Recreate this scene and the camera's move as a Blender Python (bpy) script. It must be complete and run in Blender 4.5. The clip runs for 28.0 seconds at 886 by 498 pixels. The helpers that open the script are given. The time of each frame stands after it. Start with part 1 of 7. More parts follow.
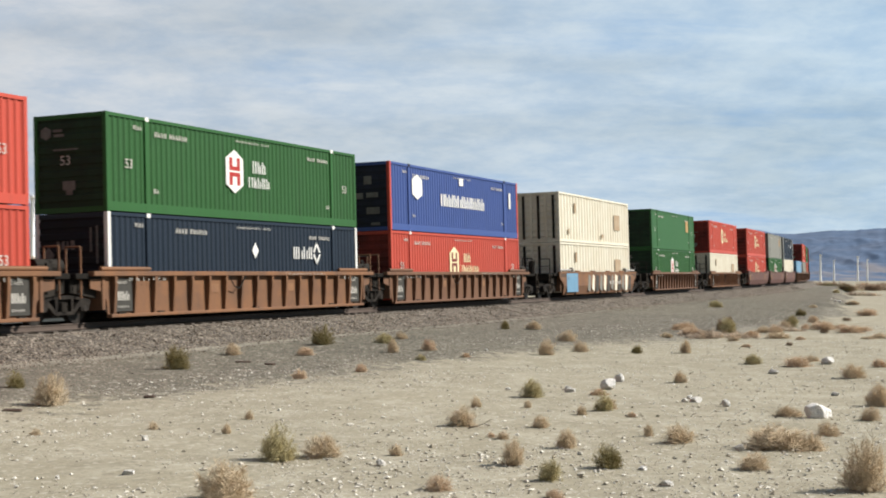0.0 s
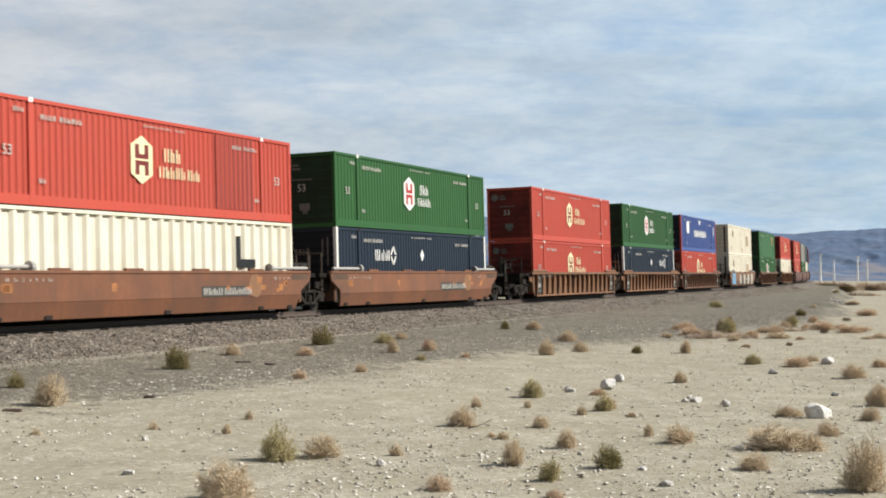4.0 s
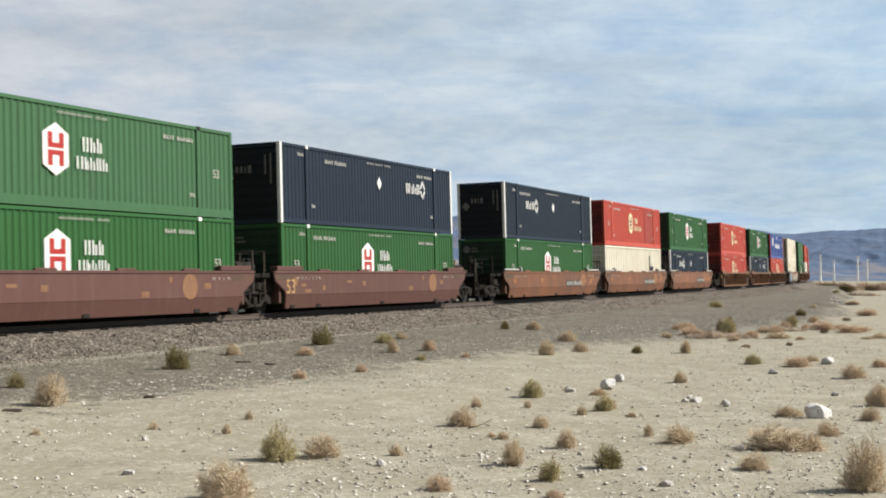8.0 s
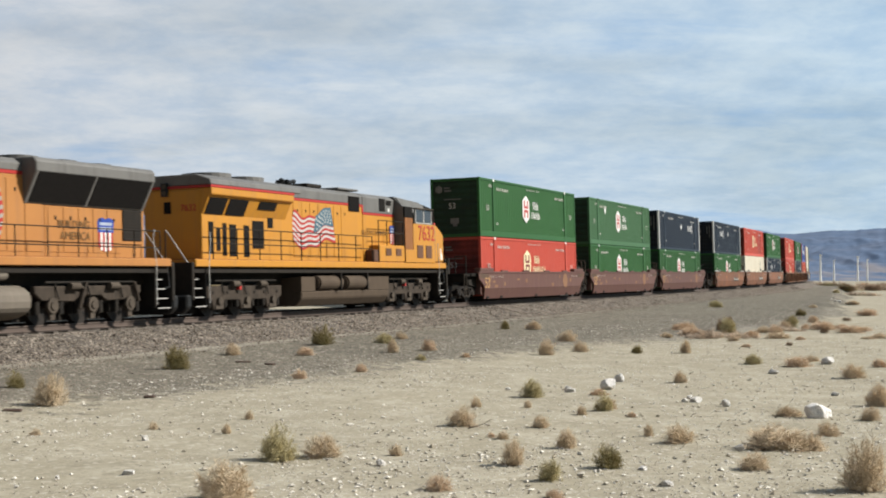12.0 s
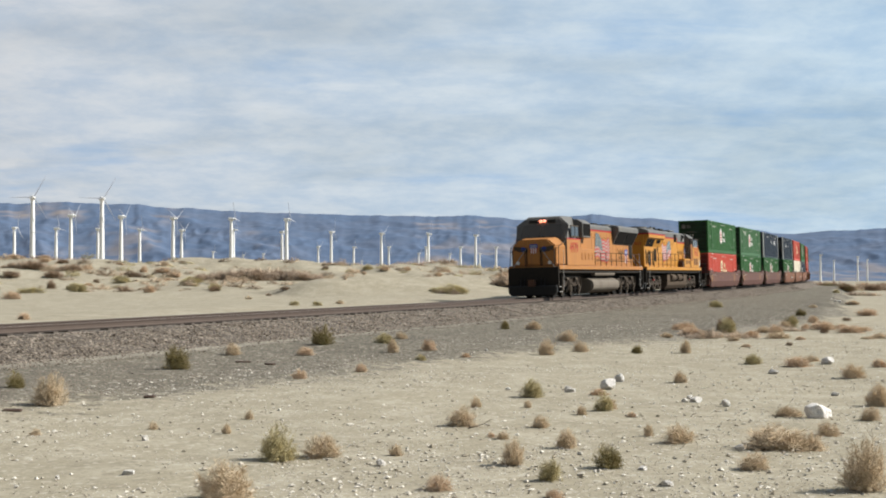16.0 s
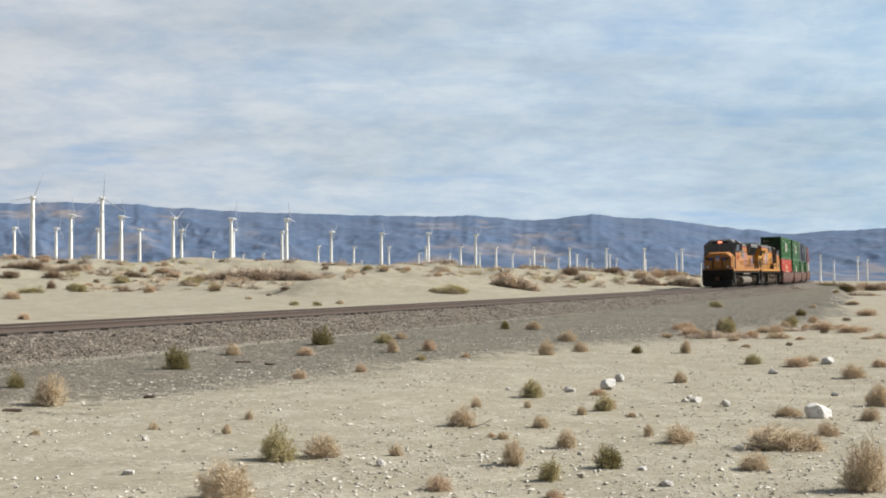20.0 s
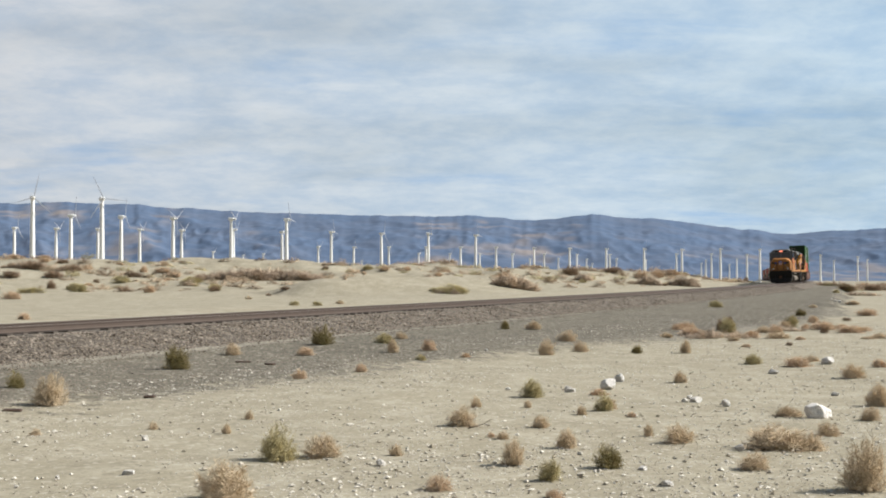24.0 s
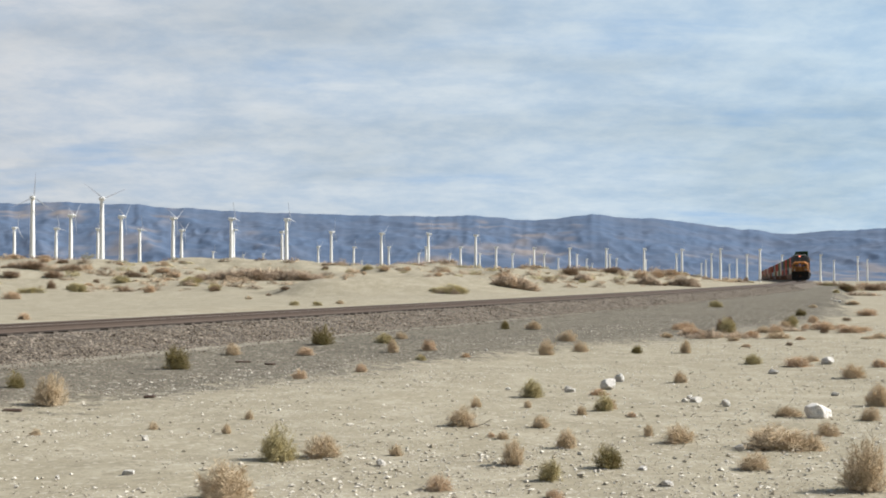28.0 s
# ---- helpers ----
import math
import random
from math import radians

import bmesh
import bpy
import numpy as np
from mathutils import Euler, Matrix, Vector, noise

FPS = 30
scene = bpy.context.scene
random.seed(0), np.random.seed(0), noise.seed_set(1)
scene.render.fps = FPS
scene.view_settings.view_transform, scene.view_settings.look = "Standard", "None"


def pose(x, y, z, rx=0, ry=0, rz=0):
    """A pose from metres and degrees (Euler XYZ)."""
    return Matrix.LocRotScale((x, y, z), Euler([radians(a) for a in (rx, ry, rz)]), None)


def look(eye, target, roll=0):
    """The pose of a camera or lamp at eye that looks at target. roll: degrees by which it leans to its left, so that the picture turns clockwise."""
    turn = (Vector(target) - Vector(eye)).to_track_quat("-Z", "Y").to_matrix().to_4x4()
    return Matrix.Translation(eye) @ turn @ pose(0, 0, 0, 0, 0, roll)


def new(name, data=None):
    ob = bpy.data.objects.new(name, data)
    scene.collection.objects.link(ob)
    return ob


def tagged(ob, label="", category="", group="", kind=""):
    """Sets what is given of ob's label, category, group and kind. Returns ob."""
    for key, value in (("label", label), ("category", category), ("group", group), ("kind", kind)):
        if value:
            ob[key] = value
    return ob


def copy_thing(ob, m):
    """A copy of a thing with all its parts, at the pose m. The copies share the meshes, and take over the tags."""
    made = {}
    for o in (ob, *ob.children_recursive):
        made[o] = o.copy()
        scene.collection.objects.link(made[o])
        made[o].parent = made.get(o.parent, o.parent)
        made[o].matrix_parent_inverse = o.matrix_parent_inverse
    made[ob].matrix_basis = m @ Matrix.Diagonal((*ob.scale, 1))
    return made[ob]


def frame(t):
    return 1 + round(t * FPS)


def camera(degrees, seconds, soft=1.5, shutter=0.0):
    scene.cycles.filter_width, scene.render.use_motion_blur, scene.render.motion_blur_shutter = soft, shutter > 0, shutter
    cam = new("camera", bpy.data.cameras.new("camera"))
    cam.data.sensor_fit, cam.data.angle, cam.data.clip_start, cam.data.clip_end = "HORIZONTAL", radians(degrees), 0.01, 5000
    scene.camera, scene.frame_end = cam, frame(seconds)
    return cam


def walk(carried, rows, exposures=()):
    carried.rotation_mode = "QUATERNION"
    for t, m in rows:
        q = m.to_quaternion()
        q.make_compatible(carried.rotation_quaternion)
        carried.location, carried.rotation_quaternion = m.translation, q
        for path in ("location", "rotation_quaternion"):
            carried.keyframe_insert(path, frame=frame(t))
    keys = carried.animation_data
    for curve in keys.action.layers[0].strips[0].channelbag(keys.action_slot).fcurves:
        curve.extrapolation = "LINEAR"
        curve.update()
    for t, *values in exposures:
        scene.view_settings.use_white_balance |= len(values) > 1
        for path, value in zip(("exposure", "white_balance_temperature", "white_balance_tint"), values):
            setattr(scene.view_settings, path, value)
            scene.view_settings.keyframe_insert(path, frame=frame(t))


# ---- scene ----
cam = camera(35.36, 28.0, soft=1.9, shutter=0.18)
EYE = pose(0, 0, 1.252, 91.2535, 0, 0)
walk(cam, [(0, EYE), (28, EYE)])

# ---- light ----
SUN_EL, SUN_AZ = 37.0, 84.0  # elevation; azimuth clockwise from +y, towards +x
world = bpy.data.worlds.new("desert_sky")
scene.world = world
world.use_nodes = True


def build_sky(nt):
    n, l = nt.nodes, nt.links
    n.clear()
    out = n.new("ShaderNodeOutputWorld")
    bg = n.new("ShaderNodeBackground")
    sky = n.new("ShaderNodeTexSky")
    sky.sky_type = "NISHITA"
    sky.sun_disc = False
    sky.sun_elevation = radians(SUN_EL)
    sky.sun_rotation = radians(SUN_AZ)
    sky.air_density, sky.dust_density, sky.ozone_density = 1.1, 0.6, 1.6
    scale = n.new("ShaderNodeVectorMath")
    scale.operation = "SCALE"
    scale.inputs["Scale"].default_value = 0.030
    l.new(sky.outputs[0], scale.inputs[0])
    # a high thin cloud sheet: the direction is projected on a plane overhead
    co = n.new("ShaderNodeTexCoord")
    sep = n.new("ShaderNodeSeparateXYZ")
    l.new(co.outputs["Generated"], sep.inputs[0])
    up = n.new("ShaderNodeMath")
    up.operation = "MAXIMUM"
    up.inputs[1].default_value = 0.0
    l.new(sep.outputs[2], up.inputs[0])
    add = n.new("ShaderNodeMath")
    add.inputs[1].default_value = 0.20
    l.new(up.outputs[0], add.inputs[0])
    comb = n.new("ShaderNodeCombineXYZ")
    for i in (0, 1):
        d = n.new("ShaderNodeMath")
        d.operation = "DIVIDE"
        l.new(sep.outputs[i], d.inputs[0])
        l.new(add.outputs[0], d.inputs[1])
        l.new(d.outputs[0], comb.inputs[i])

    def cloud(scale_xyz, offset, noise_scale, detail, rough, lo, hi, warp=0.3, top=1.0):
        m = n.new("ShaderNodeMapping")
        m.inputs["Scale"].default_value = scale_xyz
        m.inputs["Location"].default_value = offset
        l.new(comb.outputs[0], m.inputs[0])
        t = n.new("ShaderNodeTexNoise")
        t.inputs["Scale"].default_value = noise_scale
        t.inputs["Detail"].default_value = detail
        t.inputs["Roughness"].default_value = rough
        t.inputs["Distortion"].default_value = warp
        l.new(m.outputs[0], t.inputs["Vector"])
        r = n.new("ShaderNodeMapRange")
        r.interpolation_type = "SMOOTHSTEP"
        r.inputs["From Min"].default_value = lo
        r.inputs["From Max"].default_value = hi
        r.inputs["To Max"].default_value = top
        l.new(t.outputs[0], r.inputs[0])
        return r.outputs[0]

    veil = cloud((1.0, 1.3, 1), (3.1, 1.7, 0), 1.1, 5, 0.55, 0.28, 0.60)
    puff = cloud((1.9, 1.7, 1), (7.4, 2.2, 0), 3.2, 12, 0.66, 0.28, 0.72, 0.12)

    def mix(a, b, fac):
        m = n.new("ShaderNodeMix")
        m.data_type = "RGBA"
        for sock, v in ((m.inputs["Factor"], fac), (m.inputs["A"], a), (m.inputs["B"], b)):
            if hasattr(v, "links"):
                l.new(v, sock)
            else:
                sock.default_value = v
        return m.outputs["Result"]

    white = mix((0.345, 0.425, 0.522, 1), (0.470, 0.520, 0.568, 1), puff)
    # thin bright wisps drawn out sideways, and bluer gaps between them
    wisp = cloud((0.9, 1.7, 1), (1.3, 5.2, 0), 3.4, 12, 0.63, 0.50, 0.76, 0.25, 0.55)
    gap = cloud((0.7, 1.6, 1), (9.1, 4.4, 0), 2.2, 9, 0.58, 0.54, 0.76, 0.25, 0.60)
    white = mix(white, (0.215, 0.345, 0.535, 1), gap)
    white = mix(white, (0.545, 0.580, 0.615, 1), wisp)
    amount = n.new("ShaderNodeMath")
    amount.operation = "MULTIPLY_ADD"
    amount.inputs[1].default_value = 0.25
    amount.inputs[2].default_value = 0.73
    l.new(veil, amount.inputs[0])
    # the sheet lies north, thinned over the unseen south to dim the fill light
    thin = n.new("ShaderNodeMapRange")
    thin.interpolation_type = "SMOOTHSTEP"
    thin.inputs["From Min"].default_value, thin.inputs["From Max"].default_value = -1.5, 2.0
    thin.inputs["To Min"].default_value = 0.08
    sep2 = n.new("ShaderNodeSeparateXYZ")
    l.new(comb.outputs[0], sep2.inputs[0])
    l.new(sep2.outputs[1], thin.inputs[0])
    cover = n.new("ShaderNodeMath")
    cover.operation = "MULTIPLY"
    l.new(amount.outputs[0], cover.inputs[0])
    l.new(thin.outputs[0], cover.inputs[1])
    col = mix(scale.outputs[0], white, cover.outputs[0])
    # brighter and bluer towards the sun's side
    glow = n.new("ShaderNodeVectorMath")
    glow.operation = "MULTIPLY_ADD"
    glow.inputs[1].default_value, glow.inputs[2].default_value = (-0.16, 0.10, 0.24), (0.945, 0.965, 0.968)
    l.new(sep.outputs[0], glow.inputs[0])
    lit = n.new("ShaderNodeVectorMath")
    lit.operation = "MULTIPLY"
    l.new(col, lit.inputs[0])
    l.new(glow.outputs[0], lit.inputs[1])
    l.new(lit.outputs[0], bg.inputs[0])
    bg.inputs[1].default_value = 1.0
    l.new(bg.outputs[0], out.inputs[0])


build_sky(world.node_tree)
sun = new("sun", bpy.data.lights.new("sun", "SUN"))
sun.data.energy, sun.data.angle, sun.data.color = 5.0, radians(0.8), (1.0, 0.95, 0.87)
ce = math.cos(radians(SUN_EL))
sun_dir = Vector((ce * math.sin(radians(SUN_AZ)), ce * math.cos(radians(SUN_AZ)), math.sin(radians(SUN_EL))))
sun.matrix_world = look(sun_dir * 50, (0, 0, 0))
scene.view_settings.exposure = 0.53


# ---- materials ----
TONE = 0.77  # scales every base colour down to suit the sun and exposure


def material(name, color, rough=0.7, metal=0.0, second=None, scale=3.0, fine=40.0, amount=0.5, bump=0.1, bump_dist=0.01,
             random_value=0.0, streak=None, spec=0.25, stretch=(1, 1, 1)):
    """Base colour with variation at two scales, optional vertical dirt streaks, and fine relief."""
    color = [v * TONE for v in color]
    second = [v * TONE for v in second] if second else None
    streak = [v * TONE for v in streak] if streak else None
    m = bpy.data.materials.new(name)
    m.use_nodes = True
    nt = m.node_tree
    n, l = nt.nodes, nt.links
    b = n["Principled BSDF"]
    b.inputs["Roughness"].default_value = rough
    b.inputs["Metallic"].default_value = metal
    b.inputs["Specular IOR Level"].default_value = spec
    co = n.new("ShaderNodeTexCoord")
    mp = n.new("ShaderNodeMapping")
    mp.inputs["Scale"].default_value = stretch
    l.new(co.outputs["Object"], mp.inputs[0])

    def noise_tex(sc, detail=5, rg=0.6):
        t = n.new("ShaderNodeTexNoise")
        t.inputs["Scale"].default_value = sc
        t.inputs["Detail"].default_value = detail
        t.inputs["Roughness"].default_value = rg
        l.new(mp.outputs[0], t.inputs["Vector"])
        return t.outputs[0]

    def ramp(src, lo, hi, top):
        r = n.new("ShaderNodeMapRange")
        r.inputs["From Min"].default_value, r.inputs["From Max"].default_value = lo, hi
        r.inputs["To Max"].default_value = top
        l.new(src, r.inputs[0])
        return r.outputs[0]

    def mix(a, bb, fac, mode="MIX"):
        x = n.new("ShaderNodeMix")
        x.data_type, x.blend_type = "RGBA", mode
        for sock, v in ((x.inputs["Factor"], fac), (x.inputs["A"], a), (x.inputs["B"], bb)):
            if hasattr(v, "links"):
                l.new(v, sock)
            else:
                sock.default_value = v
        return x.outputs["Result"]

    c1 = (*color, 1)
    c2 = (*(second or [v * 0.6 for v in color]), 1)
    f1, f2 = noise_tex(scale), noise_tex(fine, 3)
    col = mix(c1, c2, ramp(f1, 0.40, 0.70, amount))
    col = mix(col, (*[v * 0.72 for v in color], 1), ramp(f2, 0.45, 0.75, amount * 0.7))
    if streak:
        ms = n.new("ShaderNodeMapping")
        ms.inputs["Scale"].default_value = (5.0, 5.0, 0.35)
        l.new(co.outputs["Object"], ms.inputs[0])
        ts = n.new("ShaderNodeTexNoise")
        ts.inputs["Scale"].default_value = 1.0
        ts.inputs["Detail"].default_value = 6
        l.new(ms.outputs[0], ts.inputs["Vector"])
        col = mix(col, (*streak, 1), ramp(ts.outputs[0], 0.50, 0.78, 0.55))
    if random_value:
        oi = n.new("ShaderNodeObjectInfo")
        hs = n.new("ShaderNodeHueSaturation")
        r = n.new("ShaderNodeMapRange")
        r.inputs["To Min"].default_value, r.inputs["To Max"].default_value = 1 - random_value, 1 + random_value
        l.new(oi.outputs["Random"], r.inputs[0])
        l.new(r.outputs[0], hs.inputs["Value"])
        l.new(col, hs.inputs["Color"])
        col = hs.outputs[0]
    l.new(col, b.inputs["Base Color"])
    if bump:
        bp = n.new("ShaderNodeBump")
        bp.inputs["Strength"].default_value = bump
        bp.inputs["Distance"].default_value = bump_dist
        l.new(f2, bp.inputs["Height"])
        l.new(bp.outputs[0], b.inputs["Normal"])
    return m


def island_material(name, a, b_, rough=0.9, grain=30.0):
    """Loose pieces in one mesh: each takes its own tone between two colours."""
    m = material(name, a, rough, bump=0.3, fine=grain)
    a, b_ = [v * TONE for v in a], [v * TONE for v in b_]
    nt = m.node_tree
    n, l = nt.nodes, nt.links
    g = n.new("ShaderNodeNewGeometry")
    x = n.new("ShaderNodeMix")
    x.data_type = "RGBA"
    x.inputs["A"].default_value, x.inputs["B"].default_value = (*a, 1), (*b_, 1)
    l.new(g.outputs["Random Per Island"], x.inputs["Factor"])
    l.new(x.outputs["Result"], n["Principled BSDF"].inputs["Base Color"])
    return m


DUST = (0.30, 0.24, 0.17)
M = {
    "green": material("green_paint", (0.025, 0.114, 0.025), 0.55, second=(0.038, 0.130, 0.040), scale=0.5, amount=0.35, random_value=0.10, streak=(0.028, 0.082, 0.026)),
    "green_pale": material("faded_green_paint", (0.052, 0.145, 0.058), 0.6, second=(0.060, 0.150, 0.070), scale=0.5, amount=0.35, streak=(0.05, 0.11, 0.05)),
    "red": material("red_paint", (0.56, 0.078, 0.048), 0.55, second=(0.50, 0.10, 0.065), scale=0.5, amount=0.4, random_value=0.08, streak=(0.42, 0.072, 0.048)),
    "red_dull": material("dull_red_paint", (0.36, 0.062, 0.046), 0.6, second=(0.30, 0.07, 0.055), scale=0.8, amount=0.5, streak=(0.27, 0.06, 0.045)),
    "navy": material("navy_paint", (0.010, 0.0205, 0.038), 0.5, second=(0.014, 0.026, 0.045), scale=0.6, amount=0.4, random_value=0.08, streak=(0.021, 0.029, 0.040)),
    "blue": material("blue_paint", (0.052, 0.095, 0.30), 0.5, second=(0.06, 0.10, 0.28), scale=0.6, amount=0.4, streak=(0.05, 0.08, 0.22)),
    "cream": material("cream_paint", (0.86, 0.81, 0.67), 0.6, second=(0.74, 0.65, 0.47), scale=0.9, amount=0.5, streak=(0.56, 0.42, 0.27)),
    "grey_box": material("grey_paint", (0.24, 0.24, 0.21), 0.6, second=(0.19, 0.17, 0.14), scale=0.8, amount=0.5, streak=(0.16, 0.13, 0.10)),
    "light_blue": material("light_blue_paint", (0.17, 0.34, 0.50), 0.55, scale=0.8, amount=0.3, streak=(0.16, 0.24, 0.32)),
    # end-wall paints: sooty streaks over a base darkened for the ends' shade
    "green_soot_shade": material("sooty_green_paint", (0.034, 0.068, 0.038), 0.75, second=(0.030, 0.042, 0.030), scale=0.9, amount=1.0, streak=(0.026, 0.030, 0.024), spec=0.1),
    "red_soot_shade": material("sooty_red_paint", (0.25, 0.046, 0.036), 0.75, second=(0.10, 0.030, 0.026), scale=0.9, amount=1.0, streak=(0.055, 0.022, 0.018), spec=0.1),
    "navy_soot_shade": material("sooty_navy_paint", (0.022, 0.026, 0.034), 0.75, second=(0.024, 0.025, 0.026), scale=0.9, amount=1.0, streak=(0.020, 0.020, 0.020), spec=0.1),
    "blue_soot_shade": material("sooty_blue_paint", (0.034, 0.039, 0.062), 0.75, second=(0.026, 0.028, 0.036), scale=0.9, amount=1.0, streak=(0.024, 0.024, 0.027), spec=0.1),
    "rusty_car": material("rust_red_paint", (0.25, 0.102, 0.050), 0.7, second=(0.135, 0.070, 0.046), scale=0.55, fine=7.0, amount=1.0, streak=(0.125, 0.070, 0.05), random_value=0.10),
    "cream_emblem": material("cream_emblem", (0.92, 0.82, 0.50), 0.55, second=(0.80, 0.70, 0.44), scale=3, amount=0.4),
    "dark_red": material("dark_red_emblem", (0.20, 0.028, 0.025), 0.55, scale=4, amount=0.4),
    "dry_wood": material("dry_wood", (0.34, 0.26, 0.19), 0.9, scale=8),
    "stencil_white": material("stencil_white", (0.62, 0.59, 0.53), 0.6, scale=4),
    "data_grey": material("data_grey", (0.062, 0.058, 0.050), 0.7, scale=4),
    "white": material("white_paint", (0.90, 0.89, 0.85), 0.5, second=(0.78, 0.76, 0.70), scale=3, amount=0.4),
    "maroon": material("maroon_paint", (0.120, 0.054, 0.044), 0.65, second=(0.14, 0.07, 0.05), scale=1.2, amount=0.6, streak=(0.16, 0.095, 0.068), random_value=0.08),
    "orange_car": material("orange_brown_paint", (0.245, 0.116, 0.055), 0.7, second=(0.145, 0.080, 0.05), scale=1.1, amount=1.0, streak=(0.17, 0.092, 0.055), random_value=0.10),
    "brown_car": material("brown_paint", (0.165, 0.082, 0.047), 0.7, second=(0.20, 0.105, 0.06), scale=1.1, amount=0.7, streak=(0.12, 0.068, 0.046), random_value=0.10),
    "buff_patch": material("buff_stencil", (0.55, 0.33, 0.14), 0.7, scale=6),
    "under": material("grimy_steel", (0.030, 0.0265, 0.023), 0.85, second=(0.045, 0.037, 0.029), scale=4, amount=0.6, spec=0.1),
    "wheel": material("wheel_steel", (0.030, 0.026, 0.023), 0.6, 0.3, second=(0.08, 0.06, 0.045), scale=8),
    "yellow": material("armour_yellow", (0.60, 0.268, 0.030), 0.5, second=(0.50, 0.225, 0.04), scale=0.8, amount=0.5, streak=(0.40, 0.195, 0.055)),
    "loco_grey": material("harbour_grey", (0.178, 0.172, 0.160), 0.55, second=(0.11, 0.105, 0.10), scale=1.0, amount=0.5, streak=(0.085, 0.077, 0.068)),
    "dusty": material("dusty_grey_steel", (0.105, 0.085, 0.066), 0.85, second=(0.065, 0.053, 0.043), scale=3, amount=0.8, streak=(0.14, 0.113, 0.088), spec=0.1),
    "stripe": material("red_stripe", (0.46, 0.035, 0.028), 0.5, scale=4, amount=0.3),
    "flag_blue": material("flag_blue", (0.055, 0.135, 0.185), 0.5, scale=4, amount=0.3),
    "shield_blue": material("shield_blue", (0.03, 0.07, 0.35), 0.45, scale=4, amount=0.3),
    "grille": material("dark_grille", (0.018, 0.0165, 0.0155), 0.85, scale=8, spec=0.05),
    "black": material("black_paint", (0.018, 0.018, 0.018), 0.5, scale=5),
    "rust": material("rusty_steel", (0.13, 0.065, 0.04), 0.8, second=(0.08, 0.05, 0.035), scale=5),
    "rail_side": material("rail_steel", (0.135, 0.102, 0.085), 0.7, 0.1, second=(0.10, 0.076, 0.062), scale=3),
    "rail_top": material("polished_rail_head", (0.42, 0.40, 0.38), 0.3, 0.9, scale=3, amount=0.2),
    "tie": material("weathered_sleeper", (0.15, 0.125, 0.105), 0.9, second=(0.10, 0.082, 0.068), scale=5, amount=0.7, random_value=0.2),
    "tower": material("turbine_white", (1.14, 1.14, 1.13), 0.5, scale=0.5, amount=0.15),
    "blade": material("blade_grey", (0.46, 0.49, 0.56), 0.5, scale=0.5, amount=0.15),
    "twig_tan": island_material("dry_twigs", (0.90, 0.74, 0.53), (0.64, 0.51, 0.35)),
    "twig_olive": island_material("olive_twigs", (0.74, 0.64, 0.36), (0.46, 0.39, 0.21)),
    "twig_brown": island_material("brown_twigs", (0.46, 0.33, 0.22), (0.27, 0.185, 0.12)),
    "twig_grey": island_material("grey_brown_twigs", (0.66, 0.53, 0.41), (0.46, 0.36, 0.27)),
    "twig_green": island_material("green_twigs", (0.25, 0.22, 0.085), (0.42, 0.33, 0.16)),
    "twig_rust": island_material("rusty_twigs", (0.93, 0.73, 0.52), (0.66, 0.49, 0.34)),
    "rock": material("pale_rock", (1.02, 0.98, 0.93), 0.9, second=(0.60, 0.54, 0.45), scale=3.2, fine=14, amount=0.6, bump=0.8, bump_dist=0.05, random_value=0.12),
    "pebble": island_material("desert_pebbles", (0.98, 0.92, 0.82), (0.38, 0.33, 0.25)),
    "ballast_stone": island_material("crushed_stone", (0.50, 0.42, 0.34), (0.065, 0.050, 0.040)),
    "flag_white": material("flag_white", (0.58, 0.56, 0.53), 0.55, second=(0.45, 0.42, 0.38), scale=3, amount=0.5),
    "tank_grey": material("dusty_tank", (0.205, 0.175, 0.14), 0.8, second=(0.145, 0.12, 0.095), scale=1.2, amount=0.7, streak=(0.25, 0.21, 0.17)),
    "faded_yellow": material("faded_yellow", (0.49, 0.213, 0.058), 0.55, second=(0.43, 0.18, 0.05), scale=0.8, amount=0.7, streak=(0.31, 0.15, 0.062)),
    "rail_grey": material("grab_rail_grey", (0.48, 0.46, 0.43), 0.6, scale=4),
    "wood": material("old_wood", (0.085, 0.055, 0.042), 0.9, second=(0.13, 0.09, 0.065), scale=5),
}
glass = material("cab_glass", (0.045, 0.047, 0.048), 0.18, spec=0.5, bump=0)
M["glass"] = glass
# windscreen glass: dust, and the sky's reflection painted in as grey
M["dusty_glass"] = material("dusty_glass", (0.115, 0.108, 0.096), 0.25, second=(0.08, 0.076, 0.07), scale=1.5, spec=0.5, bump=0)
lamp_on = bpy.data.materials.new("lit_headlight")
lamp_on.use_nodes = True
lamp_on.node_tree.nodes["Principled BSDF"].inputs["Emission Color"].default_value = (1.0, 0.20, 0.09, 1)
lamp_on.node_tree.nodes["Principled BSDF"].inputs["Emission Strength"].default_value = 1.7
M["lamp"] = lamp_on


# ---- mesh helpers ----
def box(bm, x0, x1, y0, y1, z0, z1):
    v = [bm.verts.new((x, y, z)) for x in (x0, x1) for y in (y0, y1) for z in (z0, z1)]
    for f in ((0, 1, 3, 2), (4, 6, 7, 5), (0, 4, 5, 1), (2, 3, 7, 6), (0, 2, 6, 4), (1, 5, 7, 3)):
        bm.faces.new([v[i] for i in f])


def prism(bm, pts, a, b, axis="y"):
    """A polygon in the plane across the axis, carried along it from a to b."""
    def put(p, w):
        return {"y": (p[0], w, p[1]), "x": (w, p[0], p[1]), "z": (p[0], p[1], w)}[axis]
    lo = [bm.verts.new(put(p, a)) for p in pts]
    hi = [bm.verts.new(put(p, b)) for p in pts]
    k = len(pts)
    bm.faces.new(lo)
    bm.faces.new(hi[::-1])
    for i in range(k):
        bm.faces.new((lo[i], hi[i], hi[(i + 1) % k], lo[(i + 1) % k]))


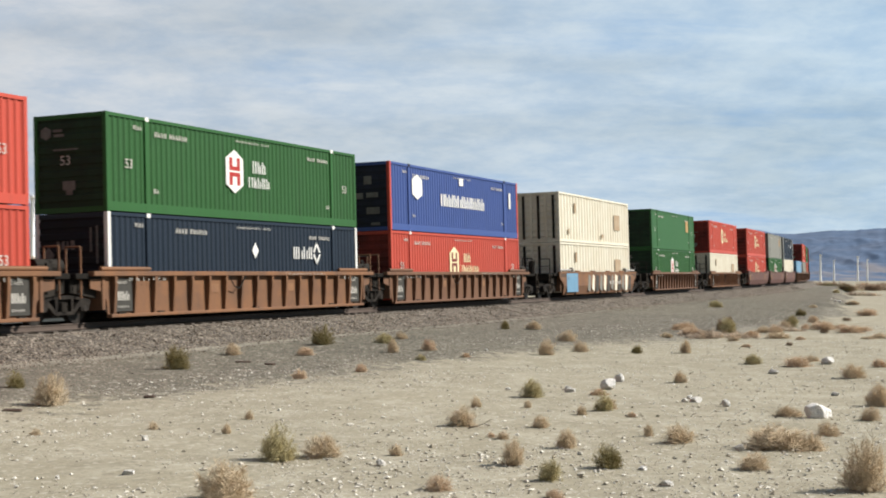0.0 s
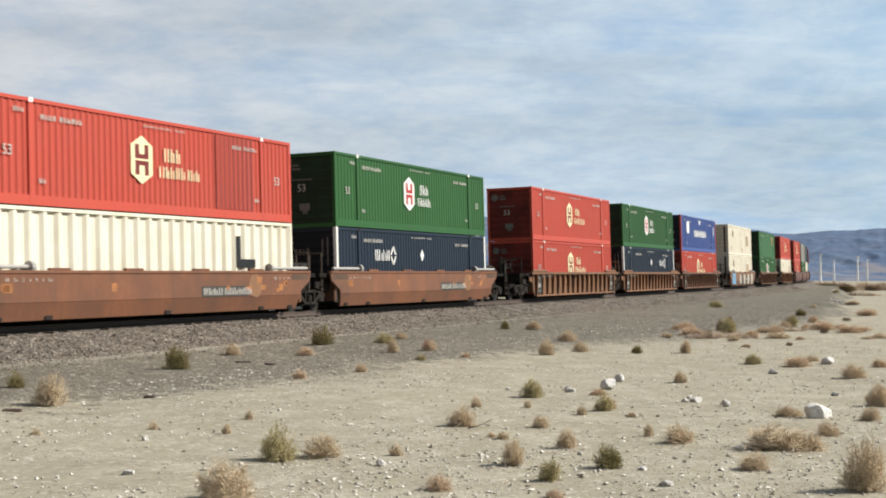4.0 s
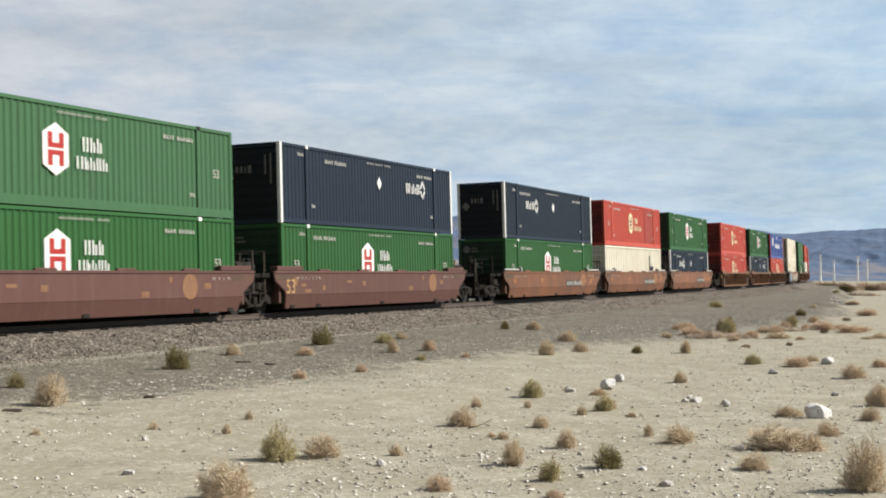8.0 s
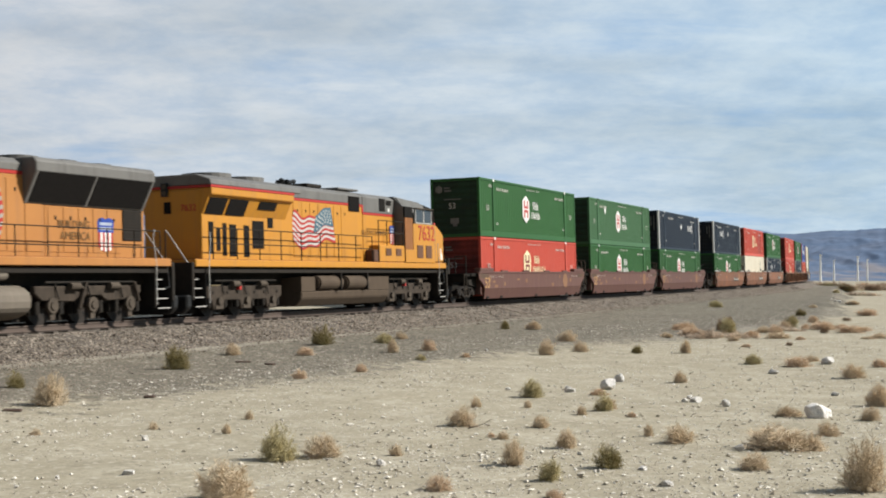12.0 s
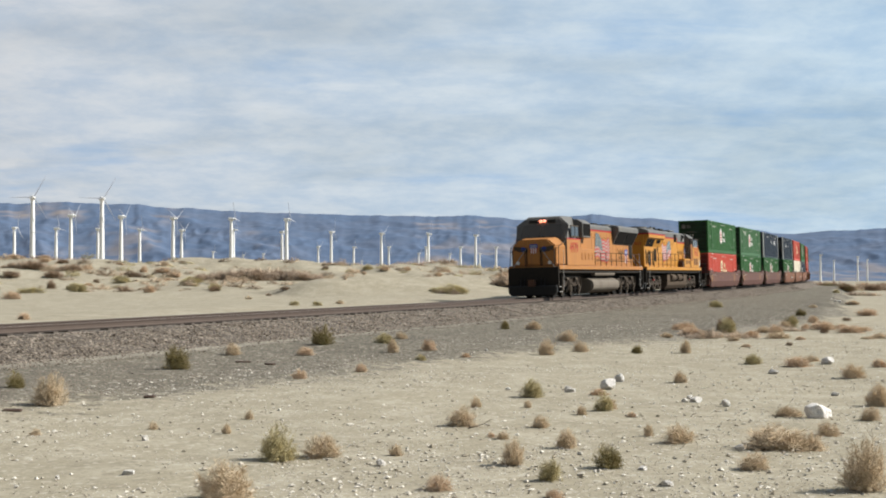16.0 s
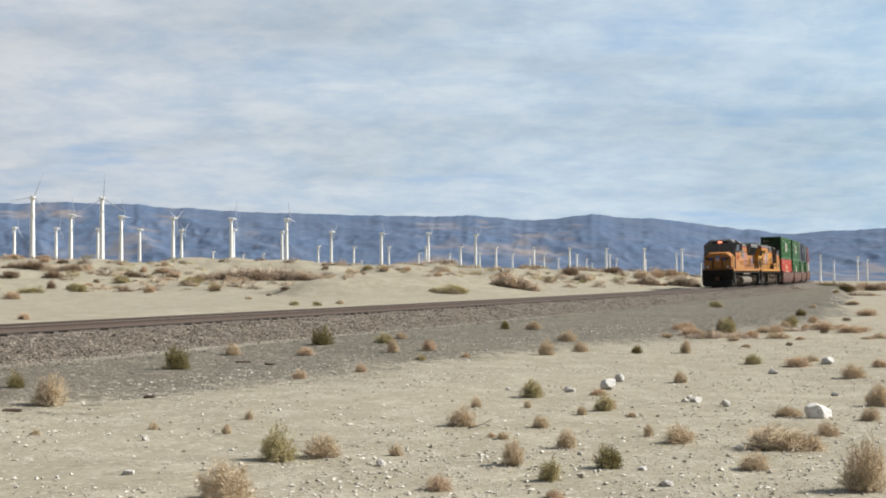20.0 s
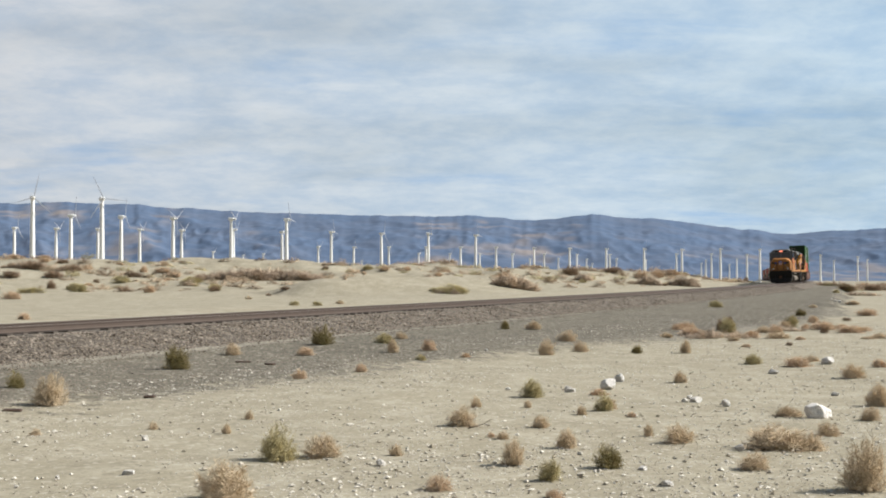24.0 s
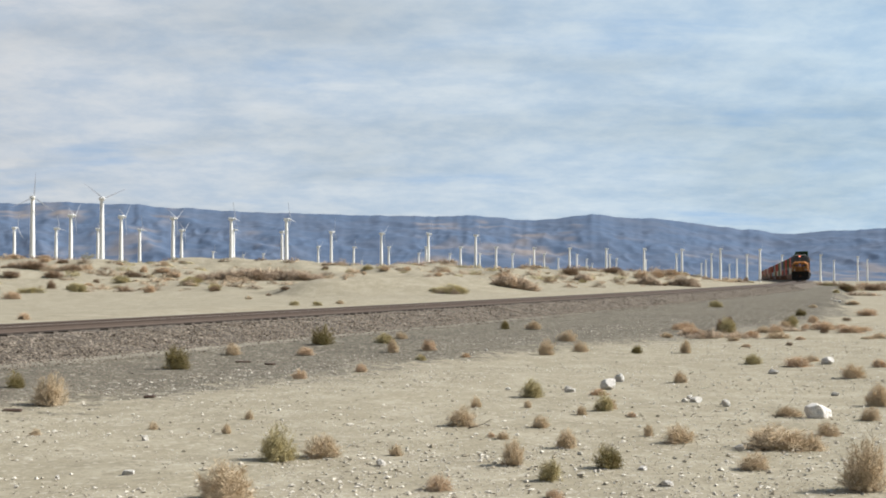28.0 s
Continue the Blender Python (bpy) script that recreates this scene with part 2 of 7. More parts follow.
def rod(bm, p, q, r, n=6, r2=None):
    p, q = Vector(p), Vector(q)
    d = (q - p).normalized()
    u = d.orthogonal().normalized()
    w = d.cross(u)
    rings = []
    for c, rad in ((p, r), (q, r if r2 is None else r2)):
        rings.append([bm.verts.new(c + rad * (math.cos(2 * math.pi * i / n) * u + math.sin(2 * math.pi * i / n) * w)) for i in range(n)])
    for i in range(n):
        bm.faces.new((rings[0][i], rings[0][(i + 1) % n], rings[1][(i + 1) % n], rings[1][i]))
    bm.faces.new(rings[0][::-1])
    bm.faces.new(rings[1])


def bevel(bm, w=0.02, seg=1):
    bmesh.ops.recalc_face_normals(bm, faces=bm.faces)
    bmesh.ops.bevel(bm, geom=[e for e in bm.edges if e.is_manifold and e.calc_face_angle(0) > 0.5], offset=w, segments=seg, affect="EDGES", clamp_overlap=True)


def mesh_of(name, bm, mat, smooth=False):
    bmesh.ops.recalc_face_normals(bm, faces=bm.faces)
    me = bpy.data.meshes.new(name)
    bm.to_mesh(me)
    bm.free()
    me.materials.append(M[mat] if isinstance(mat, str) else mat)
    if smooth:
        me.polygons.foreach_set("use_smooth", [True] * len(me.polygons))
    return me


def part(name, bm, mat, parent=None, label="", smooth=False):
    ob = new(name, mesh_of(name, bm, mat, smooth))
    ob.parent = parent
    if label:
        ob["label"] = label
    return ob


def share(name, mesh, parent, m):
    ob = new(name, mesh)
    ob.parent = parent
    ob.matrix_basis = m
    return ob


def boxes(name, rows, mat, parent, label="", bev=0.0):
    bm = bmesh.new()
    for r in rows:
        box(bm, *r)
    if bev:
        bevel(bm, bev)
    return part(name, bm, mat, parent, label)


def text_mesh(word, size, mat, depth=0.004):
    """Lettering as a thin mesh, centred, reading along +x with its top towards +z, facing -y."""
    cu = bpy.data.curves.new("lettering", "FONT")
    cu.body, cu.size, cu.extrude, cu.align_x, cu.align_y = word, size, depth, "CENTER", "CENTER"
    tmp = bpy.data.objects.new("lettering", cu)
    me = bpy.data.meshes.new_from_object(tmp)
    bpy.data.objects.remove(tmp)
    me.transform(pose(0, 0, 0, 90, 0, 0))
    me.materials.clear()
    me.materials.append(M[mat])
    return me


# ---- the line of the track ----
GRADE = 0.00442
BENDS = ((-60, -0.0004), (20, -0.000446), (90, -0.000477), (160, -0.000766), (240, -0.000542), (330, -0.0003), (400, 0.0))
TS = np.arange(-300.0, 1301.0)
_k = np.interp(TS, [b[0] for b in BENDS], [b[1] for b in BENDS])
TPSI = np.concatenate([[0], np.cumsum((_k[1:] + _k[:-1]) / 2)])
TPSI += 0.398586 - TPSI[300]
TX = np.concatenate([[0], np.cumsum((np.sin(TPSI[1:]) + np.sin(TPSI[:-1])) / 2)])
TY = np.concatenate([[0], np.cumsum((np.cos(TPSI[1:]) + np.cos(TPSI[:-1])) / 2)])
TX += -8.881 - TX[300]
TY += 44.938 - TY[300]
TZ = GRADE * np.clip(TS, -80, 250)


def track(s, q=0.0):
    """Point on the rail level at s metres along, q metres to its right, and the heading from +y."""
    x, y, z, a = (np.interp(s, TS, c) for c in (TX, TY, TZ, TPSI))
    return x + q * np.cos(a), y - q * np.sin(a), z, a


def track_coords(x, y):
    """Along, across and rail level of the nearest track point, for arrays."""
    x, y = np.atleast_1d(x).astype(float), np.atleast_1d(y).astype(float)
    step = 4
    cx, cy = TX[::step], TY[::step]
    s, q = np.empty_like(x), np.empty_like(x)
    for i in range(0, len(x), 4000):
        a, b = x[i:i + 4000], y[i:i + 4000]
        j = np.argmin((a[:, None] - cx) ** 2 + (b[:, None] - cy) ** 2, axis=1) * step
        dx, dy, ps = a - TX[j], b - TY[j], TPSI[j]
        s[i:i + 4000] = TS[j] + dx * np.sin(ps) + dy * np.cos(ps)
        q[i:i + 4000] = dx * np.cos(ps) - dy * np.sin(ps)
    return s, q, np.interp(s, TS, TZ)


def vnoise(x, y, wave, seed):
    """Smooth value noise on arrays, about -1 to 1."""
    u, v = x / wave + seed * 17.3, y / wave + seed * 9.1
    iu, iv = np.floor(u), np.floor(v)
    fu, fv = u - iu, v - iv
    fu, fv = fu * fu * (3 - 2 * fu), fv * fv * (3 - 2 * fv)

    def h(a, b):
        w = np.sin(a * 127.1 + b * 311.7 + seed * 74.7) * 43758.5453
        return 2 * (w - np.floor(w)) - 1
    return ((h(iu, iv) * (1 - fu) + h(iu + 1, iv) * fu) * (1 - fv) + (h(iu, iv + 1) * (1 - fu) + h(iu + 1, iv + 1) * fu) * fv)


CREST = ((-150, 95, 3.9), (-47.8, 150, 3.35), (-19, 165, 2.95), (8.7, 185, 2.30), (36, 212, 1.75), (55, 245, 1.1), (80, 330, 0.2))


def bank_foot(s):
    """How far right of the line the foot of its bank lies."""
    return np.interp(s, [-40, -4, 2, 14, 20, 27, 49, 104, 151, 400], [9.4, 9.8, 12.0, 13.4, 15.2, 15.8, 15.3, 11.5, 8.7, 8.7])


def ground_z(x, y):
    x, y = np.atleast_1d(x).astype(float), np.atleast_1d(y).astype(float)
    s, q, tz = track_coords(x, y)
    # cross-section of the line: flat on the far side, bench on the near side
    z = tz * np.exp(-np.abs(q) / 150) + np.interp(q, [-400, -60, -20, -8, -3.2, -2, 2, 3.1, 9, 16, 45, 300],
                                                  [-2.0, -0.55, -0.30, -0.10, -0.30, -0.55, -0.60, -0.70, -0.92, -0.98, -1.0, -1.3])
    # the line climbs away from the sand plain: past the bench's edge the bank falls to it
    foot = bank_foot(s) + 0.8 * vnoise(x, y, 9, 51) + 0.3 * vnoise(x, y, 2.5, 52)
    plain = np.where(tz > 0, 0.25, 1.0) * tz * np.exp(-np.abs(q) / 150) + np.interp(q, [9, 16, 45, 300], [-0.95, -0.99, -1.02, -1.3])
    fall = np.clip((q - foot) / np.maximum(2.4 * np.maximum(tz, 0), 0.4) + 1, 0, 1)
    fall = fall * fall * (3 - 2 * fall)
    z = np.where(q > 3.2, z + fall * (plain - z), z)
    churned = np.clip(1 - np.abs(q - foot + 2.2) / 4.0, 0, 1) * np.clip((s - 8) / 15, 0, 1) * np.clip((260 - s) / 80, 0, 1)
    z = z + churned * (0.16 * vnoise(x, y, 3.2, 57) + 0.10 * vnoise(x, y, 1.3, 58))
    # the sand ridge beyond the line
    best, top, back = np.full_like(x, 1e9), np.zeros_like(x), np.zeros_like(x)
    for (ax, ay, az), (bx, by, bz) in zip(CREST, CREST[1:]):
        ex, ey = bx - ax, by - ay
        ln = math.hypot(ex, ey)
        t = np.clip(((x - ax) * ex + (y - ay) * ey) / ln ** 2, 0, 1)
        d = np.hypot(x - ax - t * ex, y - ay - t * ey)
        side = (ex * (y - ay) - ey * (x - ax)) / ln
        near = d < best
        best, top, back = np.where(near, d, best), np.where(near, az + t * (bz - az), top), np.where(near, side, back)
    ridge = np.where(back > 0, np.exp(-(best / 60) ** 2), np.exp(-(best / 34) ** 2))
    off = np.clip((-q - 7) / 12, 0, 1)
    hum = 0.70 * vnoise(x, y, 9, 3) + 0.55 * vnoise(x, y, 4.2, 4) + 0.26 * vnoise(x, y, 1.8, 8)
    z = z + off * ridge * (top - z + hum)
    # a graded heap of grey sand between the line and the ridge
    u = ((x + 3.5) * 0.88 + (y - 108) * 0.47) / 10.5
    w = (-(x + 3.5) * 0.47 + (y - 108) * 0.88) / 4.6
    heap = np.clip(1.25 - np.abs(u) ** 3 * 1.25, 0, 1) * np.exp(-w * w)
    z = z + (1.25 + 0.12 * vnoise(x, y, 2.2, 55)) * heap
    far = np.clip((np.hypot(x, y) - 260) / 500, 0, 1)
    z = z + far * (-2.0 - z)
    rough = np.clip((np.abs(q) - 3) / 3, 0, 1) * np.clip(1.4 - np.hypot(x, y) / 300, 0, 1)
    z = z + rough * (0.035 * vnoise(x, y, 2.3, 5) + 0.018 * vnoise(x, y, 0.7, 6) + 0.07 * vnoise(x, y, 7, 7))
    return z


def ground_at(x, y):
    return float(ground_z(x, y)[0])


# ---- ground ----
def graded(*spans):
    out = []
    for a, b, n in spans:
        out += list(np.linspace(a, b, n, endpoint=False))
    return np.array(out + [spans[-1][1]])


def build_ground():
    xs = graded((-4800, -1200, 5), (-1200, -220, 10), (-220, -62, 60), (-62, 45, 282), (45, 130, 90), (130, 1200, 16), (1200, 4800, 5))
    ys = graded((-2500, -100, 8), (-100, 8, 16), (8, 52, 140), (52, 120, 100), (120, 270, 96), (270, 700, 24), (700, 4900, 14))
    gx, gy = np.meshgrid(xs, ys)
    x, y = gx.ravel(), gy.ravel()
    z = ground_z(x, y)
    nx, ny = len(xs), len(ys)
    idx = np.arange(nx * ny).reshape(ny, nx)
    quads = np.stack([idx[:-1, :-1], idx[:-1, 1:], idx[1:, 1:], idx[1:, :-1]], -1).reshape(-1, 4)
    me = bpy.data.meshes.new("ground")
    me.from_pydata(np.stack([x, y, z], 1).tolist(), [], quads.tolist())
    me.polygons.foreach_set("use_smooth", [True] * len(me.polygons))
    # where the crushed stone of the service bench lies
    s, q, _ = track_coords(x, y)
    edge = bank_foot(s) + 0.2 + 1.0 * vnoise(x, y, 6, 11) + 0.6 * vnoise(x, y, 1.6, 12)
    left = -4.2 + 0.5 * vnoise(x, y, 4, 13)
    mask = np.clip((edge - q) / np.interp(s, [0, 30], [5.0, 2.0]) + 0.5, 0, 1) * np.clip((q - left) / 0.8 + 0.5, 0, 1)
    at = me.attributes.new("gravel", "FLOAT", "POINT")
    at.data.foreach_set("value", mask)
    pale = np.exp(-((q - 3.55 - 0.2 * vnoise(x, y, 5, 14)) / 0.30) ** 2) * (0.65 + 0.35 * vnoise(x, y, 2.2, 15)) * np.interp(s, [15, 45], [1, 0.25])
    pale += 0.7 * np.exp(-((q - edge + 0.9) / 0.35) ** 2) * np.clip(vnoise(x, y, 7, 16), 0, 1)
    at = me.attributes.new("pale_streak", "FLOAT", "POINT")
    at.data.foreach_set("value", pale)
    m = material("desert_sand", (0.395, 0.354, 0.262), 0.95, second=(0.315, 0.28, 0.204), scale=0.22, fine=3.0, amount=0.5, bump=0.3, bump_dist=0.04, spec=0.1)
    nt = m.node_tree
    n, l = nt.nodes, nt.links
    b = n["Principled BSDF"]
    sand = b.inputs["Base Color"].links[0].from_socket
    co = n.new("ShaderNodeTexCoord")

    def noise_tex(sc, detail=6, rg=0.65):
        t = n.new("ShaderNodeTexNoise")
        t.inputs["Scale"].default_value = sc
        t.inputs["Detail"].default_value = detail
        t.inputs["Roughness"].default_value = rg
        l.new(co.outputs["Object"], t.inputs["Vector"])
        return t.outputs[0]

    def mixc(a, bb, fac):
        k = n.new("ShaderNodeMix")
        k.data_type = "RGBA"
        for sock, v in ((k.inputs["Factor"], fac), (k.inputs["A"], a), (k.inputs["B"], bb)):
            if hasattr(v, "links"):
                l.new(v, sock)
            else:
                sock.default_value = v
        return k.outputs["Result"]

    def rng(src, lo, hi, a=0.0, bb=1.0):
        k = n.new("ShaderNodeMapRange")
        k.inputs["From Min"].default_value, k.inputs["From Max"].default_value = lo, hi
        k.inputs["To Min"].default_value, k.inputs["To Max"].default_value = a, bb
        l.new(src, k.inputs[0])
        return k.outputs[0]

    # small stones and grit in the sand
    vor = n.new("ShaderNodeTexVoronoi")
    vor.inputs["Scale"].default_value = 9.0
    l.new(co.outputs["Object"], vor.inputs["Vector"])
    def cells(sc):
        k = n.new("ShaderNodeTexVoronoi")
        k.inputs["Scale"].default_value = sc
        l.new(co.outputs["Object"], k.inputs["Vector"])
        sp = n.new("ShaderNodeSeparateColor")
        l.new(k.outputs["Color"], sp.inputs[0])
        return sp.outputs[0], sp.outputs[1]

    tone_a, pick_a = cells(11.0)
    tone_b, pick_b = cells(24.0)
    grit = mixc(sand, (0.385, 0.352, 0.275, 1), rng(noise_tex(0.9), 0.46, 0.62, 0, 0.7))
    grit = mixc(grit, (0.19, 0.166, 0.123, 1), rng(noise_tex(3.5), 0.52, 0.70, 0, 0.34))
    grit = mixc(grit, (0.135, 0.117, 0.087, 1), rng(tone_b, 0.72, 0.95, 0, 0.30))
    grit = mixc(grit, (0.45, 0.415, 0.335, 1), rng(pick_b, 0.70, 0.95, 0, 0.32))
    grit = mixc(grit, (0.15, 0.13, 0.098, 1), rng(tone_a, 0.86, 0.97, 0, 0.35))
    grit = mixc(grit, (0.53, 0.495, 0.42, 1), rng(pick_a, 0.90, 0.97, 0, 0.38))
    gravel = mixc((0.098, 0.088, 0.070, 1), (0.142, 0.126, 0.098, 1), rng(noise_tex(0.5), 0.35, 0.65))
    gravel = mixc(gravel, (0.070, 0.065, 0.052, 1), rng(tone_b, 0.60, 0.92, 0, 0.85))
    gravel = mixc(gravel, (0.27, 0.245, 0.195, 1), rng(pick_b, 0.74, 0.95, 0, 0.7))
    gravel = mixc(gravel, (0.40, 0.37, 0.31, 1), rng(pick_a, 0.90, 0.97, 0, 0.8))
    ps = n.new("ShaderNodeAttribute")
    ps.attribute_name = "pale_streak"
    gravel = mixc(gravel, (0.33, 0.305, 0.25, 1), ps.outputs["Fac"])
    gravel = mixc(gravel, (0.27, 0.245, 0.195, 1), rng(vor.outputs["Distance"], 0.30, 0.12, 0, 0.55))
    a = n.new("ShaderNodeAttribute")
    a.attribute_name = "gravel"
    ragged = n.new("ShaderNodeMath")
    ragged.operation = "ADD"
    l.new(a.outputs["Fac"], ragged.inputs[0])
    l.new(rng(noise_tex(2.2, 9, 0.75), 0.3, 0.7, -0.5, 0.5), ragged.inputs[1])
    l.new(mixc(grit, gravel, rng(ragged.outputs[0], 0.35, 0.65)), b.inputs["Base Color"])
    ob = new("ground", me)
    me.materials.append(m)
    return tagged(ob, "pale desert sand with grey gravel bench along the track", "ground", kind="structure")


ground = build_ground()


# ---- the track ----
def sweep(name, profile, ss, mat, label, closed=False, jitter=0.0, seed=1):
    """A cross-section (across, up from the rail head) carried along the line."""
    qs, zs = np.array(profile).T
    pts = []
    for i, s in enumerate(ss):
        x, y, z, _ = track(s, qs)
        j = jitter * vnoise(np.full_like(qs, s), qs * 3, 0.35, seed) if jitter else 0
        pts.append(np.stack([x, y, z + zs + j], 1))
    pts = np.concatenate(pts)
    k = len(qs)
    faces = []
    last = k if closed else k - 1
    for i in range(len(ss) - 1):
        for j in range(last):
            a, b = i * k + j, i * k + (j + 1) % k
            faces.append((a, b, b + k, a + k))
    me = bpy.data.meshes.new(name)
    me.from_pydata(pts.tolist(), [], faces)
    me.materials.append(M[mat])
    ob = new(name, me)
    return tagged(ob, label, name.replace("_", " "), kind="structure")


ballast_m = material("ballast", (0.150, 0.124, 0.098), 0.95, second=(0.11, 0.095, 0.08), scale=1.2, fine=9.0, amount=0.8, bump=1.0, bump_dist=0.05)
M["ballast"] = ballast_m


def speckle(mat, sc, dark, light):
    """Single stones in a surface: random cells turned darker or paler."""
    nt = mat.node_tree
    n, l = nt.nodes, nt.links
    b = n["Principled BSDF"]
    src = b.inputs["Base Color"].links[0].from_socket
    co = n.new("ShaderNodeTexCoord")
    vo = n.new("ShaderNodeTexVoronoi")
    vo.inputs["Scale"].default_value = sc
    l.new(co.outputs["Object"], vo.inputs["Vector"])
    sp = n.new("ShaderNodeSeparateColor")
    l.new(vo.outputs["Color"], sp.inputs[0])
    for ch, lo, col, top in ((0, 0.45, dark, 0.85), (1, 0.72, light, 0.85)):
        r = n.new("ShaderNodeMapRange")
        r.inputs["From Min"].default_value, r.inputs["From Max"].default_value = lo, lo + 0.25
        r.inputs["To Max"].default_value = top
        l.new(sp.outputs[ch], r.inputs[0])
        k = n.new("ShaderNodeMix")
        k.data_type = "RGBA"
        k.inputs["B"].default_value = (*col, 1)
        l.new(r.outputs[0], k.inputs["Factor"])
        l.new(src, k.inputs["A"])
        src = k.outputs["Result"]
    l.new(src, b.inputs["Base Color"])


speckle(ballast_m, 19.0, (0.05, 0.042, 0.036), (0.31, 0.265, 0.215))
side = list(np.linspace(2.05, 3.3, 9))
PROFILE = [(-q, -0.25 - (q - 2.05) * 0.45) for q in side[::-1]] + [(-1.4, -0.24), (-0.7, -0.23), (0, -0.205), (0.7, -0.19), (1.4, -0.165)] + [(q, -0.205 - (q - 2.05) * 0.46) for q in side]
LINE = np.concatenate([np.arange(-290, -30, 5), np.arange(-30, 140, 0.45), np.arange(140, 320, 2), np.arange(320, 1290, 10)])
ballast = sweep("ballast", PROFILE, LINE, "ballast", "grey-brown crushed stone ballast bed", jitter=0.05)
CANT = 0.04  # rail head over the nominal line
RAILS = np.concatenate([np.arange(-290, 300, 3.0), np.arange(300, 1290, 12)])
for side_q in (-0.755, 0.755):
    prof = [(-0.07, -0.172), (-0.07, -0.155), (-0.012, -0.135), (-0.012, -0.05), (-0.036, -0.04), (-0.036, -0.003), (-0.03, 0.0), (0.03, 0.0), (0.036, -0.003), (0.036, -0.04), (0.012, -0.05), (0.012, -0.135), (0.07, -0.155), (0.07, -0.172)]
    lift = CANT
    rail = sweep("rail", [(side_q + a, b + lift) for a, b in prof], RAILS, "rail_side", "rusty steel running rail", closed=True)
    head = sweep("rail_head", [(side_q - 0.026, lift + 0.001), (side_q + 0.026, lift + 0.001)], RAILS, "rail_top", "")
    head.parent = rail
    del head["kind"], head["category"]
    head["label"] = "polished running surface"


# ---- mountains ----
RIDGE = ((-0.62, 150), (-0.50, 200), (-0.42, 232), (-0.36, 240), (-0.318, 231), (-0.28, 238), (-0.217, 226), (-0.156, 206), (-0.115, 205), (-0.034, 195),
         (0.027, 191), (0.071, 180), (0.108, 195), (0.169, 178), (0.206, 158), (0.245, 139), (0.271, 143), (0.318, 156), (0.40, 170), (0.52, 130), (0.66, 90))


def build_mountains():
    tn = np.linspace(-0.62, 0.66, 900)
    h = np.interp(tn, [r[0] for r in RIDGE], [r[1] for r in RIDGE])
    k = np.hanning(9)
    h = np.convolve(np.pad(h, 4, "edge"), k / k.sum(), "valid")
    h = h + 3.0 * vnoise(tn * 4200, tn * 0, 90, 21) + 2.0 * vnoise(tn * 4200, tn * 0, 34, 22) + 1.2 * vnoise(tn * 4200, tn * 0, 14, 23)
    rows = 84
    verts, fan = [], []

    def ridged(x, y, wave, seed):
        return 1 - 2 * np.abs(vnoise(x, y, wave, seed))
    for j in range(rows):
        v = j / (rows - 1)
        dist = 2950 + 1250 * v
        x, y = tn * dist, np.full_like(tn, dist)
        wx, wy = x + 45 * vnoise(x, y, 210, 35), y + 45 * vnoise(x, y, 210, 36)
        fold = 8.5 * ridged(wx + 0.5 * wy, wy * 0.55 - 0.2 * wx, 235, 31) + 5.5 * ridged(wx + 0.25 * wy, wy * 0.7, 105, 32)
        fold += 3.4 * ridged(wx, wy, 47, 33) + 1.9 * ridged(wx, wy, 22, 34)
        body = np.interp(v, [0, 0.25, 0.6, 1], [0, 0.12, 0.55, 1.0])
        z = -4 + (h + 4) * body + fold * math.sin(math.pi * v) ** 0.9
        verts.append(np.stack([x, y, z], 1))
        fan.append(np.clip(0.50 - 0.9 * v + 0.9 * vnoise(x, y * 0.6, 130, 37) + 0.6 * vnoise(x, y, 45, 38) - 0.7 * np.clip(0.3 + tn * 3, 0, 1), 0, 1))
    fan.append(np.zeros_like(tn))
    # the far side falls away behind the ridge
    verts.append(np.stack([tn * 4800, np.full_like(tn, 4800), np.full_like(tn, -4.0)], 1))
    verts = np.concatenate(verts)
    c = len(tn)
    idx = np.arange(c * (rows + 1)).reshape(rows + 1, c)
    quads = np.stack([idx[:-1, :-1], idx[:-1, 1:], idx[1:, 1:], idx[1:, :-1]], -1).reshape(-1, 4)
    me = bpy.data.meshes.new("mountains")
    me.from_pydata(verts.tolist(), [], quads.tolist())
    me.polygons.foreach_set("use_smooth", [True] * len(me.polygons))
    at = me.attributes.new("fan", "FLOAT", "POINT")
    at.data.foreach_set("value", np.concatenate(fan))
    # the blue of distance haze is mixed into the rock's base colour
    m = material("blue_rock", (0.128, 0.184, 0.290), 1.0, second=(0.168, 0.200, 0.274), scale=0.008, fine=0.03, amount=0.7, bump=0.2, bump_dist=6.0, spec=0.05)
    n, l = m.node_tree.nodes, m.node_tree.links
    b = n["Principled BSDF"]
    # pale slopes of washed-out stone round the foot
    k = n.new("ShaderNodeMix")
    k.data_type = "RGBA"
    k.inputs["B"].default_value = (0.245, 0.222, 0.220, 1)
    a = n.new("ShaderNodeAttribute")
    a.attribute_name = "fan"
    l.new(a.outputs["Fac"], k.inputs["Factor"])
    l.new(b.inputs["Base Color"].links[0].from_socket, k.inputs["A"])
    l.new(k.outputs["Result"], b.inputs["Base Color"])
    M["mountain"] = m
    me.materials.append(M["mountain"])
    return tagged(new("mountains", me), "long desert mountain range with blue haze in its colour", "mountains", kind="structure")


build_mountains()


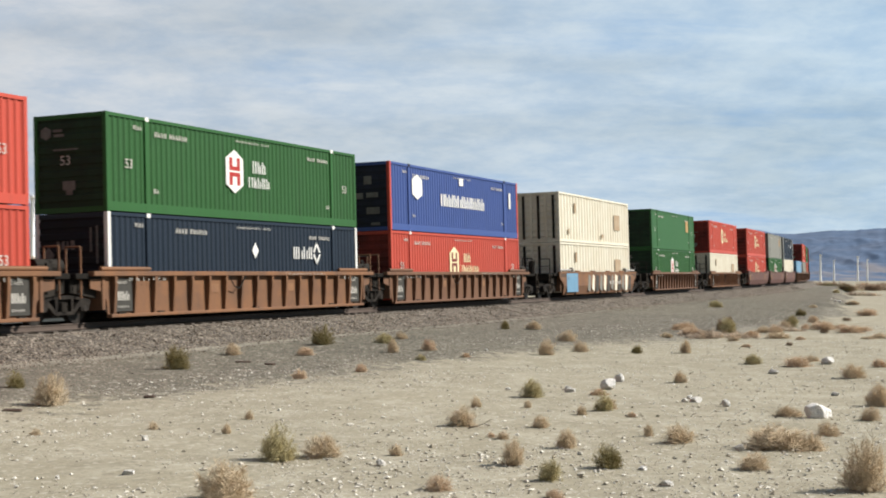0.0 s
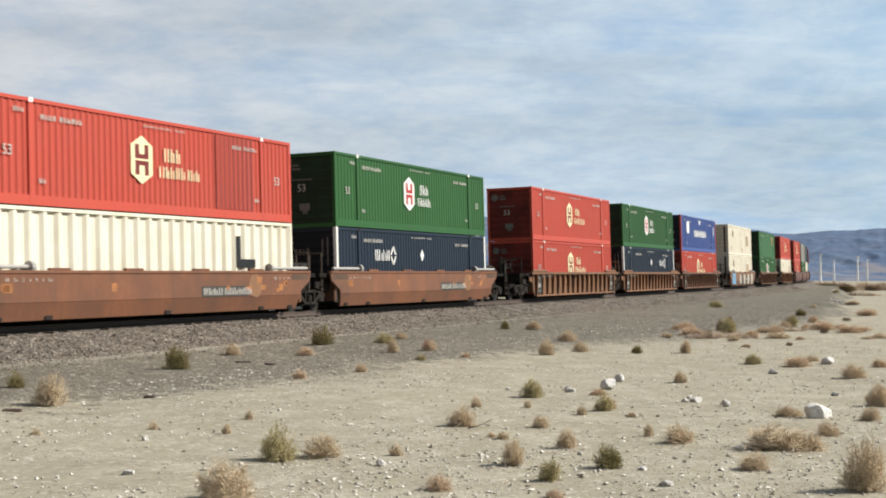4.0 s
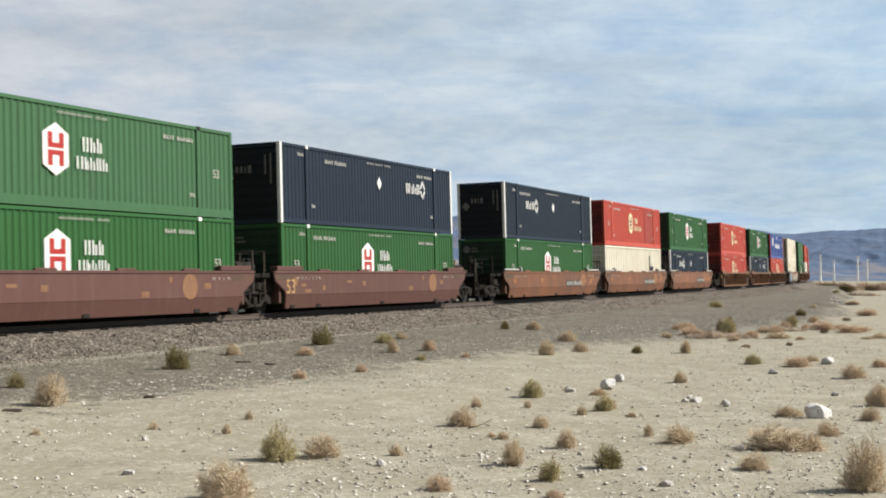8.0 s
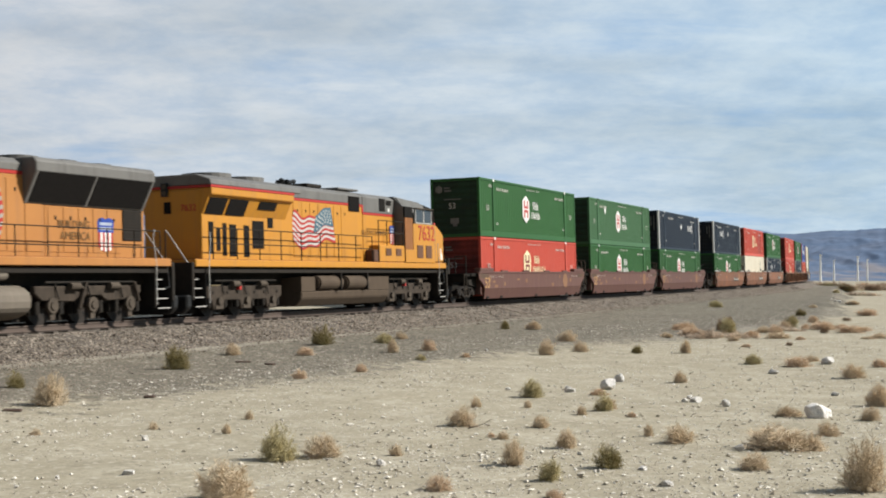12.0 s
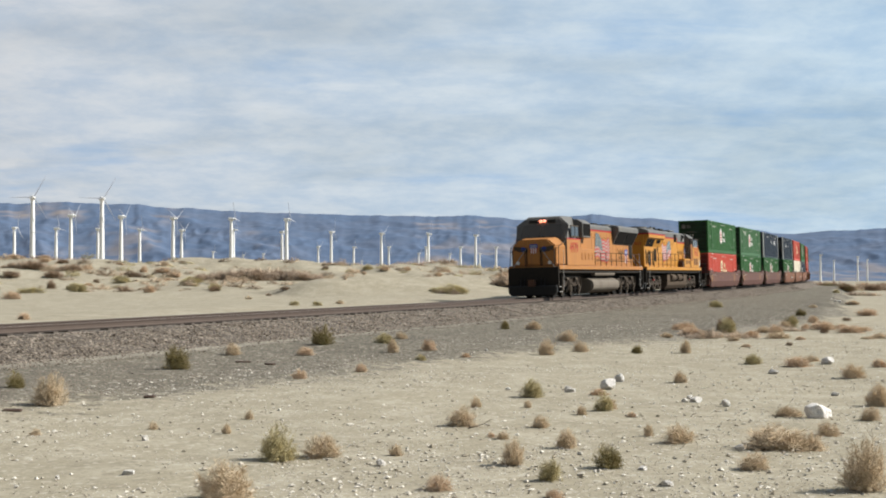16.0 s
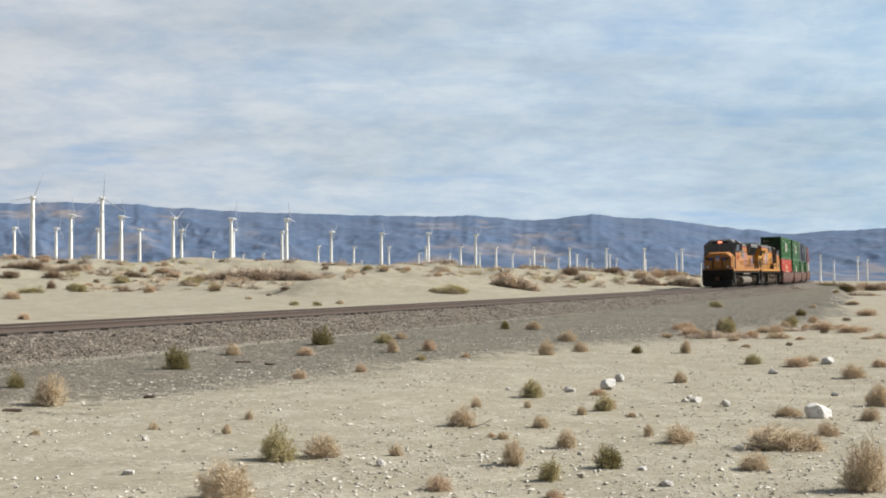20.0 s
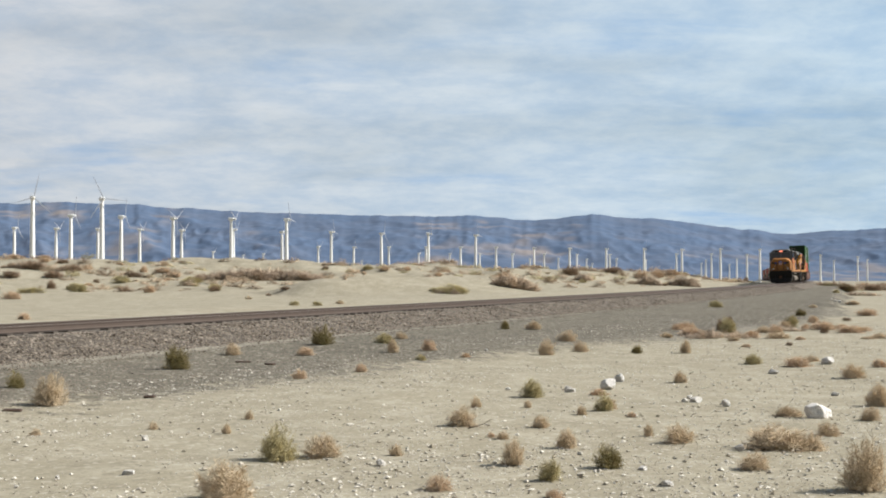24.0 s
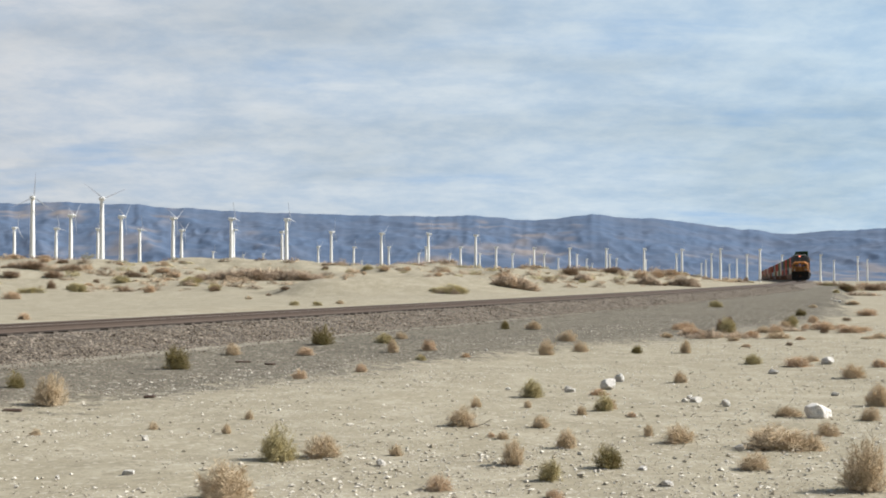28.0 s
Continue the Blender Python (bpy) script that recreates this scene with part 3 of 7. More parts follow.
# ---- wind turbines ----
def build_turbine(girth=1.0):
    base = new("wind_turbine")
    bm = bmesh.new()
    prev = None
    for k in range(9):
        z = -3 + 43 * k / 8
        r = (1.50 - 0.65 * k / 8) * girth
        ring = [bm.verts.new((r * math.cos(a), r * math.sin(a), z)) for a in np.linspace(0, 2 * math.pi, 12, endpoint=False)]
        if prev:
            for i in range(12):
                bm.faces.new((prev[i], prev[(i + 1) % 12], ring[(i + 1) % 12], ring[i]))
        prev = ring
    part("tower", bm, "tower", base, smooth=True)
    bm = bmesh.new()
    prism(bm, [(-1.0, -0.9), (1.0, -0.9), (1.15, 0.2), (0.7, 0.95), (-0.7, 0.95), (-1.15, 0.2)], -1.5, 1.7, "y")
    bevel(bm, 0.2, 2)
    nac = part("nacelle", bm, "tower", base)
    nac.matrix_basis = pose(0, 0, 40.6)
    bm = bmesh.new()
    rod(bm, (0, 0.3, 0), (0, -0.9, 0), 0.75, 10, 0.35)
    me = mesh_of("rotor", bm, "tower")
    rotor = new("rotor", me)
    rotor.parent = base
    rotor.matrix_parent_inverse = pose(0, -2.2, 40.6)
    bm = bmesh.new()
    w = [(-0.15, 0.5), (0.15, 0.5), (0.30, 2.4), (0.18, 6.5), (0.05, 11.4), (-0.03, 11.4), (-0.12, 6.5), (-0.20, 2.4)]
    prism(bm, w, -0.08, 0.08, "y")
    me = mesh_of("blade", bm, "blade")
    for k in range(3):
        share("blade", me, rotor, pose(0, -0.4, 0, 0, 120 * k, 0))
    return tagged(base, "white three-bladed wind turbine on a tubular tower", "wind turbine", group="wind farm")


TURBINES = (
    (-187.5, 634.4, 1), (-158, 643.3, 1), (-312.2, 1011.7, 1), (-284.9, 1023, 1), (-218.2, 814.4, 1), (-257, 1034.5, 1), (-192.1, 829.1, 1),
    (-228.4, 1046.3, 1), (-165.6, 852.2, 1), (-199.2, 1058.4, 1), (-311.5, 1882.5, 1), (-131.1, 860.2, 1), (-157.8, 1046.3, 1),
    (-127, 1096.2, 1), (-97.8, 868.3, 1), (-142.8, 1589.4, 1), (-88.2, 1096.2, 1), (-103.9, 1617.3, 1), (-50.4, 1136.9, 1),
    (-63.1, 1617.3, 1), (-35.1, 2005.8, 1), (-19.7, 1617.3, 1), (-12, 1136.9, 1), (10, 2050.6, 1), (20.4, 1617.3, 1), (27.8, 1180.8, 1),
    (54.2, 2050.6, 1), (61.8, 1617.3, 1), (102.5, 2050.6, 1), (107.8, 1646.3, 1),
)
TURBINES_FAR = (
    (149.2, 2050.6, 1), (198.4, 2391.6, 0.96), (152.7, 1676.4, 1), (202.1, 2097.4, 1), (246.3, 2385.5, 0.94), (249.1, 2321.2, 0.73),
    (200.6, 1707.5, 1), (251.5, 2097.4, 1), (297.7, 2385.5, 0.94), (247.1, 1707.5, 1), (347.2, 2379.1, 0.91), (344.3, 2050.6, 1),
    (299.2, 1739.9, 1), (431.3, 2321.2, 0.73), (448.5, 2372.3, 0.88), (396, 2050.6, 1), (340.9, 1707.5, 1), (476.2, 2310.5, 0.7),
    (504.3, 2385.5, 0.94), (458.7, 2097.4, 1), (396.8, 1739.9, 1), (582.9, 2146.4, 1), (665.4, 2365.1, 0.86), (688.8, 2308.2, 1),
    (726.4, 2379.1, 0.91), (523.6, 2146.4, 1), (5.8, 2379.1, 0.91), (149.7, 2391.6, 0.96), (-265.1, 2050.6, 1), (-308.9, 2146.4, 1),
    (-138.5, 2365.1, 0.86),
)
ROTORS = []
near_turbine, far_turbine = build_turbine(), build_turbine(1.15)
rng_t = random.Random(5)
placed = []
for i, (x, y, sc) in enumerate(TURBINES + TURBINES_FAR):
    yaw = rng_t.uniform(70, 88) if i > 1 else (28, 30)[i]
    m = Matrix.Translation((x, y, -2.0)) @ pose(0, 0, 0, 0, 0, yaw) @ Matrix.Diagonal((sc, sc, sc, 1))
    model = far_turbine if y > 1500 else near_turbine
    ob = model if model not in placed else copy_thing(model, pose(0, 0, 0))
    placed.append(model)
    ob.matrix_basis = m
    ROTORS.append([c for c in ob.children if c.name.startswith("rotor")][0])


# ---- shrubs, stones ----
def shrub_mesh(seed, mat, stems=70, twigs=12, flat=1.0, wide=1.0):
    """A dome of thin tapering twigs, one unit wide and about one unit high."""
    r = np.random.RandomState(seed)
    verts, faces = [], []

    def spike(p, q, w):
        d = q - p
        u = np.cross(d, (0.3, 0.5, 0.8))
        u = u / (np.linalg.norm(u) + 1e-9) * w
        v = np.cross(d, u)
        v = v / (np.linalg.norm(v) + 1e-9) * w
        k = len(verts)
        verts.extend([p + u, p - 0.5 * u + 0.8 * v, p - 0.5 * u - 0.8 * v, q])
        faces.extend([(k, k + 1, k + 3), (k + 1, k + 2, k + 3), (k + 2, k, k + 3)])

    lumps = r.uniform(0.72, 1.08, 9)
    for i in range(stems):
        az, el = r.uniform(0, 2 * math.pi), math.asin(r.uniform(0.03, 1.0) ** 0.75)
        reach = lumps[int(az / 2 / math.pi * 9) % 9] * r.uniform(0.7, 1.0)
        d = np.array([math.cos(az) * math.cos(el) * 0.5, math.sin(az) * math.cos(el) * 0.5, math.sin(el) * 0.95 * flat]) * reach
        p0 = np.array([math.cos(az), math.sin(az), 0]) * r.uniform(0, 0.12)
        spike(p0, p0 + d * 0.75, 0.006)
        for _ in range(twigs):
            t = r.uniform(0.2, 1.0) ** 0.6
            a = p0 * (1 - t) + d * t
            b = a + r.normal(0, 0.072, 3) + d * r.uniform(0.0, 0.14)
            b[2] = max(b[2], 0.004)
            spike(a, b, r.uniform(0.002, 0.0055) * wide)
    me = bpy.data.meshes.new("shrub")
    me.from_pydata([tuple(v) for v in verts], [], faces)
    me.materials.append(M[mat])
    return me


SHRUB_MESH = {}
for kind, mat in (("tan", "twig_tan"), ("olive", "twig_olive"), ("green", "twig_green"), ("rust", "twig_rust"), ("brown", "twig_brown")):
    SHRUB_MESH[kind] = [shrub_mesh(40 + k + 7 * len(kind), mat, stems=160, twigs=34 if kind in ("green", "olive") else 28) for k in range(3)]
SHRUB_LABEL = {"tan": "dry tan tumbleweed shrub on pale sand", "olive": "brownish olive desert brush on sand", "green": "dark green creosote brush beside gravel", "rust": "low rust-brown dry weed clump on sand", "brown": "low dark brown dry brush on the sand ridge"}
rng_s = random.Random(11)


def shrub(kind, x, y, w, h, group):
    ob = new("shrub", rng_s.choice(SHRUB_MESH[kind]))
    ob.matrix_basis = Matrix.Translation((x, y, ground_at(x, y) - 0.02)) @ pose(0, 0, 0, 0, 0, rng_s.uniform(0, 360)) @ Matrix.Diagonal((w, w, h, 1))
    return tagged(ob, SHRUB_LABEL[kind], "shrub", group)


TAN_A = (
    (-7.04, 24.96, 0.77, 0.76), (-5.82, 38.52, 0.61, 0.45), (-2.33, 14.78, 0.83, 0.56), (-1.57, 18.13, 0.67, 0.42),
    (-1.48, 41.08, 0.47, 0.57), (0.29, 21.5, 0.54, 0.4), (0.58, 24.32, 0.24, 0.27), (1.49, 24.41, 0.2, 0.2), (1.5, 21.45, 0.37, 0.27),
    (1.68, 19.06, 0.4, 0.37), (0.88, 17.26, 0.39, 0.44), (2.3, 23.12, 0.25, 0.22), (3.02, 20.51, 0.2, 0.26), (3.34, 19.71, 0.57, 0.35),
    (3.77, 16.88, 0.47, 0.28), (5.66, 20.48, 0.48, 0.29), (5.76, 23.22, 0.63, 0.26), (7.32, 41.98, 0.46, 0.55), (5.13, 30.17, 0.41, 0.34),
    (9.22, 31.36, 0.77, 0.44), (7.82, 25.02, 0.62, 0.56),
)
TAN_B = (
    (4.52, 18.89, 1.27, 0.45), (4.96, 18.79, 0.51, 0.31), (4.55, 15.03, 0.64, 0.73), (3.63, 55.83, 0.89, 0.47), (3.04, 41.02, 0.6, 0.61),
    (4.33, 48.46, 0.88, 0.5), (4.21, 42.64, 0.7, 0.44), (-6.03, 20.62, 0.23, 0.15), (-4.45, 21.41, 0.19, 0.18), (-3.13, 22.5, 0.18, 0.21),
    (-3.22, 20.71, 0.19, 0.23), (0.86, 20.12, 0.24, 0.17), (-0.62, 18.42, 0.25, 0.21), (-1.41, 47, 0.55, 0.33), (10.05, 37.91, 0.58, 0.25),
    (6.87, 22.36, 0.41, 0.31), (12.76, 53.01, 1.17, 0.38), (2.88, 24.04, 0.33, 0.27), (16.72, 53.31, 0.8, 0.29),
)
OLIVE = (
    (-2.13, 17.81, 0.59, 0.54), (-1.86, 44.28, 0.84, 0.41), (1.71, 26.7, 0.56, 0.45), (1.24, 16.14, 0.34, 0.33), (2.76, 23.76, 0.41, 0.38),
    (8.31, 37.33, 0.64, 0.35), (11.56, 56.49, 0.91, 0.78), (18.76, 95.73, 1.22, 0.54), (-0.6, 38.26, 0.38, 0.21), (0.66, 102.42, 3.24, 0.76),
    (-29.38, 111.03, 1.81, 0.72), (-18.55, 112.83, 1.43, 0.63), (-21.93, 122.13, 2.21, 0.68),
)
GREEN = (
    (-8.5, 27.68, 0.48, 0.39), (-6.37, 33.27, 0.78, 0.71), (-3.69, 42.49, 0.87, 0.67), (2.03, 17.07, 0.45, 0.36), (2.48, 55.73, 0.46, 0.47),
    (5.79, 41.57, 0.42, 0.31), (16.06, 64.45, 0.95, 0.52), (61.07, 210.89, 3.34, 1.2), (19.56, 75.91, 0.69, 0.43),
)
RUST = (
    (-0.41, 41.92, 0.61, 0.47), (-3.21, 31.29, 0.48, 0.29), (-1.98, 33.46, 0.39, 0.27), (-0.04, 15.45, 0.36, 0.24),
    (9.13, 35.91, 0.94, 0.37), (3.04, 27.29, 0.49, 0.18), (-3.85, 39.03, 0.64, 0.33), (10.15, 58.31, 1.06, 0.38),
    (16.38, 60.1, 1.56, 0.48), (16.66, 56.93, 1.51, 0.41), (25.24, 82.7, 1.73, 0.57), (0.71, 20.3, 0.17, 0.11), (0.66, 39.45, 0.36, 0.18),
    (1.19, 15.03, 0.27, 0.14), (3.1, 22.82, 0.25, 0.13), (10.98, 34.98, 0.48, 0.29), (-12.3, 43.81, 0.6, 0.29),
)

for kind, rows in (("tan", TAN_A), ("tan", TAN_B), ("olive", OLIVE), ("green", GREEN), ("rust", RUST)):
    for x, y, w, h in rows:
        shrub(kind, x, y, w, h, "desert shrubs")


def brush_patch(name, rows, label):
    """Distant brush too dense to count: many small clumps of twigs in one mesh."""
    low = {k: shrub_mesh(90 + i, "twig_" + k, stems=34, twigs=7, wide=4.0) for i, k in enumerate(("tan", "olive", "green", "rust", "brown", "grey"))}
    keys = list(low)
    data = {}
    for k, me in low.items():
        co = np.empty(len(me.vertices) * 3)
        me.vertices.foreach_get("co", co)
        tri = np.empty(len(me.polygons) * 3, dtype=np.int32)
        me.polygons.foreach_get("vertices", tri)
        data[k] = (co.reshape(-1, 3), tri.reshape(-1, 3))
    vs, fs, mi, base = [], [], [], 0
    zs = ground_z(np.array([r[1] for r in rows]), np.array([r[2] for r in rows]))
    for (k, x, y, w, h), z in zip(rows, zs):
        co, tri = data[k]
        a = rng_s.uniform(0, 6.28)
        c, sn = math.cos(a), math.sin(a)
        vs.append(np.stack([(co[:, 0] * c - co[:, 1] * sn) * w + x, (co[:, 0] * sn + co[:, 1] * c) * w + y, co[:, 2] * h + z - 0.03], 1))
        fs.append(tri + base)
        mi.append(np.full(len(tri), keys.index(k), dtype=np.int32))
        base += len(co)
    me = bpy.data.meshes.new(name)
    v, f = np.concatenate(vs), np.concatenate(fs)
    me.vertices.add(len(v))
    me.vertices.foreach_set("co", v.ravel())
    me.loops.add(len(f) * 3)
    me.loops.foreach_set("vertex_index", f.ravel().astype(np.int32))
    me.polygons.add(len(f))
    me.polygons.foreach_set("loop_start", np.arange(0, len(f) * 3, 3, dtype=np.int32))
    for k in keys:
        me.materials.append(M["twig_" + k])
    me.polygons.foreach_set("material_index", np.concatenate(mi))
    me.update()
    return tagged(new(name, me), label, "brush", kind="stuff")


# brush over the sand ridge beyond the line
ridge_rows = []
for k in range(1600):
    t = rng_s.uniform(0.75, 4.9)
    a, b = CREST[int(t)], CREST[int(t) + 1]
    f = t - int(t)
    x, y = a[0] + f * (b[0] - a[0]), a[1] + f * (b[1] - a[1])
    back = rng_s.uniform(-5, 3) if rng_s.random() < 0.4 else rng_s.uniform(-46, -2)
    nx, ny = -(b[1] - a[1]), b[0] - a[0]
    ln = math.hypot(nx, ny)
    x, y = x + nx / ln * back, y + ny / ln * back
    if track_coords(x, y)[1][0] > -9:
        continue
    kind = rng_s.choice(("rust", "brown", "rust", "brown", "tan", "olive"))
    w = rng_s.uniform(0.4, 1.0) if k % 3 == 0 else rng_s.uniform(0.7, 2.6)
    h = w * rng_s.uniform(0.22, 0.40)
    if k < 70:
        shrub(kind, x, y, w * 1.2, h * 1.2, "ridge shrubs")
    else:
        ridge_rows.append((kind, x, y, w, h))
brush_patch("ridge_brush", ridge_rows, "low brown brush scattered over the sand ridge")
# clumps of brush seen one by one on the ridge and along the bank
CLUMPS_WEST = (  # place, width, height, kind
    (-34.3, 122.4, 2.49, 0.8, "brown"), (-28.8, 129.0, 2.1, 0.72, "brown"), (-21.9, 119.8, 1.85, 0.9, "olive"), (-28.3, 108.0, 1.67, 0.71, "olive"),
    (-31.1, 104.9, 2.56, 0.59, "olive"), (-31.2, 110.7, 0.99, 0.93, "brown"), (-18.2, 110.7, 1.26, 0.62, "brown"), (-29.0, 93.7, 1.68, 0.7, "rust"),
    (-15.0, 49.8, 0.61, 0.35, "rust"), (-28.4, 122.8, 2.0, 0.8, "olive"), (-30.4, 121.9, 0.79, 0.46, "brown"), (-22.7, 107.6, 1.31, 0.81, "rust"),
    (-25.8, 113.1, 0.92, 0.48, "brown"), (-28.8, 143.6, 1.05, 0.54, "rust"), (-37.1, 119.5, 1.94, 0.78, "brown"), (-38.2, 129.7, 3.16, 0.85, "brown"),
    (-34.2, 133.6, 1.41, 0.75, "rust"), (-28.8, 133.7, 1.09, 0.88, "rust"), (-25.3, 131.1, 1.92, 0.61, "rust"),
)
CLUMPS_HEAP = (  # place, width, height, kind
    (-7.2, 67.3, 0.6, 0.31, "olive"), (-6.2, 68.5, 0.61, 0.29, "olive"), (-5.3, 71.5, 0.58, 0.27, "tan"), (-13.2, 94.4, 0.61, 0.31, "tan"),
    (-12.7, 101.3, 0.58, 0.24, "brown"), (-11.7, 103.2, 1.01, 0.34, "brown"), (-12.4, 146.4, 0.95, 0.55, "brown"), (-8.2, 150.3, 1.59, 0.7, "olive"),
    (-6.2, 147.2, 1.44, 0.69, "rust"), (-3.9, 149.8, 1.22, 0.63, "rust"), (-7.4, 105.0, 0.43, 0.29, "rust"), (-7.8, 137.4, 0.67, 0.45, "rust"),
    (-0.4, 103.2, 1.68, 0.39, "olive"), (0.9, 102.8, 1.67, 0.58, "olive"), (-0.5, 144.0, 1.17, 0.61, "rust"), (14.8, 161.1, 3.01, 1.36, "brown"),
    (22.7, 185.4, 3.77, 1.04, "brown"), (24.9, 174.4, 2.55, 1.47, "rust"), (28.4, 183.2, 2.23, 1.37, "rust"),
)
CLUMPS_BANK = (  # place, width, height, kind
    (15.2, 151.6, 1.23, 0.43, "olive"), (24.7, 155.7, 1.52, 0.36, "brown"), (33.5, 202.9, 3.3, 1.14, "rust"), (54.4, 249.5, 1.42, 0.93, "brown"),
    (9.9, 55.5, 1.35, 0.42, "rust"), (9.8, 57.8, 0.85, 0.32, "rust"), (10.2, 53.5, 1.09, 0.3, "rust"), (11.4, 57.3, 0.37, 0.59, "brown"),
    (12.8, 62.1, 0.45, 0.46, "brown"), (12.0, 54.2, 0.88, 0.35, "rust"), (13.0, 56.6, 0.69, 0.37, "tan"), (13.5, 56.3, 0.82, 0.42, "rust"),
    (15.6, 63.4, 0.77, 0.42, "tan"), (16.7, 66.4, 0.65, 0.5, "olive"), (15.9, 61.1, 0.5, 0.29, "rust"), (18.4, 69.1, 0.73, 0.45, "rust"),
    (19.4, 75.8, 0.43, 0.43, "green"), (15.5, 56.6, 0.46, 0.32, "brown"), (17.7, 62.0, 1.01, 0.29, "rust"),
)
CLUMPS_BEND = (  # place, width, height, kind
    (17.6, 58.4, 1.19, 0.25, "rust"), (21.2, 73.0, 0.59, 0.24, "brown"), (10.8, 51.7, 0.63, 0.24, "tan"), (25.7, 96.6, 0.79, 0.27, "tan"),
    (34.4, 116.8, 1.71, 0.49, "tan"), (75.4, 243.6, 3.96, 1.37, "brown"), (61.3, 210.8, 3.43, 1.58, "brown"), (90.7, 299.2, 4.87, 1.96, "rust"),
    (95.8, 303.6, 4.94, 1.7, "brown"), (46.1, 163.1, 1.06, 0.61, "olive"), (16.2, 52.9, 0.86, 0.15, "tan"), (8.5, 52.8, 0.64, 0.25, "tan"),
    (13.3, 51.8, 0.55, 0.19, "rust"), (9.9, 45.4, 0.44, 0.17, "rust"), (19.6, 100.3, 0.73, 0.38, "olive"), (11.5, 46.2, 0.3, 0.17, "brown"),
)
for x, y, w, h, kind in CLUMPS_WEST + CLUMPS_HEAP + CLUMPS_BANK + CLUMPS_BEND:
    shrub(kind, x, y, w, h, "ridge and bank shrubs")
# long thickets on the ridge and the plain beyond the bend
THICKETS_RIDGE = (  # middle, half length, half depth, clumps, clump height, kind
    (-17.2, 131.5, 6.0, 1.1, 300, 1.39, "brown"),
    (5.7, 109.3, 1.7, 0.6, 60, 1.25, "rust"),
    (14.6, 154.0, 2.0, 0.5, 18, 1.00, "rust"),
    (23.1, 155.1, 1.6, 0.5, 16, 1.32, "rust"),
    (28.1, 161.6, 1.8, 0.5, 30, 1.44, "brown"),
    (-38.1, 130.5, 3.4, 0.6, 80, 0.90, "brown"),
    (0.4, 101.4, 1.3, 0.5, 18, 0.54, "olive"),
    (-28.4, 109.8, 0.8, 0.5, 6, 0.54, "olive"),
    (-21.6, 118.6, 0.7, 0.5, 8, 0.68, "olive"),
)
THICKETS_PLAIN = (
    (86.58, 278.86, 5.1, 0.9, 60, 1.40, "green"),
    (70.19, 246.52, 4.5, 0.8, 60, 1.21, "olive"),
    (139.32, 439.03, 4.3, 0.8, 60, 1.35, "olive"),
    (53.3, 177.18, 2.6, 0.5, 30, 0.82, "rust"),
    (50.18, 151.36, 2.1, 0.5, 14, 1.15, "rust"),
    (47.8, 225.6, 3.2, 0.6, 16, 0.92, "olive"),
    (83.0, 262.0, 6.0, 1.5, 60, 1.70, "brown"),
    (95.0, 290.0, 8.0, 1.5, 60, 1.80, "brown"),
    (10.54, 53.3, 1.4, 0.5, 30, 0.43, "rust"),
    (14.5, 59.23, 0.8, 0.5, 14, 0.40, "rust"),
)
thicket_rows = []
for cx, cy, half, deep, n, tall, kind in THICKETS_RIDGE + THICKETS_PLAIN:
    for k in range(n):
        u = rng_s.uniform(-1, 1)
        x, y = cx + u * half, cy + rng_s.uniform(-deep, deep)
        h = tall * rng_s.uniform(0.6, 1.05) * (1 - 0.55 * u * u)
        thicket_rows.append((rng_s.choice((kind, "grey", "grey")), x, y, h * rng_s.uniform(1.4, 2.2), h))
brush_patch("thicket", thicket_rows, "dense brown brush thickets on the sand ridge")


def rock_mesh(seed):
    """A boulder broken along a few flat faces, with a rough skin."""
    r = np.random.RandomState(seed)
    bm = bmesh.new()
    bmesh.ops.create_icosphere(bm, subdivisions=4, radius=0.5)
    off = Vector(r.uniform(0, 50, 3))
    cuts = []
    for _ in range(11):
        d = Vector(r.normal(0, 1, 3)).normalized()
        cuts.append((d, r.uniform(0.27, 0.42)))
    for v in bm.verts:
        v.co *= 1 + 0.25 * noise.noise(v.co * 1.7 + off)
        for d, k in cuts:
            over = v.co.dot(d) - k
            if over > 0:
                v.co -= d * over * 0.92
        v.co *= 1 + 0.07 * noise.noise(v.co * 7 + off) + 0.035 * noise.noise(v.co * 19 + off)
        v.co.z = max(v.co.z, -0.3)
    return mesh_of("rock", bm, "rock")


ROCK_MESH = [rock_mesh(k) for k in range(4)]


def rock(x, y, w, h, k):
    ob = new("rock", ROCK_MESH[k % 4])
    ob.matrix_basis = Matrix.Translation((x, y, ground_at(x, y) + 0.25 * h)) @ pose(0, 0, 0, 0, 0, 47 * k) @ Matrix.Diagonal((w, w * 0.8, h * 1.25, 1))
    return tagged(ob, "weathered pale granite boulder lying on sand" if w > 0.35 else "small whitish stone lying on sand", "rock", "desert rocks")


ROCKS = (
    (4.67, 26.31, 0.17, 0.1), (6.12, 22.91, 0.60, 0.35), (3.44, 28.78, 0.42, 0.29), (3.88, 30.74, 0.27, 0.21), (2.56, 28.04, 0.3, 0.11),
    (4.68, 25.65, 0.31, 0.15), (5.01, 24.71, 0.18, 0.17), (7.98, 33.55, 0.3, 0.13), (-4.27, 19.99, 0.13, 0.1), (-0.79, 17.41, 0.17, 0.12),
    (10.21, 36.87, 0.39, 0.25), (3.98, 18.7, 0.14, 0.1), (-3.75, 16.62, 0.2, 0.07), (2.43, 16.9, 0.16, 0.07), (2.5, 15.6, 0.16, 0.08),
    (7.64, 27.11, 0.18, 0.09), (8.47, 27.34, 0.27, 0.1),
)
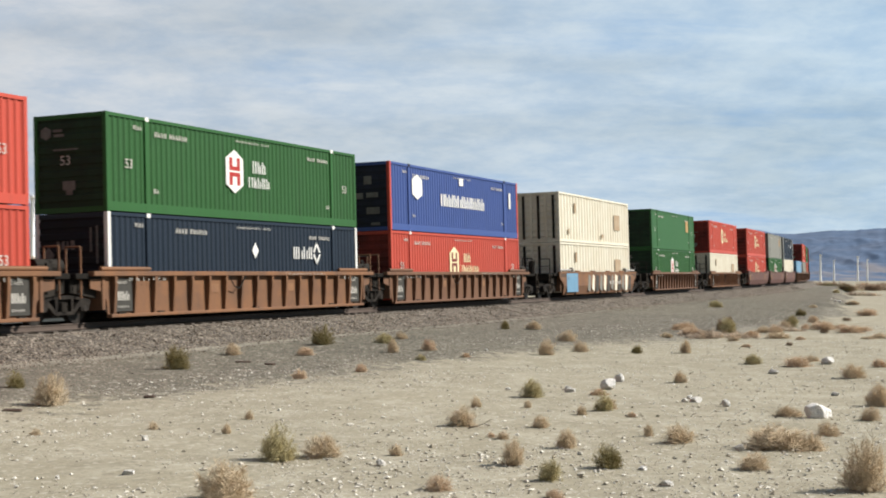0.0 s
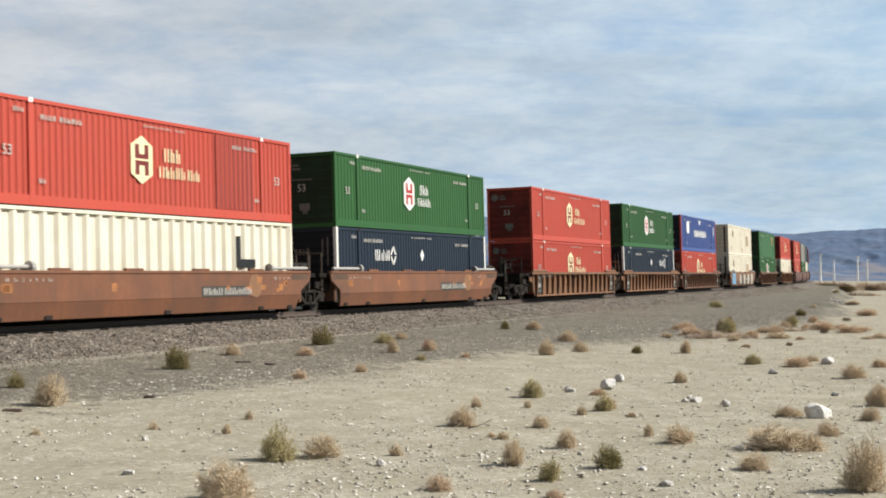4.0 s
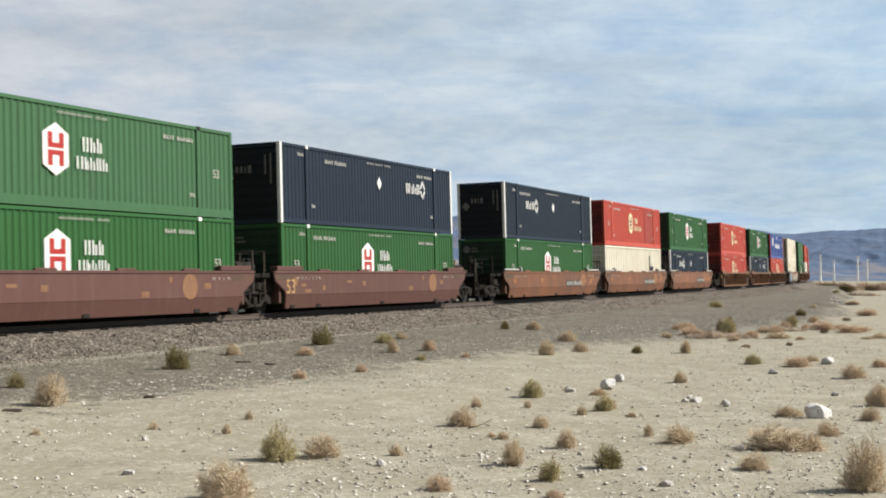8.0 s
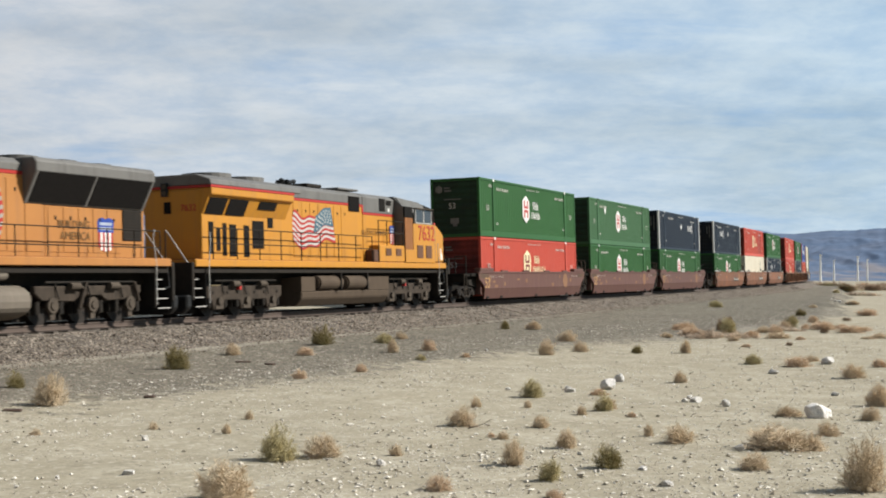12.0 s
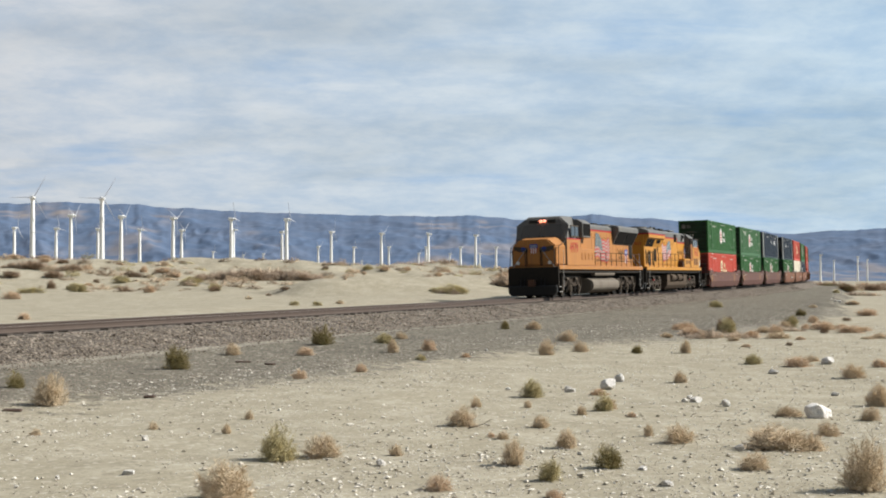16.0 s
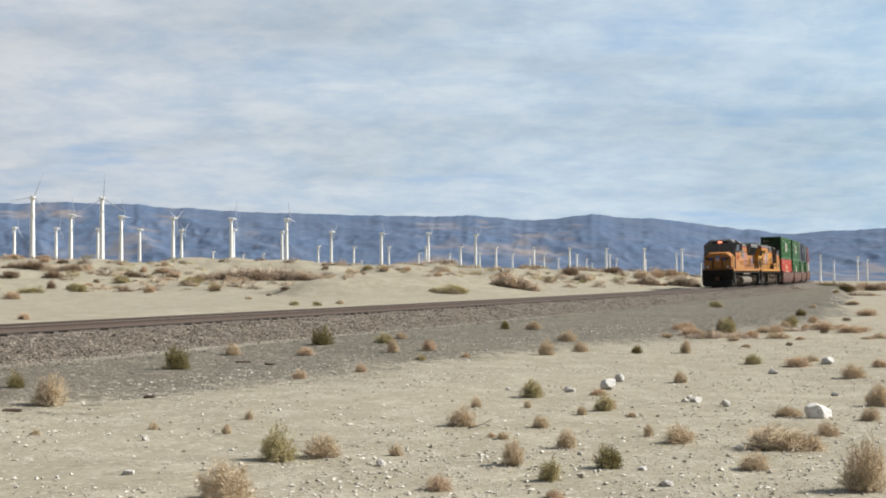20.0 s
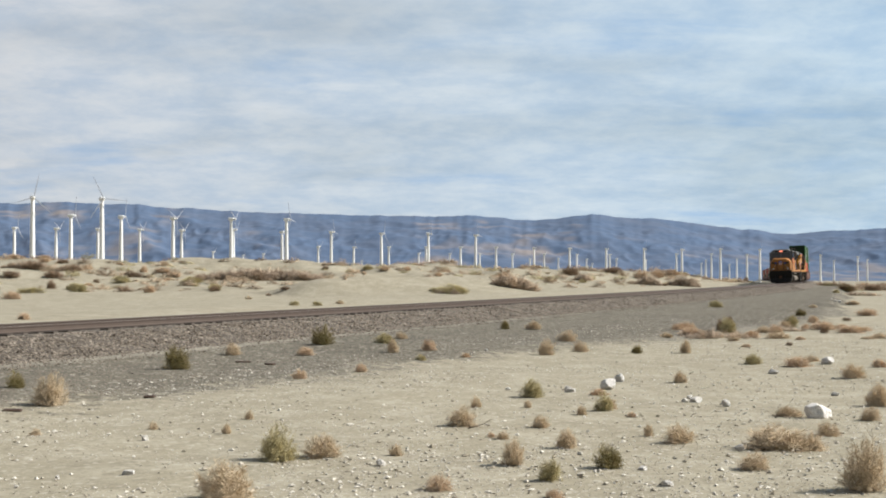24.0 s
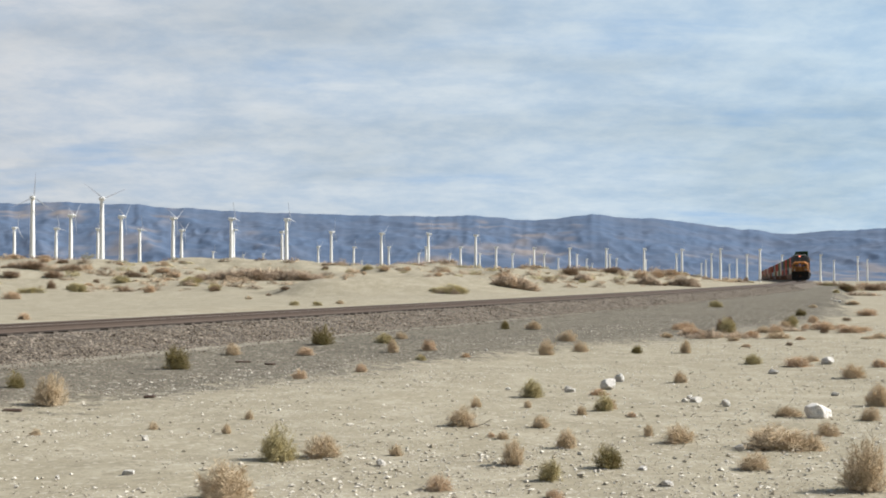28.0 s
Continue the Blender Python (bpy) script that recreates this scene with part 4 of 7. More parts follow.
SMALL_STONES = (
    (34.38, 123.1, 0.35, 0.16), (33.51, 118.75, 0.24, 0.15), (33.92, 119.06, 0.37, 0.19), (36.55, 130.06, 0.21, 0.11),
    (25.38, 82.16, 0.19, 0.1), (4.42, 25.5, 0.14, 0.09), (2.58, 28.71, 0.16, 0.1), (-4.53, 16.38, 0.07, 0.06), (1.29, 41.81, 0.17, 0.09),
    (1.34, 28.59, 0.12, 0.07),
)

for k, (x, y, w, h) in enumerate(ROCKS + SMALL_STONES):
    rock(x, y, w, h, k)


# broken sleepers and a marker post beside the line
def plank(x, y, length, turn):
    bm = bmesh.new()
    box(bm, -length / 2, length / 2, -0.10, 0.10, 0, 0.055)
    bevel(bm, 0.02)
    ob = part("timber", bm, "wood")
    ob.matrix_basis = pose(x, y, ground_at(x, y) - 0.015, 0, 1.5, turn)
    return tagged(ob, "broken dark timber lying on gravel", "timber", "scrap timber")


PLANKS = (
    (-5.17, 35.96, 0.39, 8), (-4.4, 35.46, 0.24, -20), (-7.47, 24.16, 0.32, 10), (-5.53, 26.25, 0.21, 4),
)
for row in PLANKS:
    plank(*row)


def fallen_branch(x, y):
    bm = bmesh.new()
    pts = [Vector((-0.42, 0.05, 0.03)), Vector((-0.15, 0, 0.10)), Vector((0.12, 0.02, 0.20)), Vector((0.40, -0.03, 0.36))]
    for i, (p, q) in enumerate(zip(pts, pts[1:])):
        rod(bm, p, q, 0.022 - 0.005 * i, 6, 0.017 - 0.005 * i)
    rod(bm, pts[1], pts[1] + Vector((0.22, 0.12, -0.06)), 0.012, 5, 0.005)
    ob = part("fallen_branch", bm, "dry_wood")
    ob.matrix_basis = pose(x, y, ground_at(x, y)) @ Matrix.Diagonal((0.45, 0.45, 0.45, 1))
    return tagged(ob, "bare dry branch lying on pale sand", "branch")


fallen_branch(0.57, 21.15)


def loose_stones(name, xs, ys, zs, sizes, mat, label, seed):
    """Many small crushed or rounded stones in one mesh."""
    r = np.random.RandomState(seed)
    base = np.array([(1, 0, 0), (-1, 0, 0), (0, 1, 0), (0, -1, 0), (0, 0, 1), (0, 0, -1)], float)
    tris = np.array([(0, 2, 4), (2, 1, 4), (1, 3, 4), (3, 0, 4), (2, 0, 5), (1, 2, 5), (3, 1, 5), (0, 3, 5)])
    n = len(xs)
    v = base[None] * r.uniform(0.55, 1.0, (n, 6, 1)) + r.normal(0, 0.16, (n, 6, 3))
    a = r.uniform(0, 2 * math.pi, n)
    c, s = np.cos(a)[:, None], np.sin(a)[:, None]
    vx, vy = v[:, :, 0] * c - v[:, :, 1] * s, v[:, :, 0] * s + v[:, :, 1] * c
    half = (sizes / 2)[:, None]
    p = np.stack([vx * half + xs[:, None], vy * half + ys[:, None], v[:, :, 2] * half * 0.55 + zs[:, None]], -1).reshape(-1, 3)
    f = (tris[None] + (np.arange(n) * 6)[:, None, None]).reshape(-1, 3)
    me = bpy.data.meshes.new(name)
    me.from_pydata(p.tolist(), [], f.tolist())
    me.materials.append(M[mat])
    return tagged(new(name, me), label, "stones", kind="stuff")


def scatter_stones():
    r = np.random.RandomState(3)
    n = 60000
    s = r.uniform(0, 1, n) ** 1.6 * 170 - 18
    pick = r.uniform(0, 1, n)
    q = np.where(pick < 0.78, r.uniform(1.4, 3.4, n), np.where(pick < 0.93, r.uniform(-0.6, 1.5, n), r.uniform(3.2, 4.4, n)))
    x, y, z, _ = track(s, q)
    z = np.where(q > 3.25, ground_z(x, y), z + np.where(q > 2.05, -0.205 - (q - 2.05) * 0.46, -0.19))
    loose_stones("ballast_stones", x, y, z + 0.010, 0.03 + 0.075 * r.uniform(0, 1, n) ** 1.8, "ballast_stone", "loose angular ballast stones", 4)
    n = 125000
    d = 12 + 60 * r.uniform(0, 1, n) ** 1.5
    x = d * r.uniform(-0.36, 0.36, n)
    y = d
    s, q, _ = track_coords(x, y)
    clump = vnoise(x, y, 3.0, 41) + 0.6 * vnoise(x, y, 1.1, 42)
    keep = (q > 8.0) & (clump > r.uniform(-1.2, 0.9, n))
    x, y = x[keep], y[keep]
    size = 0.012 + 0.026 * r.uniform(0, 1, len(x)) ** 2.5 + 0.085 * r.uniform(0, 1, len(x)) ** 14
    loose_stones("pebbles", x, y, ground_z(x, y) + size * 0.12, size, "pebble", "scattered whitish and dark desert pebbles", 5)
    n = 26000
    s = -20 + 110 * r.uniform(0, 1, n) ** 1.5
    q = 3.3 + (bank_foot(s) - 3.5) * r.uniform(0, 1, n)
    x, y, _, _ = track(s, q)
    loose_stones("bench_gravel", x, y, ground_z(x, y), 0.02 + 0.05 * r.uniform(0, 1, n) ** 2, "ballast_stone", "loose gravel on the service bench", 6)


scatter_stones()


# ---- containers ----
CL, CW, CH = 16.154, 2.59, 2.896


def hexagon(bm, cx, cz, w, h, y, t=0.006):
    pts = [(cx, cz + h / 2), (cx - w / 2, cz + h * 0.30), (cx - w / 2, cz - h * 0.30), (cx, cz - h / 2), (cx + w / 2, cz - h * 0.30), (cx + w / 2, cz + h * 0.30)]
    prism(bm, pts, y - t, y, "y")


def letter_bars(bm, x0, z0, h, widths, y, gap=0.10, stroke=0.26):
    """Plain upright bars that stand for a line of lettering: two to each letter."""
    x = x0
    for i, w in enumerate(widths):
        t = min(stroke * h, 0.36 * w)
        box(bm, x, x + t, y - 0.006, y, z0, z0 + h)
        box(bm, x + w - t, x + w, y - 0.006, y, z0, z0 + h * (1.0, 0.72, 0.72)[i % 3])
        x += w + gap
    return x


def corrugated(x0, x1, y, z0, z1, out, period, depth):
    """A pressed steel sheet with upright trapezoid folds, and its inner face."""
    bm = bmesh.new()
    n = max(2, round((x1 - x0) / period))
    p = (x1 - x0) / n
    line = [(x0, 0.0)]
    for i in range(n):
        a = x0 + i * p
        line += [(a + 0.10 * p, 0.0), (a + 0.30 * p, -depth), (a + 0.70 * p, -depth), (a + 0.90 * p, 0.0)]
    line.append((x1, 0.0))
    lo = [bm.verts.new((a, y + out * d, z0)) for a, d in line]
    hi = [bm.verts.new((a, y + out * d, z1)) for a, d in line]
    for i in range(len(line) - 1):
        bm.faces.new((lo[i], lo[i + 1], hi[i + 1], hi[i]))
    return bm


def build_container(paint, label, style):
    c = new("shipping_container")
    hx, hy = CL / 2, CW / 2
    ribbed = style in ("ribbed", "patched")
    period, depth = (0.60, 0.085) if ribbed else (0.275, 0.036)
    if style == "plain":
        period, depth = 0.55, 0.012
    posts = (-6.05, 6.05)
    for side in (-1, 1):
        part("side_wall", corrugated(-hx + 0.14, hx - 0.14, side * (hy - 0.02), 0.16, CH - 0.10, side, period, depth), paint, c)
        boxes("bottom_rail", [(-hx + 0.15, hx - 0.15, min(side * (hy - 0.09), side * hy), max(side * (hy - 0.09), side * hy), 0.02, 0.29 if style in ("hexed", "hexed_lozenge", "blue") else 0.17)], paint, c)
        boxes("top_rail", [(-hx + 0.15, hx - 0.15, min(side * (hy - 0.08), side * hy), max(side * (hy - 0.08), side * hy), CH - 0.11, CH - 0.01)], paint, c)
        for x in posts:
            if not ribbed:
                boxes("lifting_post", [(x - 0.10, x + 0.10, min(side * (hy - 0.06), side * (hy + 0.004)), max(side * (hy - 0.06), side * (hy + 0.004)), 0.02, CH - 0.02)], paint, c, bev=0.015)
                boxes("post_casting", [(x - 0.09, x + 0.09, min(side * (hy - 0.05), side * (hy + 0.012)), max(side * (hy - 0.05), side * (hy + 0.012)), CH - 0.12, CH + 0.006)], "white" if style in ("hexed", "lozenge") else "under", c, "pale corner casting")
    ends = "white" if style.startswith("lozenge") else "red" if style == "blue" else paint
    for sx in (-1, 1):
        for sy in (-1, 1):
            xs, ys = sorted((sx * hx, sx * (hx - 0.16))), sorted((sy * hy, sy * (hy - 0.14)))
            boxes("corner_post", [(*xs, *ys, 0, CH)], ends, c, "white corner post" if style.startswith("lozenge") else "", bev=0.012)
    boxes("roof", [(-hx + 0.1, hx - 0.1, -hy + 0.05, hy - 0.05, CH - 0.05, CH - 0.02)], paint, c)
    boxes("floor", [(-hx + 0.1, hx - 0.1, -hy + 0.06, hy - 0.06, 0.05, 0.14)], "under", c)
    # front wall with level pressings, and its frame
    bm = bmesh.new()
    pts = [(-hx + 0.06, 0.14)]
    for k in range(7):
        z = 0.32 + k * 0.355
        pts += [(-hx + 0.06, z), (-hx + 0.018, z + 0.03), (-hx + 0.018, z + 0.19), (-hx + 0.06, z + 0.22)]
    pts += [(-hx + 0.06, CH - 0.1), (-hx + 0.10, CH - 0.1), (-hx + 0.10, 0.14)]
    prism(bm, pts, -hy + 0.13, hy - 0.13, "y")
    # coloured boxes get the sooty copy that also carries this side's shade
    part("front_wall", bm, paint.split("_")[0] + "_soot_shade" if paint in ("red", "green", "green_pale", "navy", "blue") else paint, c, "sooty front wall, its shade in the paint")
    boxes("header", [(-hx, -hx + 0.1, -hy + 0.14, hy - 0.14, CH - 0.14, CH - 0.01)], paint, c)
    boxes("sill", [(-hx, -hx + 0.1, -hy + 0.14, hy - 0.14, 0.0, 0.15)], paint, c)
    for k, y0 in enumerate((-hy + 0.14, 0.01)):
        d = boxes("door", [(hx - 0.08, hx - 0.03, y0, y0 + hy - 0.15, 0.12, CH - 0.1)], paint, c)
        bm = bmesh.new()
        for dy in (0.3, 0.85):
            rod(bm, (hx - 0.015, y0 + dy, 0.1), (hx - 0.015, y0 + dy, CH - 0.08), 0.018, 6)
        part("lock_rod", bm, "under", d, "steel locking rods")
    y = -hy - 0.004
    w = bmesh.new()
    # small lettering that cannot be read: plain bars
    letter_bars(w, -5.65 if style != "lozenge" else -4.6, CH - 0.55, 0.15, (0.10,) * 4, y, 0.07)
    letter_bars(w, -4.85 if style != "lozenge" else -3.8, CH - 0.55, 0.15, (0.10,) * 6, y, 0.07)
    letter_bars(w, 4.1, CH - 0.55, 0.13, (0.09,) * 4, y, 0.06)
    letter_bars(w, 4.85, CH - 0.55, 0.13, (0.09,) * 6, y, 0.06)
    letter_bars(w, -0.95, CH - 0.30, 0.08, (0.09,) * 11, y, 0.05)
    letter_bars(w, 0.75, CH - 0.30, 0.08, (0.09,) * 4, y, 0.05)
    letter_bars(w, -6.75, CH - 0.42, 0.13, (0.10, 0.10, 0.10), y, 0.05)
    letter_bars(w, -5.75, 0.62, 0.13, (0.10, 0.10), y, 0.05)
    letter_bars(w, 5.50, 0.62, 0.13, (0.10, 0.10), y, 0.05)
    if style in ("ribbed", "patched"):
        w.free()
    else:
        tagged(part("stencil", w, "stencil_white", c, "small white stencilled markings"), kind="stuff")
    if style in ("hexed", "hexed_lozenge", "plain"):
        for x, z in ((-7.0, 1.42), (7.05, 1.42)):
            t = share("size_mark", TEXT53, c, pose(x, y, z))
            t["label"] = "white number 53"
    if style in ("hexed", "hexed_lozenge"):
        light, dark = ("cream_emblem", "dark_red") if paint == "red" else ("white", "stripe")
        cx = -1.05
        bm = bmesh.new()
        hexagon(bm, cx, 1.60, 1.10, 1.46, y)
        logo = part("emblem", bm, light, c, "cream hexagonal emblem" if paint == "red" else "white hexagonal emblem")
        for sz in (1, -1):
            # an upright cup above the middle line, its mirror image below
            for a, b, z0, z1 in ((-0.34, -0.14, 0.03, 0.46), (0.14, 0.34, 0.03, 0.46), (-0.14, 0.14, 0.03, 0.17)):
                boxes("emblem_bar", [(cx + a, cx + b, y - 0.012, y - 0.006, *sorted((1.60 + sz * z0, 1.60 + sz * z1)))], dark, logo, "dark red bar" if paint == "red" else "red bar")
        bm = bmesh.new()
        letter_bars(bm, 0.14, 1.62, 0.42, (0.24, 0.20, 0.20), y, 0.10, 0.15)
        letter_bars(bm, -0.14, 1.12, 0.36, (0.26, 0.16, 0.20, 0.20, 0.20), y, 0.09, 0.16)
        if paint == "red":
            letter_bars(bm, 1.40, 1.12, 0.34, (0.10, 0.20, 0.18), y, 0.09, 0.16)
        tagged(part("lettering", bm, light, c, "plain pale lettering bars"), kind="stuff")
        bm = bmesh.new()
        hy2 = [(0.84, 2.56), (0.66, 2.46), (0.66, 2.26), (0.84, 2.16), (1.02, 2.26), (1.02, 2.46)]
        prism(bm, hy2, -hx - 0.004, -hx + 0.02, "x")
        part("end_emblem", bm, "end_grey", c, "white end emblem, dimmed for shade")
        for a, b, z0, z1 in ((0.26, 0.58, 2.38, 2.46), (0.20, 0.56, 2.24, 2.32), (-0.30, 0.58, 1.83, 1.88), (-0.18, 0.26, 0.66, 0.93), (-0.08, 0.14, 0.52, 0.66)):
            boxes("end_mark", [(-hx - 0.004, -hx + 0.02, a, b, z0, z1)], "end_grey", c, "white end marking, dimmed for shade")
        t = share("end_size_mark", TEXT53, c, pose(-hx + 0.008, 0.16, 1.52, 0, 0, -90))
        t["label"] = "pale number 53"
    if style in ("lozenge", "lozenge_b", "hexed_lozenge"):
        bm = bmesh.new()
        x0 = 0.2 if style != "hexed_lozenge" else -4.35
        zd, wd = (1.88, 0.21) if style != "hexed_lozenge" else (2.22, 0.20)
        prism(bm, [(x0, zd + 1.3 * wd), (x0 - wd, zd), (x0, zd - 1.3 * wd), (x0 + wd, zd)], y - 0.006, y, "y")
        part("diamond", bm, "white", c, "white diamond emblem")
    if style in ("lozenge", "lozenge_b"):
        bm = bmesh.new()
        x0 = 2.9 if style == "lozenge" else -4.6
        letter_bars(bm, x0, 1.62, 0.44, (0.24, 0.32, 0.28, 0.24), y, 0.10, 0.16)
        px, pz = x0 + 1.76, 1.84
        ring = ((0.32, 0.0), (0.0, 0.45), (-0.32, 0.0), (0.0, -0.45))
        for (ax, az), (bx, bz) in zip(ring, ring[1:] + ring[:1]):  # an open diamond of four strips
            p, q = (ax + (bx - ax) * 0.10, az + (bz - az) * 0.10), (ax + (bx - ax) * 0.90, az + (bz - az) * 0.90)
            prism(bm, [(px + p[0], pz + p[1]), (px + q[0], pz + q[1]), (px + 0.62 * q[0], pz + 0.62 * q[1]), (px + 0.62 * p[0], pz + 0.62 * p[1])], y - 0.006, y, "y")
        tagged(part("emblem", bm, "white", c, "white lettering shapes and emblem"), kind="stuff")
        bm = bmesh.new()
        prism(bm, [(0.82, 1.92), (0.60, 1.68), (0.82, 1.44), (1.04, 1.68)], -hx - 0.004, -hx + 0.02, "x")
        part("end_emblem", bm, "end_grey", c, "white end emblem, dimmed for shade")
        for a, b, z0, z1 in ((0.10, 0.16, 1.84, 2.08), (0.24, 0.34, 1.84, 2.08), (0.42, 0.52, 1.84, 2.08), (-0.12, 0.02, 1.82, 2.10), (-0.72, -0.66, 1.75, 2.45), (-0.94, -0.88, 1.40, 2.50)):
            boxes("end_mark", [(-hx - 0.004, -hx + 0.02, a, b, z0, z1)], "end_grey", c, "white end marking, dimmed for shade")
    if style == "blue":
        bm = bmesh.new()
        hexagon(bm, -5.2, 1.95, 1.1, 1.1, y)
        letter_bars(bm, -2.5, 1.25, 0.55, (0.46, 0.30, 0.30, 0.30, 0.22, 0.46, 0.22, 0.30, 0.26, 0.32, 0.2, 0.2, 0.24, 0.2, 0.3), y, 0.09)
        box(bm, -0.2, 0.3, y - 0.006, y, 2.3, 2.65)
        box(bm, 6.7, 6.95, y - 0.006, y, 1.5, 2.3)
        tagged(part("emblem", bm, "white", c, "white lettering shapes and emblem"), kind="stuff")
        for a, b, z0, z1 in ((0.45, 0.95, 2.10, 2.50), (-0.45, -0.10, 1.95, 2.30), (-0.05, 0.75, 1.35, 1.60), (-0.75, -0.20, 1.40, 1.60), (-0.80, -0.20, 0.70, 0.98), (0.70, 0.85, 0.60, 1.00), (-0.8, -0.4, 0.22, 0.34)):
            boxes("end_mark", [(-hx - 0.004, -hx + 0.02, a, b, z0, z1)], "end_grey", c, "white end marking, dimmed for shade")
    if style == "ribbed":
        bm = bmesh.new()
        for x, z, a, b in ((-5.0, 1.75, 0.35, 0.6), (4.2, 1.0, 1.5, 1.0), (-6.4, 0.5, 0.3, 0.3), (1.0, 0.4, 0.5, 0.25)):
            box(bm, x, x + a, y - 0.004, y - 0.001, z, z + b)
        tagged(part("rust_patch", bm, "rust_stain", c, "worn rusty patches"), kind="stuff")
        for k in range(5):
            boxes("end_rib", [(-hx - 0.02, -hx + 0.03, -1.0 + k * 0.45, -0.86 + k * 0.45, 0.2, 2.7)], ("under", paint)[k % 2], c)
    if style == "patched":
        bm = bmesh.new()
        box(bm, 4.25, 4.50, y - 0.006, y, 1.30, 2.35)
        box(bm, 4.50, 5.45, y - 0.006, y, 1.30, 1.58)
        part("emblem", bm, "black", c, "black angular mark")
    if style == "plain":
        bm = bmesh.new()
        box(bm, 4.6, 5.5, y - 0.006, y, 1.5, 2.4)
        part("tag", bm, "buff_patch", c, "orange tag")
    return tagged(c, label, "shipping container", group="double-stacked containers")


# white end markings, greyed to carry the shade they stand in
M["end_grey"] = material("dusty_marking", (0.21, 0.20, 0.18), 0.8, second=(0.12, 0.11, 0.10), scale=4, amount=0.8)
M["rust_stain"] = material("rust_stain", (0.42, 0.30, 0.19), 0.85, second=(0.55, 0.48, 0.36), scale=2.0, amount=0.9, bump=0)
TEXT53 = text_mesh("53", 0.40, "stencil_white", 0.003)


def build_far_container(paint, label):
    """For the units that stay far off: the box with its ribs, end wall and doors."""
    c = new("shipping_container")
    hx, hy = CL / 2, CW / 2
    boxes("body", [(-hx + 0.03, hx - 0.03, -hy + 0.04, hy - 0.04, 0.0, CH)], paint, c, bev=0.03)
    for s in (-1, 1):
        part("side_wall", corrugated(-hx + 0.1, hx - 0.1, s * (hy - 0.005), 0.1, CH - 0.08, s, 0.6, 0.03), paint, c)
        for x in (-hx + 0.05, hx - 0.05):
            boxes("corner_post", [(x - 0.05, x + 0.05, s * hy - 0.06, s * hy + 0.06, 0, CH)], paint, c)
    return tagged(c, label, "shipping container", group="double-stacked containers")


FAR = {
    "R": build_far_container("red", "red steel container in the distant train"),
    "G": build_far_container("green", "green steel container in the distant train"),
    "E": build_far_container("grey_box", "grey steel container in the distant train"),
    "C": build_far_container("cream", "cream steel container in the distant train"),
}
BOX = {
    "G": build_container("green", "green corrugated steel container with white hexagon emblem", "hexed"),
    "D": build_container("green_pale", "faded green container with white diamond and hexagon emblem", "hexed_lozenge"),
    "R": build_container("red", "bright red corrugated container with white hexagon emblem", "hexed"),
    "Q": build_container("red", "bright red container with a darker replaced side panel", "hexed"),
    "N": build_container("navy", "navy blue container with white corner posts and lettering", "lozenge"),
    "M": build_container("navy", "navy blue container with pale emblem near one end", "lozenge_b"),
    "B": build_container("blue", "royal blue container with red corner posts", "blue"),
    "C": build_container("cream", "weathered cream ribbed container with rust patches", "ribbed"),
    "W": build_container("cream", "cream-white ribbed container with black mark", "patched"),
    "P": build_container("green", "plain green container with an orange tag", "plain"),
    "E": build_container("grey_box", "dull grey container streaked with dirt", "plain"),
    "L": build_container("light_blue", "light blue container on a single stack", "plain"),
}


part("repair_panel", corrugated(3.1, 5.4, -CW / 2 + 0.008, 0.32, CH - 0.14, -1, 0.275, 0.036), "red_dull", BOX["Q"], "darker red replaced panel")


# ---- running gear ----
M["bogie_black"] = material("bogie_grime", (0.022, 0.019, 0.017), 0.85, second=(0.055, 0.046, 0.038), scale=5, amount=0.8, spec=0.1)
def build_bogie():
    """Two-axle freight truck: two side frames, bolster, springs, axles with wheels that turn."""
    b = new("bogie")
    bm = bmesh.new()
    box(bm, -0.2, 0.2, -1.0, 1.0, 0.42, 0.72)
    bevel(bm, 0.03)
    part("bolster", bm, "under", b)
    # two beams; the middle box fills in rigging and the axles' shadow
    boxes("brake_beam", [(-0.75, 0.75, -0.66, 0.66, 0.20, 0.62), (-1.45, -1.32, -0.9, 0.9, 0.30, 0.46), (1.32, 1.45, -0.9, 0.9, 0.30, 0.46)], "under", b)
    for side in (-1, 1):
        bm = bmesh.new()
        y0, y1 = sorted((side * 0.96, side * 1.10))
        # a cast frame: top member, two axle jaws, sloping struts, spring seat
        prism(bm, [(-1.16, 0.58), (-1.12, 0.68), (-0.5, 0.80), (0.5, 0.80), (1.12, 0.68), (1.16, 0.58), (0.5, 0.69), (-0.5, 0.69)], y0, y1, "y")
        prism(bm, [(-0.40, 0.26), (0.40, 0.26), (0.40, 0.35), (-0.40, 0.35)], y0, y1, "y")
        for sx in (-1, 1):
            prism(bm, [(sx * 0.74, 0.36), (sx * 1.05, 0.36), (sx * 1.14, 0.60), (sx * 0.66, 0.66)], y0, y1, "y")
            prism(bm, [(sx * 0.40, 0.26), (sx * 0.72, 0.52), (sx * 0.66, 0.64), (sx * 0.34, 0.36)], y0, y1, "y")
            prism(bm, [(sx * 0.30, 0.35), (sx * 0.38, 0.35), (sx * 0.38, 0.72), (sx * 0.30, 0.72)], y0, y1, "y")
        part("side_frame", bm, "bogie_black", b)
        bm = bmesh.new()
        rod(bm, (0, side * 1.0, 0.33), (0, side * 1.0, 0.6), 0.15, 8)
        part("spring", bm, "under", b)
    for x in (-0.89, 0.89):
        ax = wheelset(0.42)
        ax.parent = b
        ax.matrix_parent_inverse = pose(x, 0, 0.42)
    return b


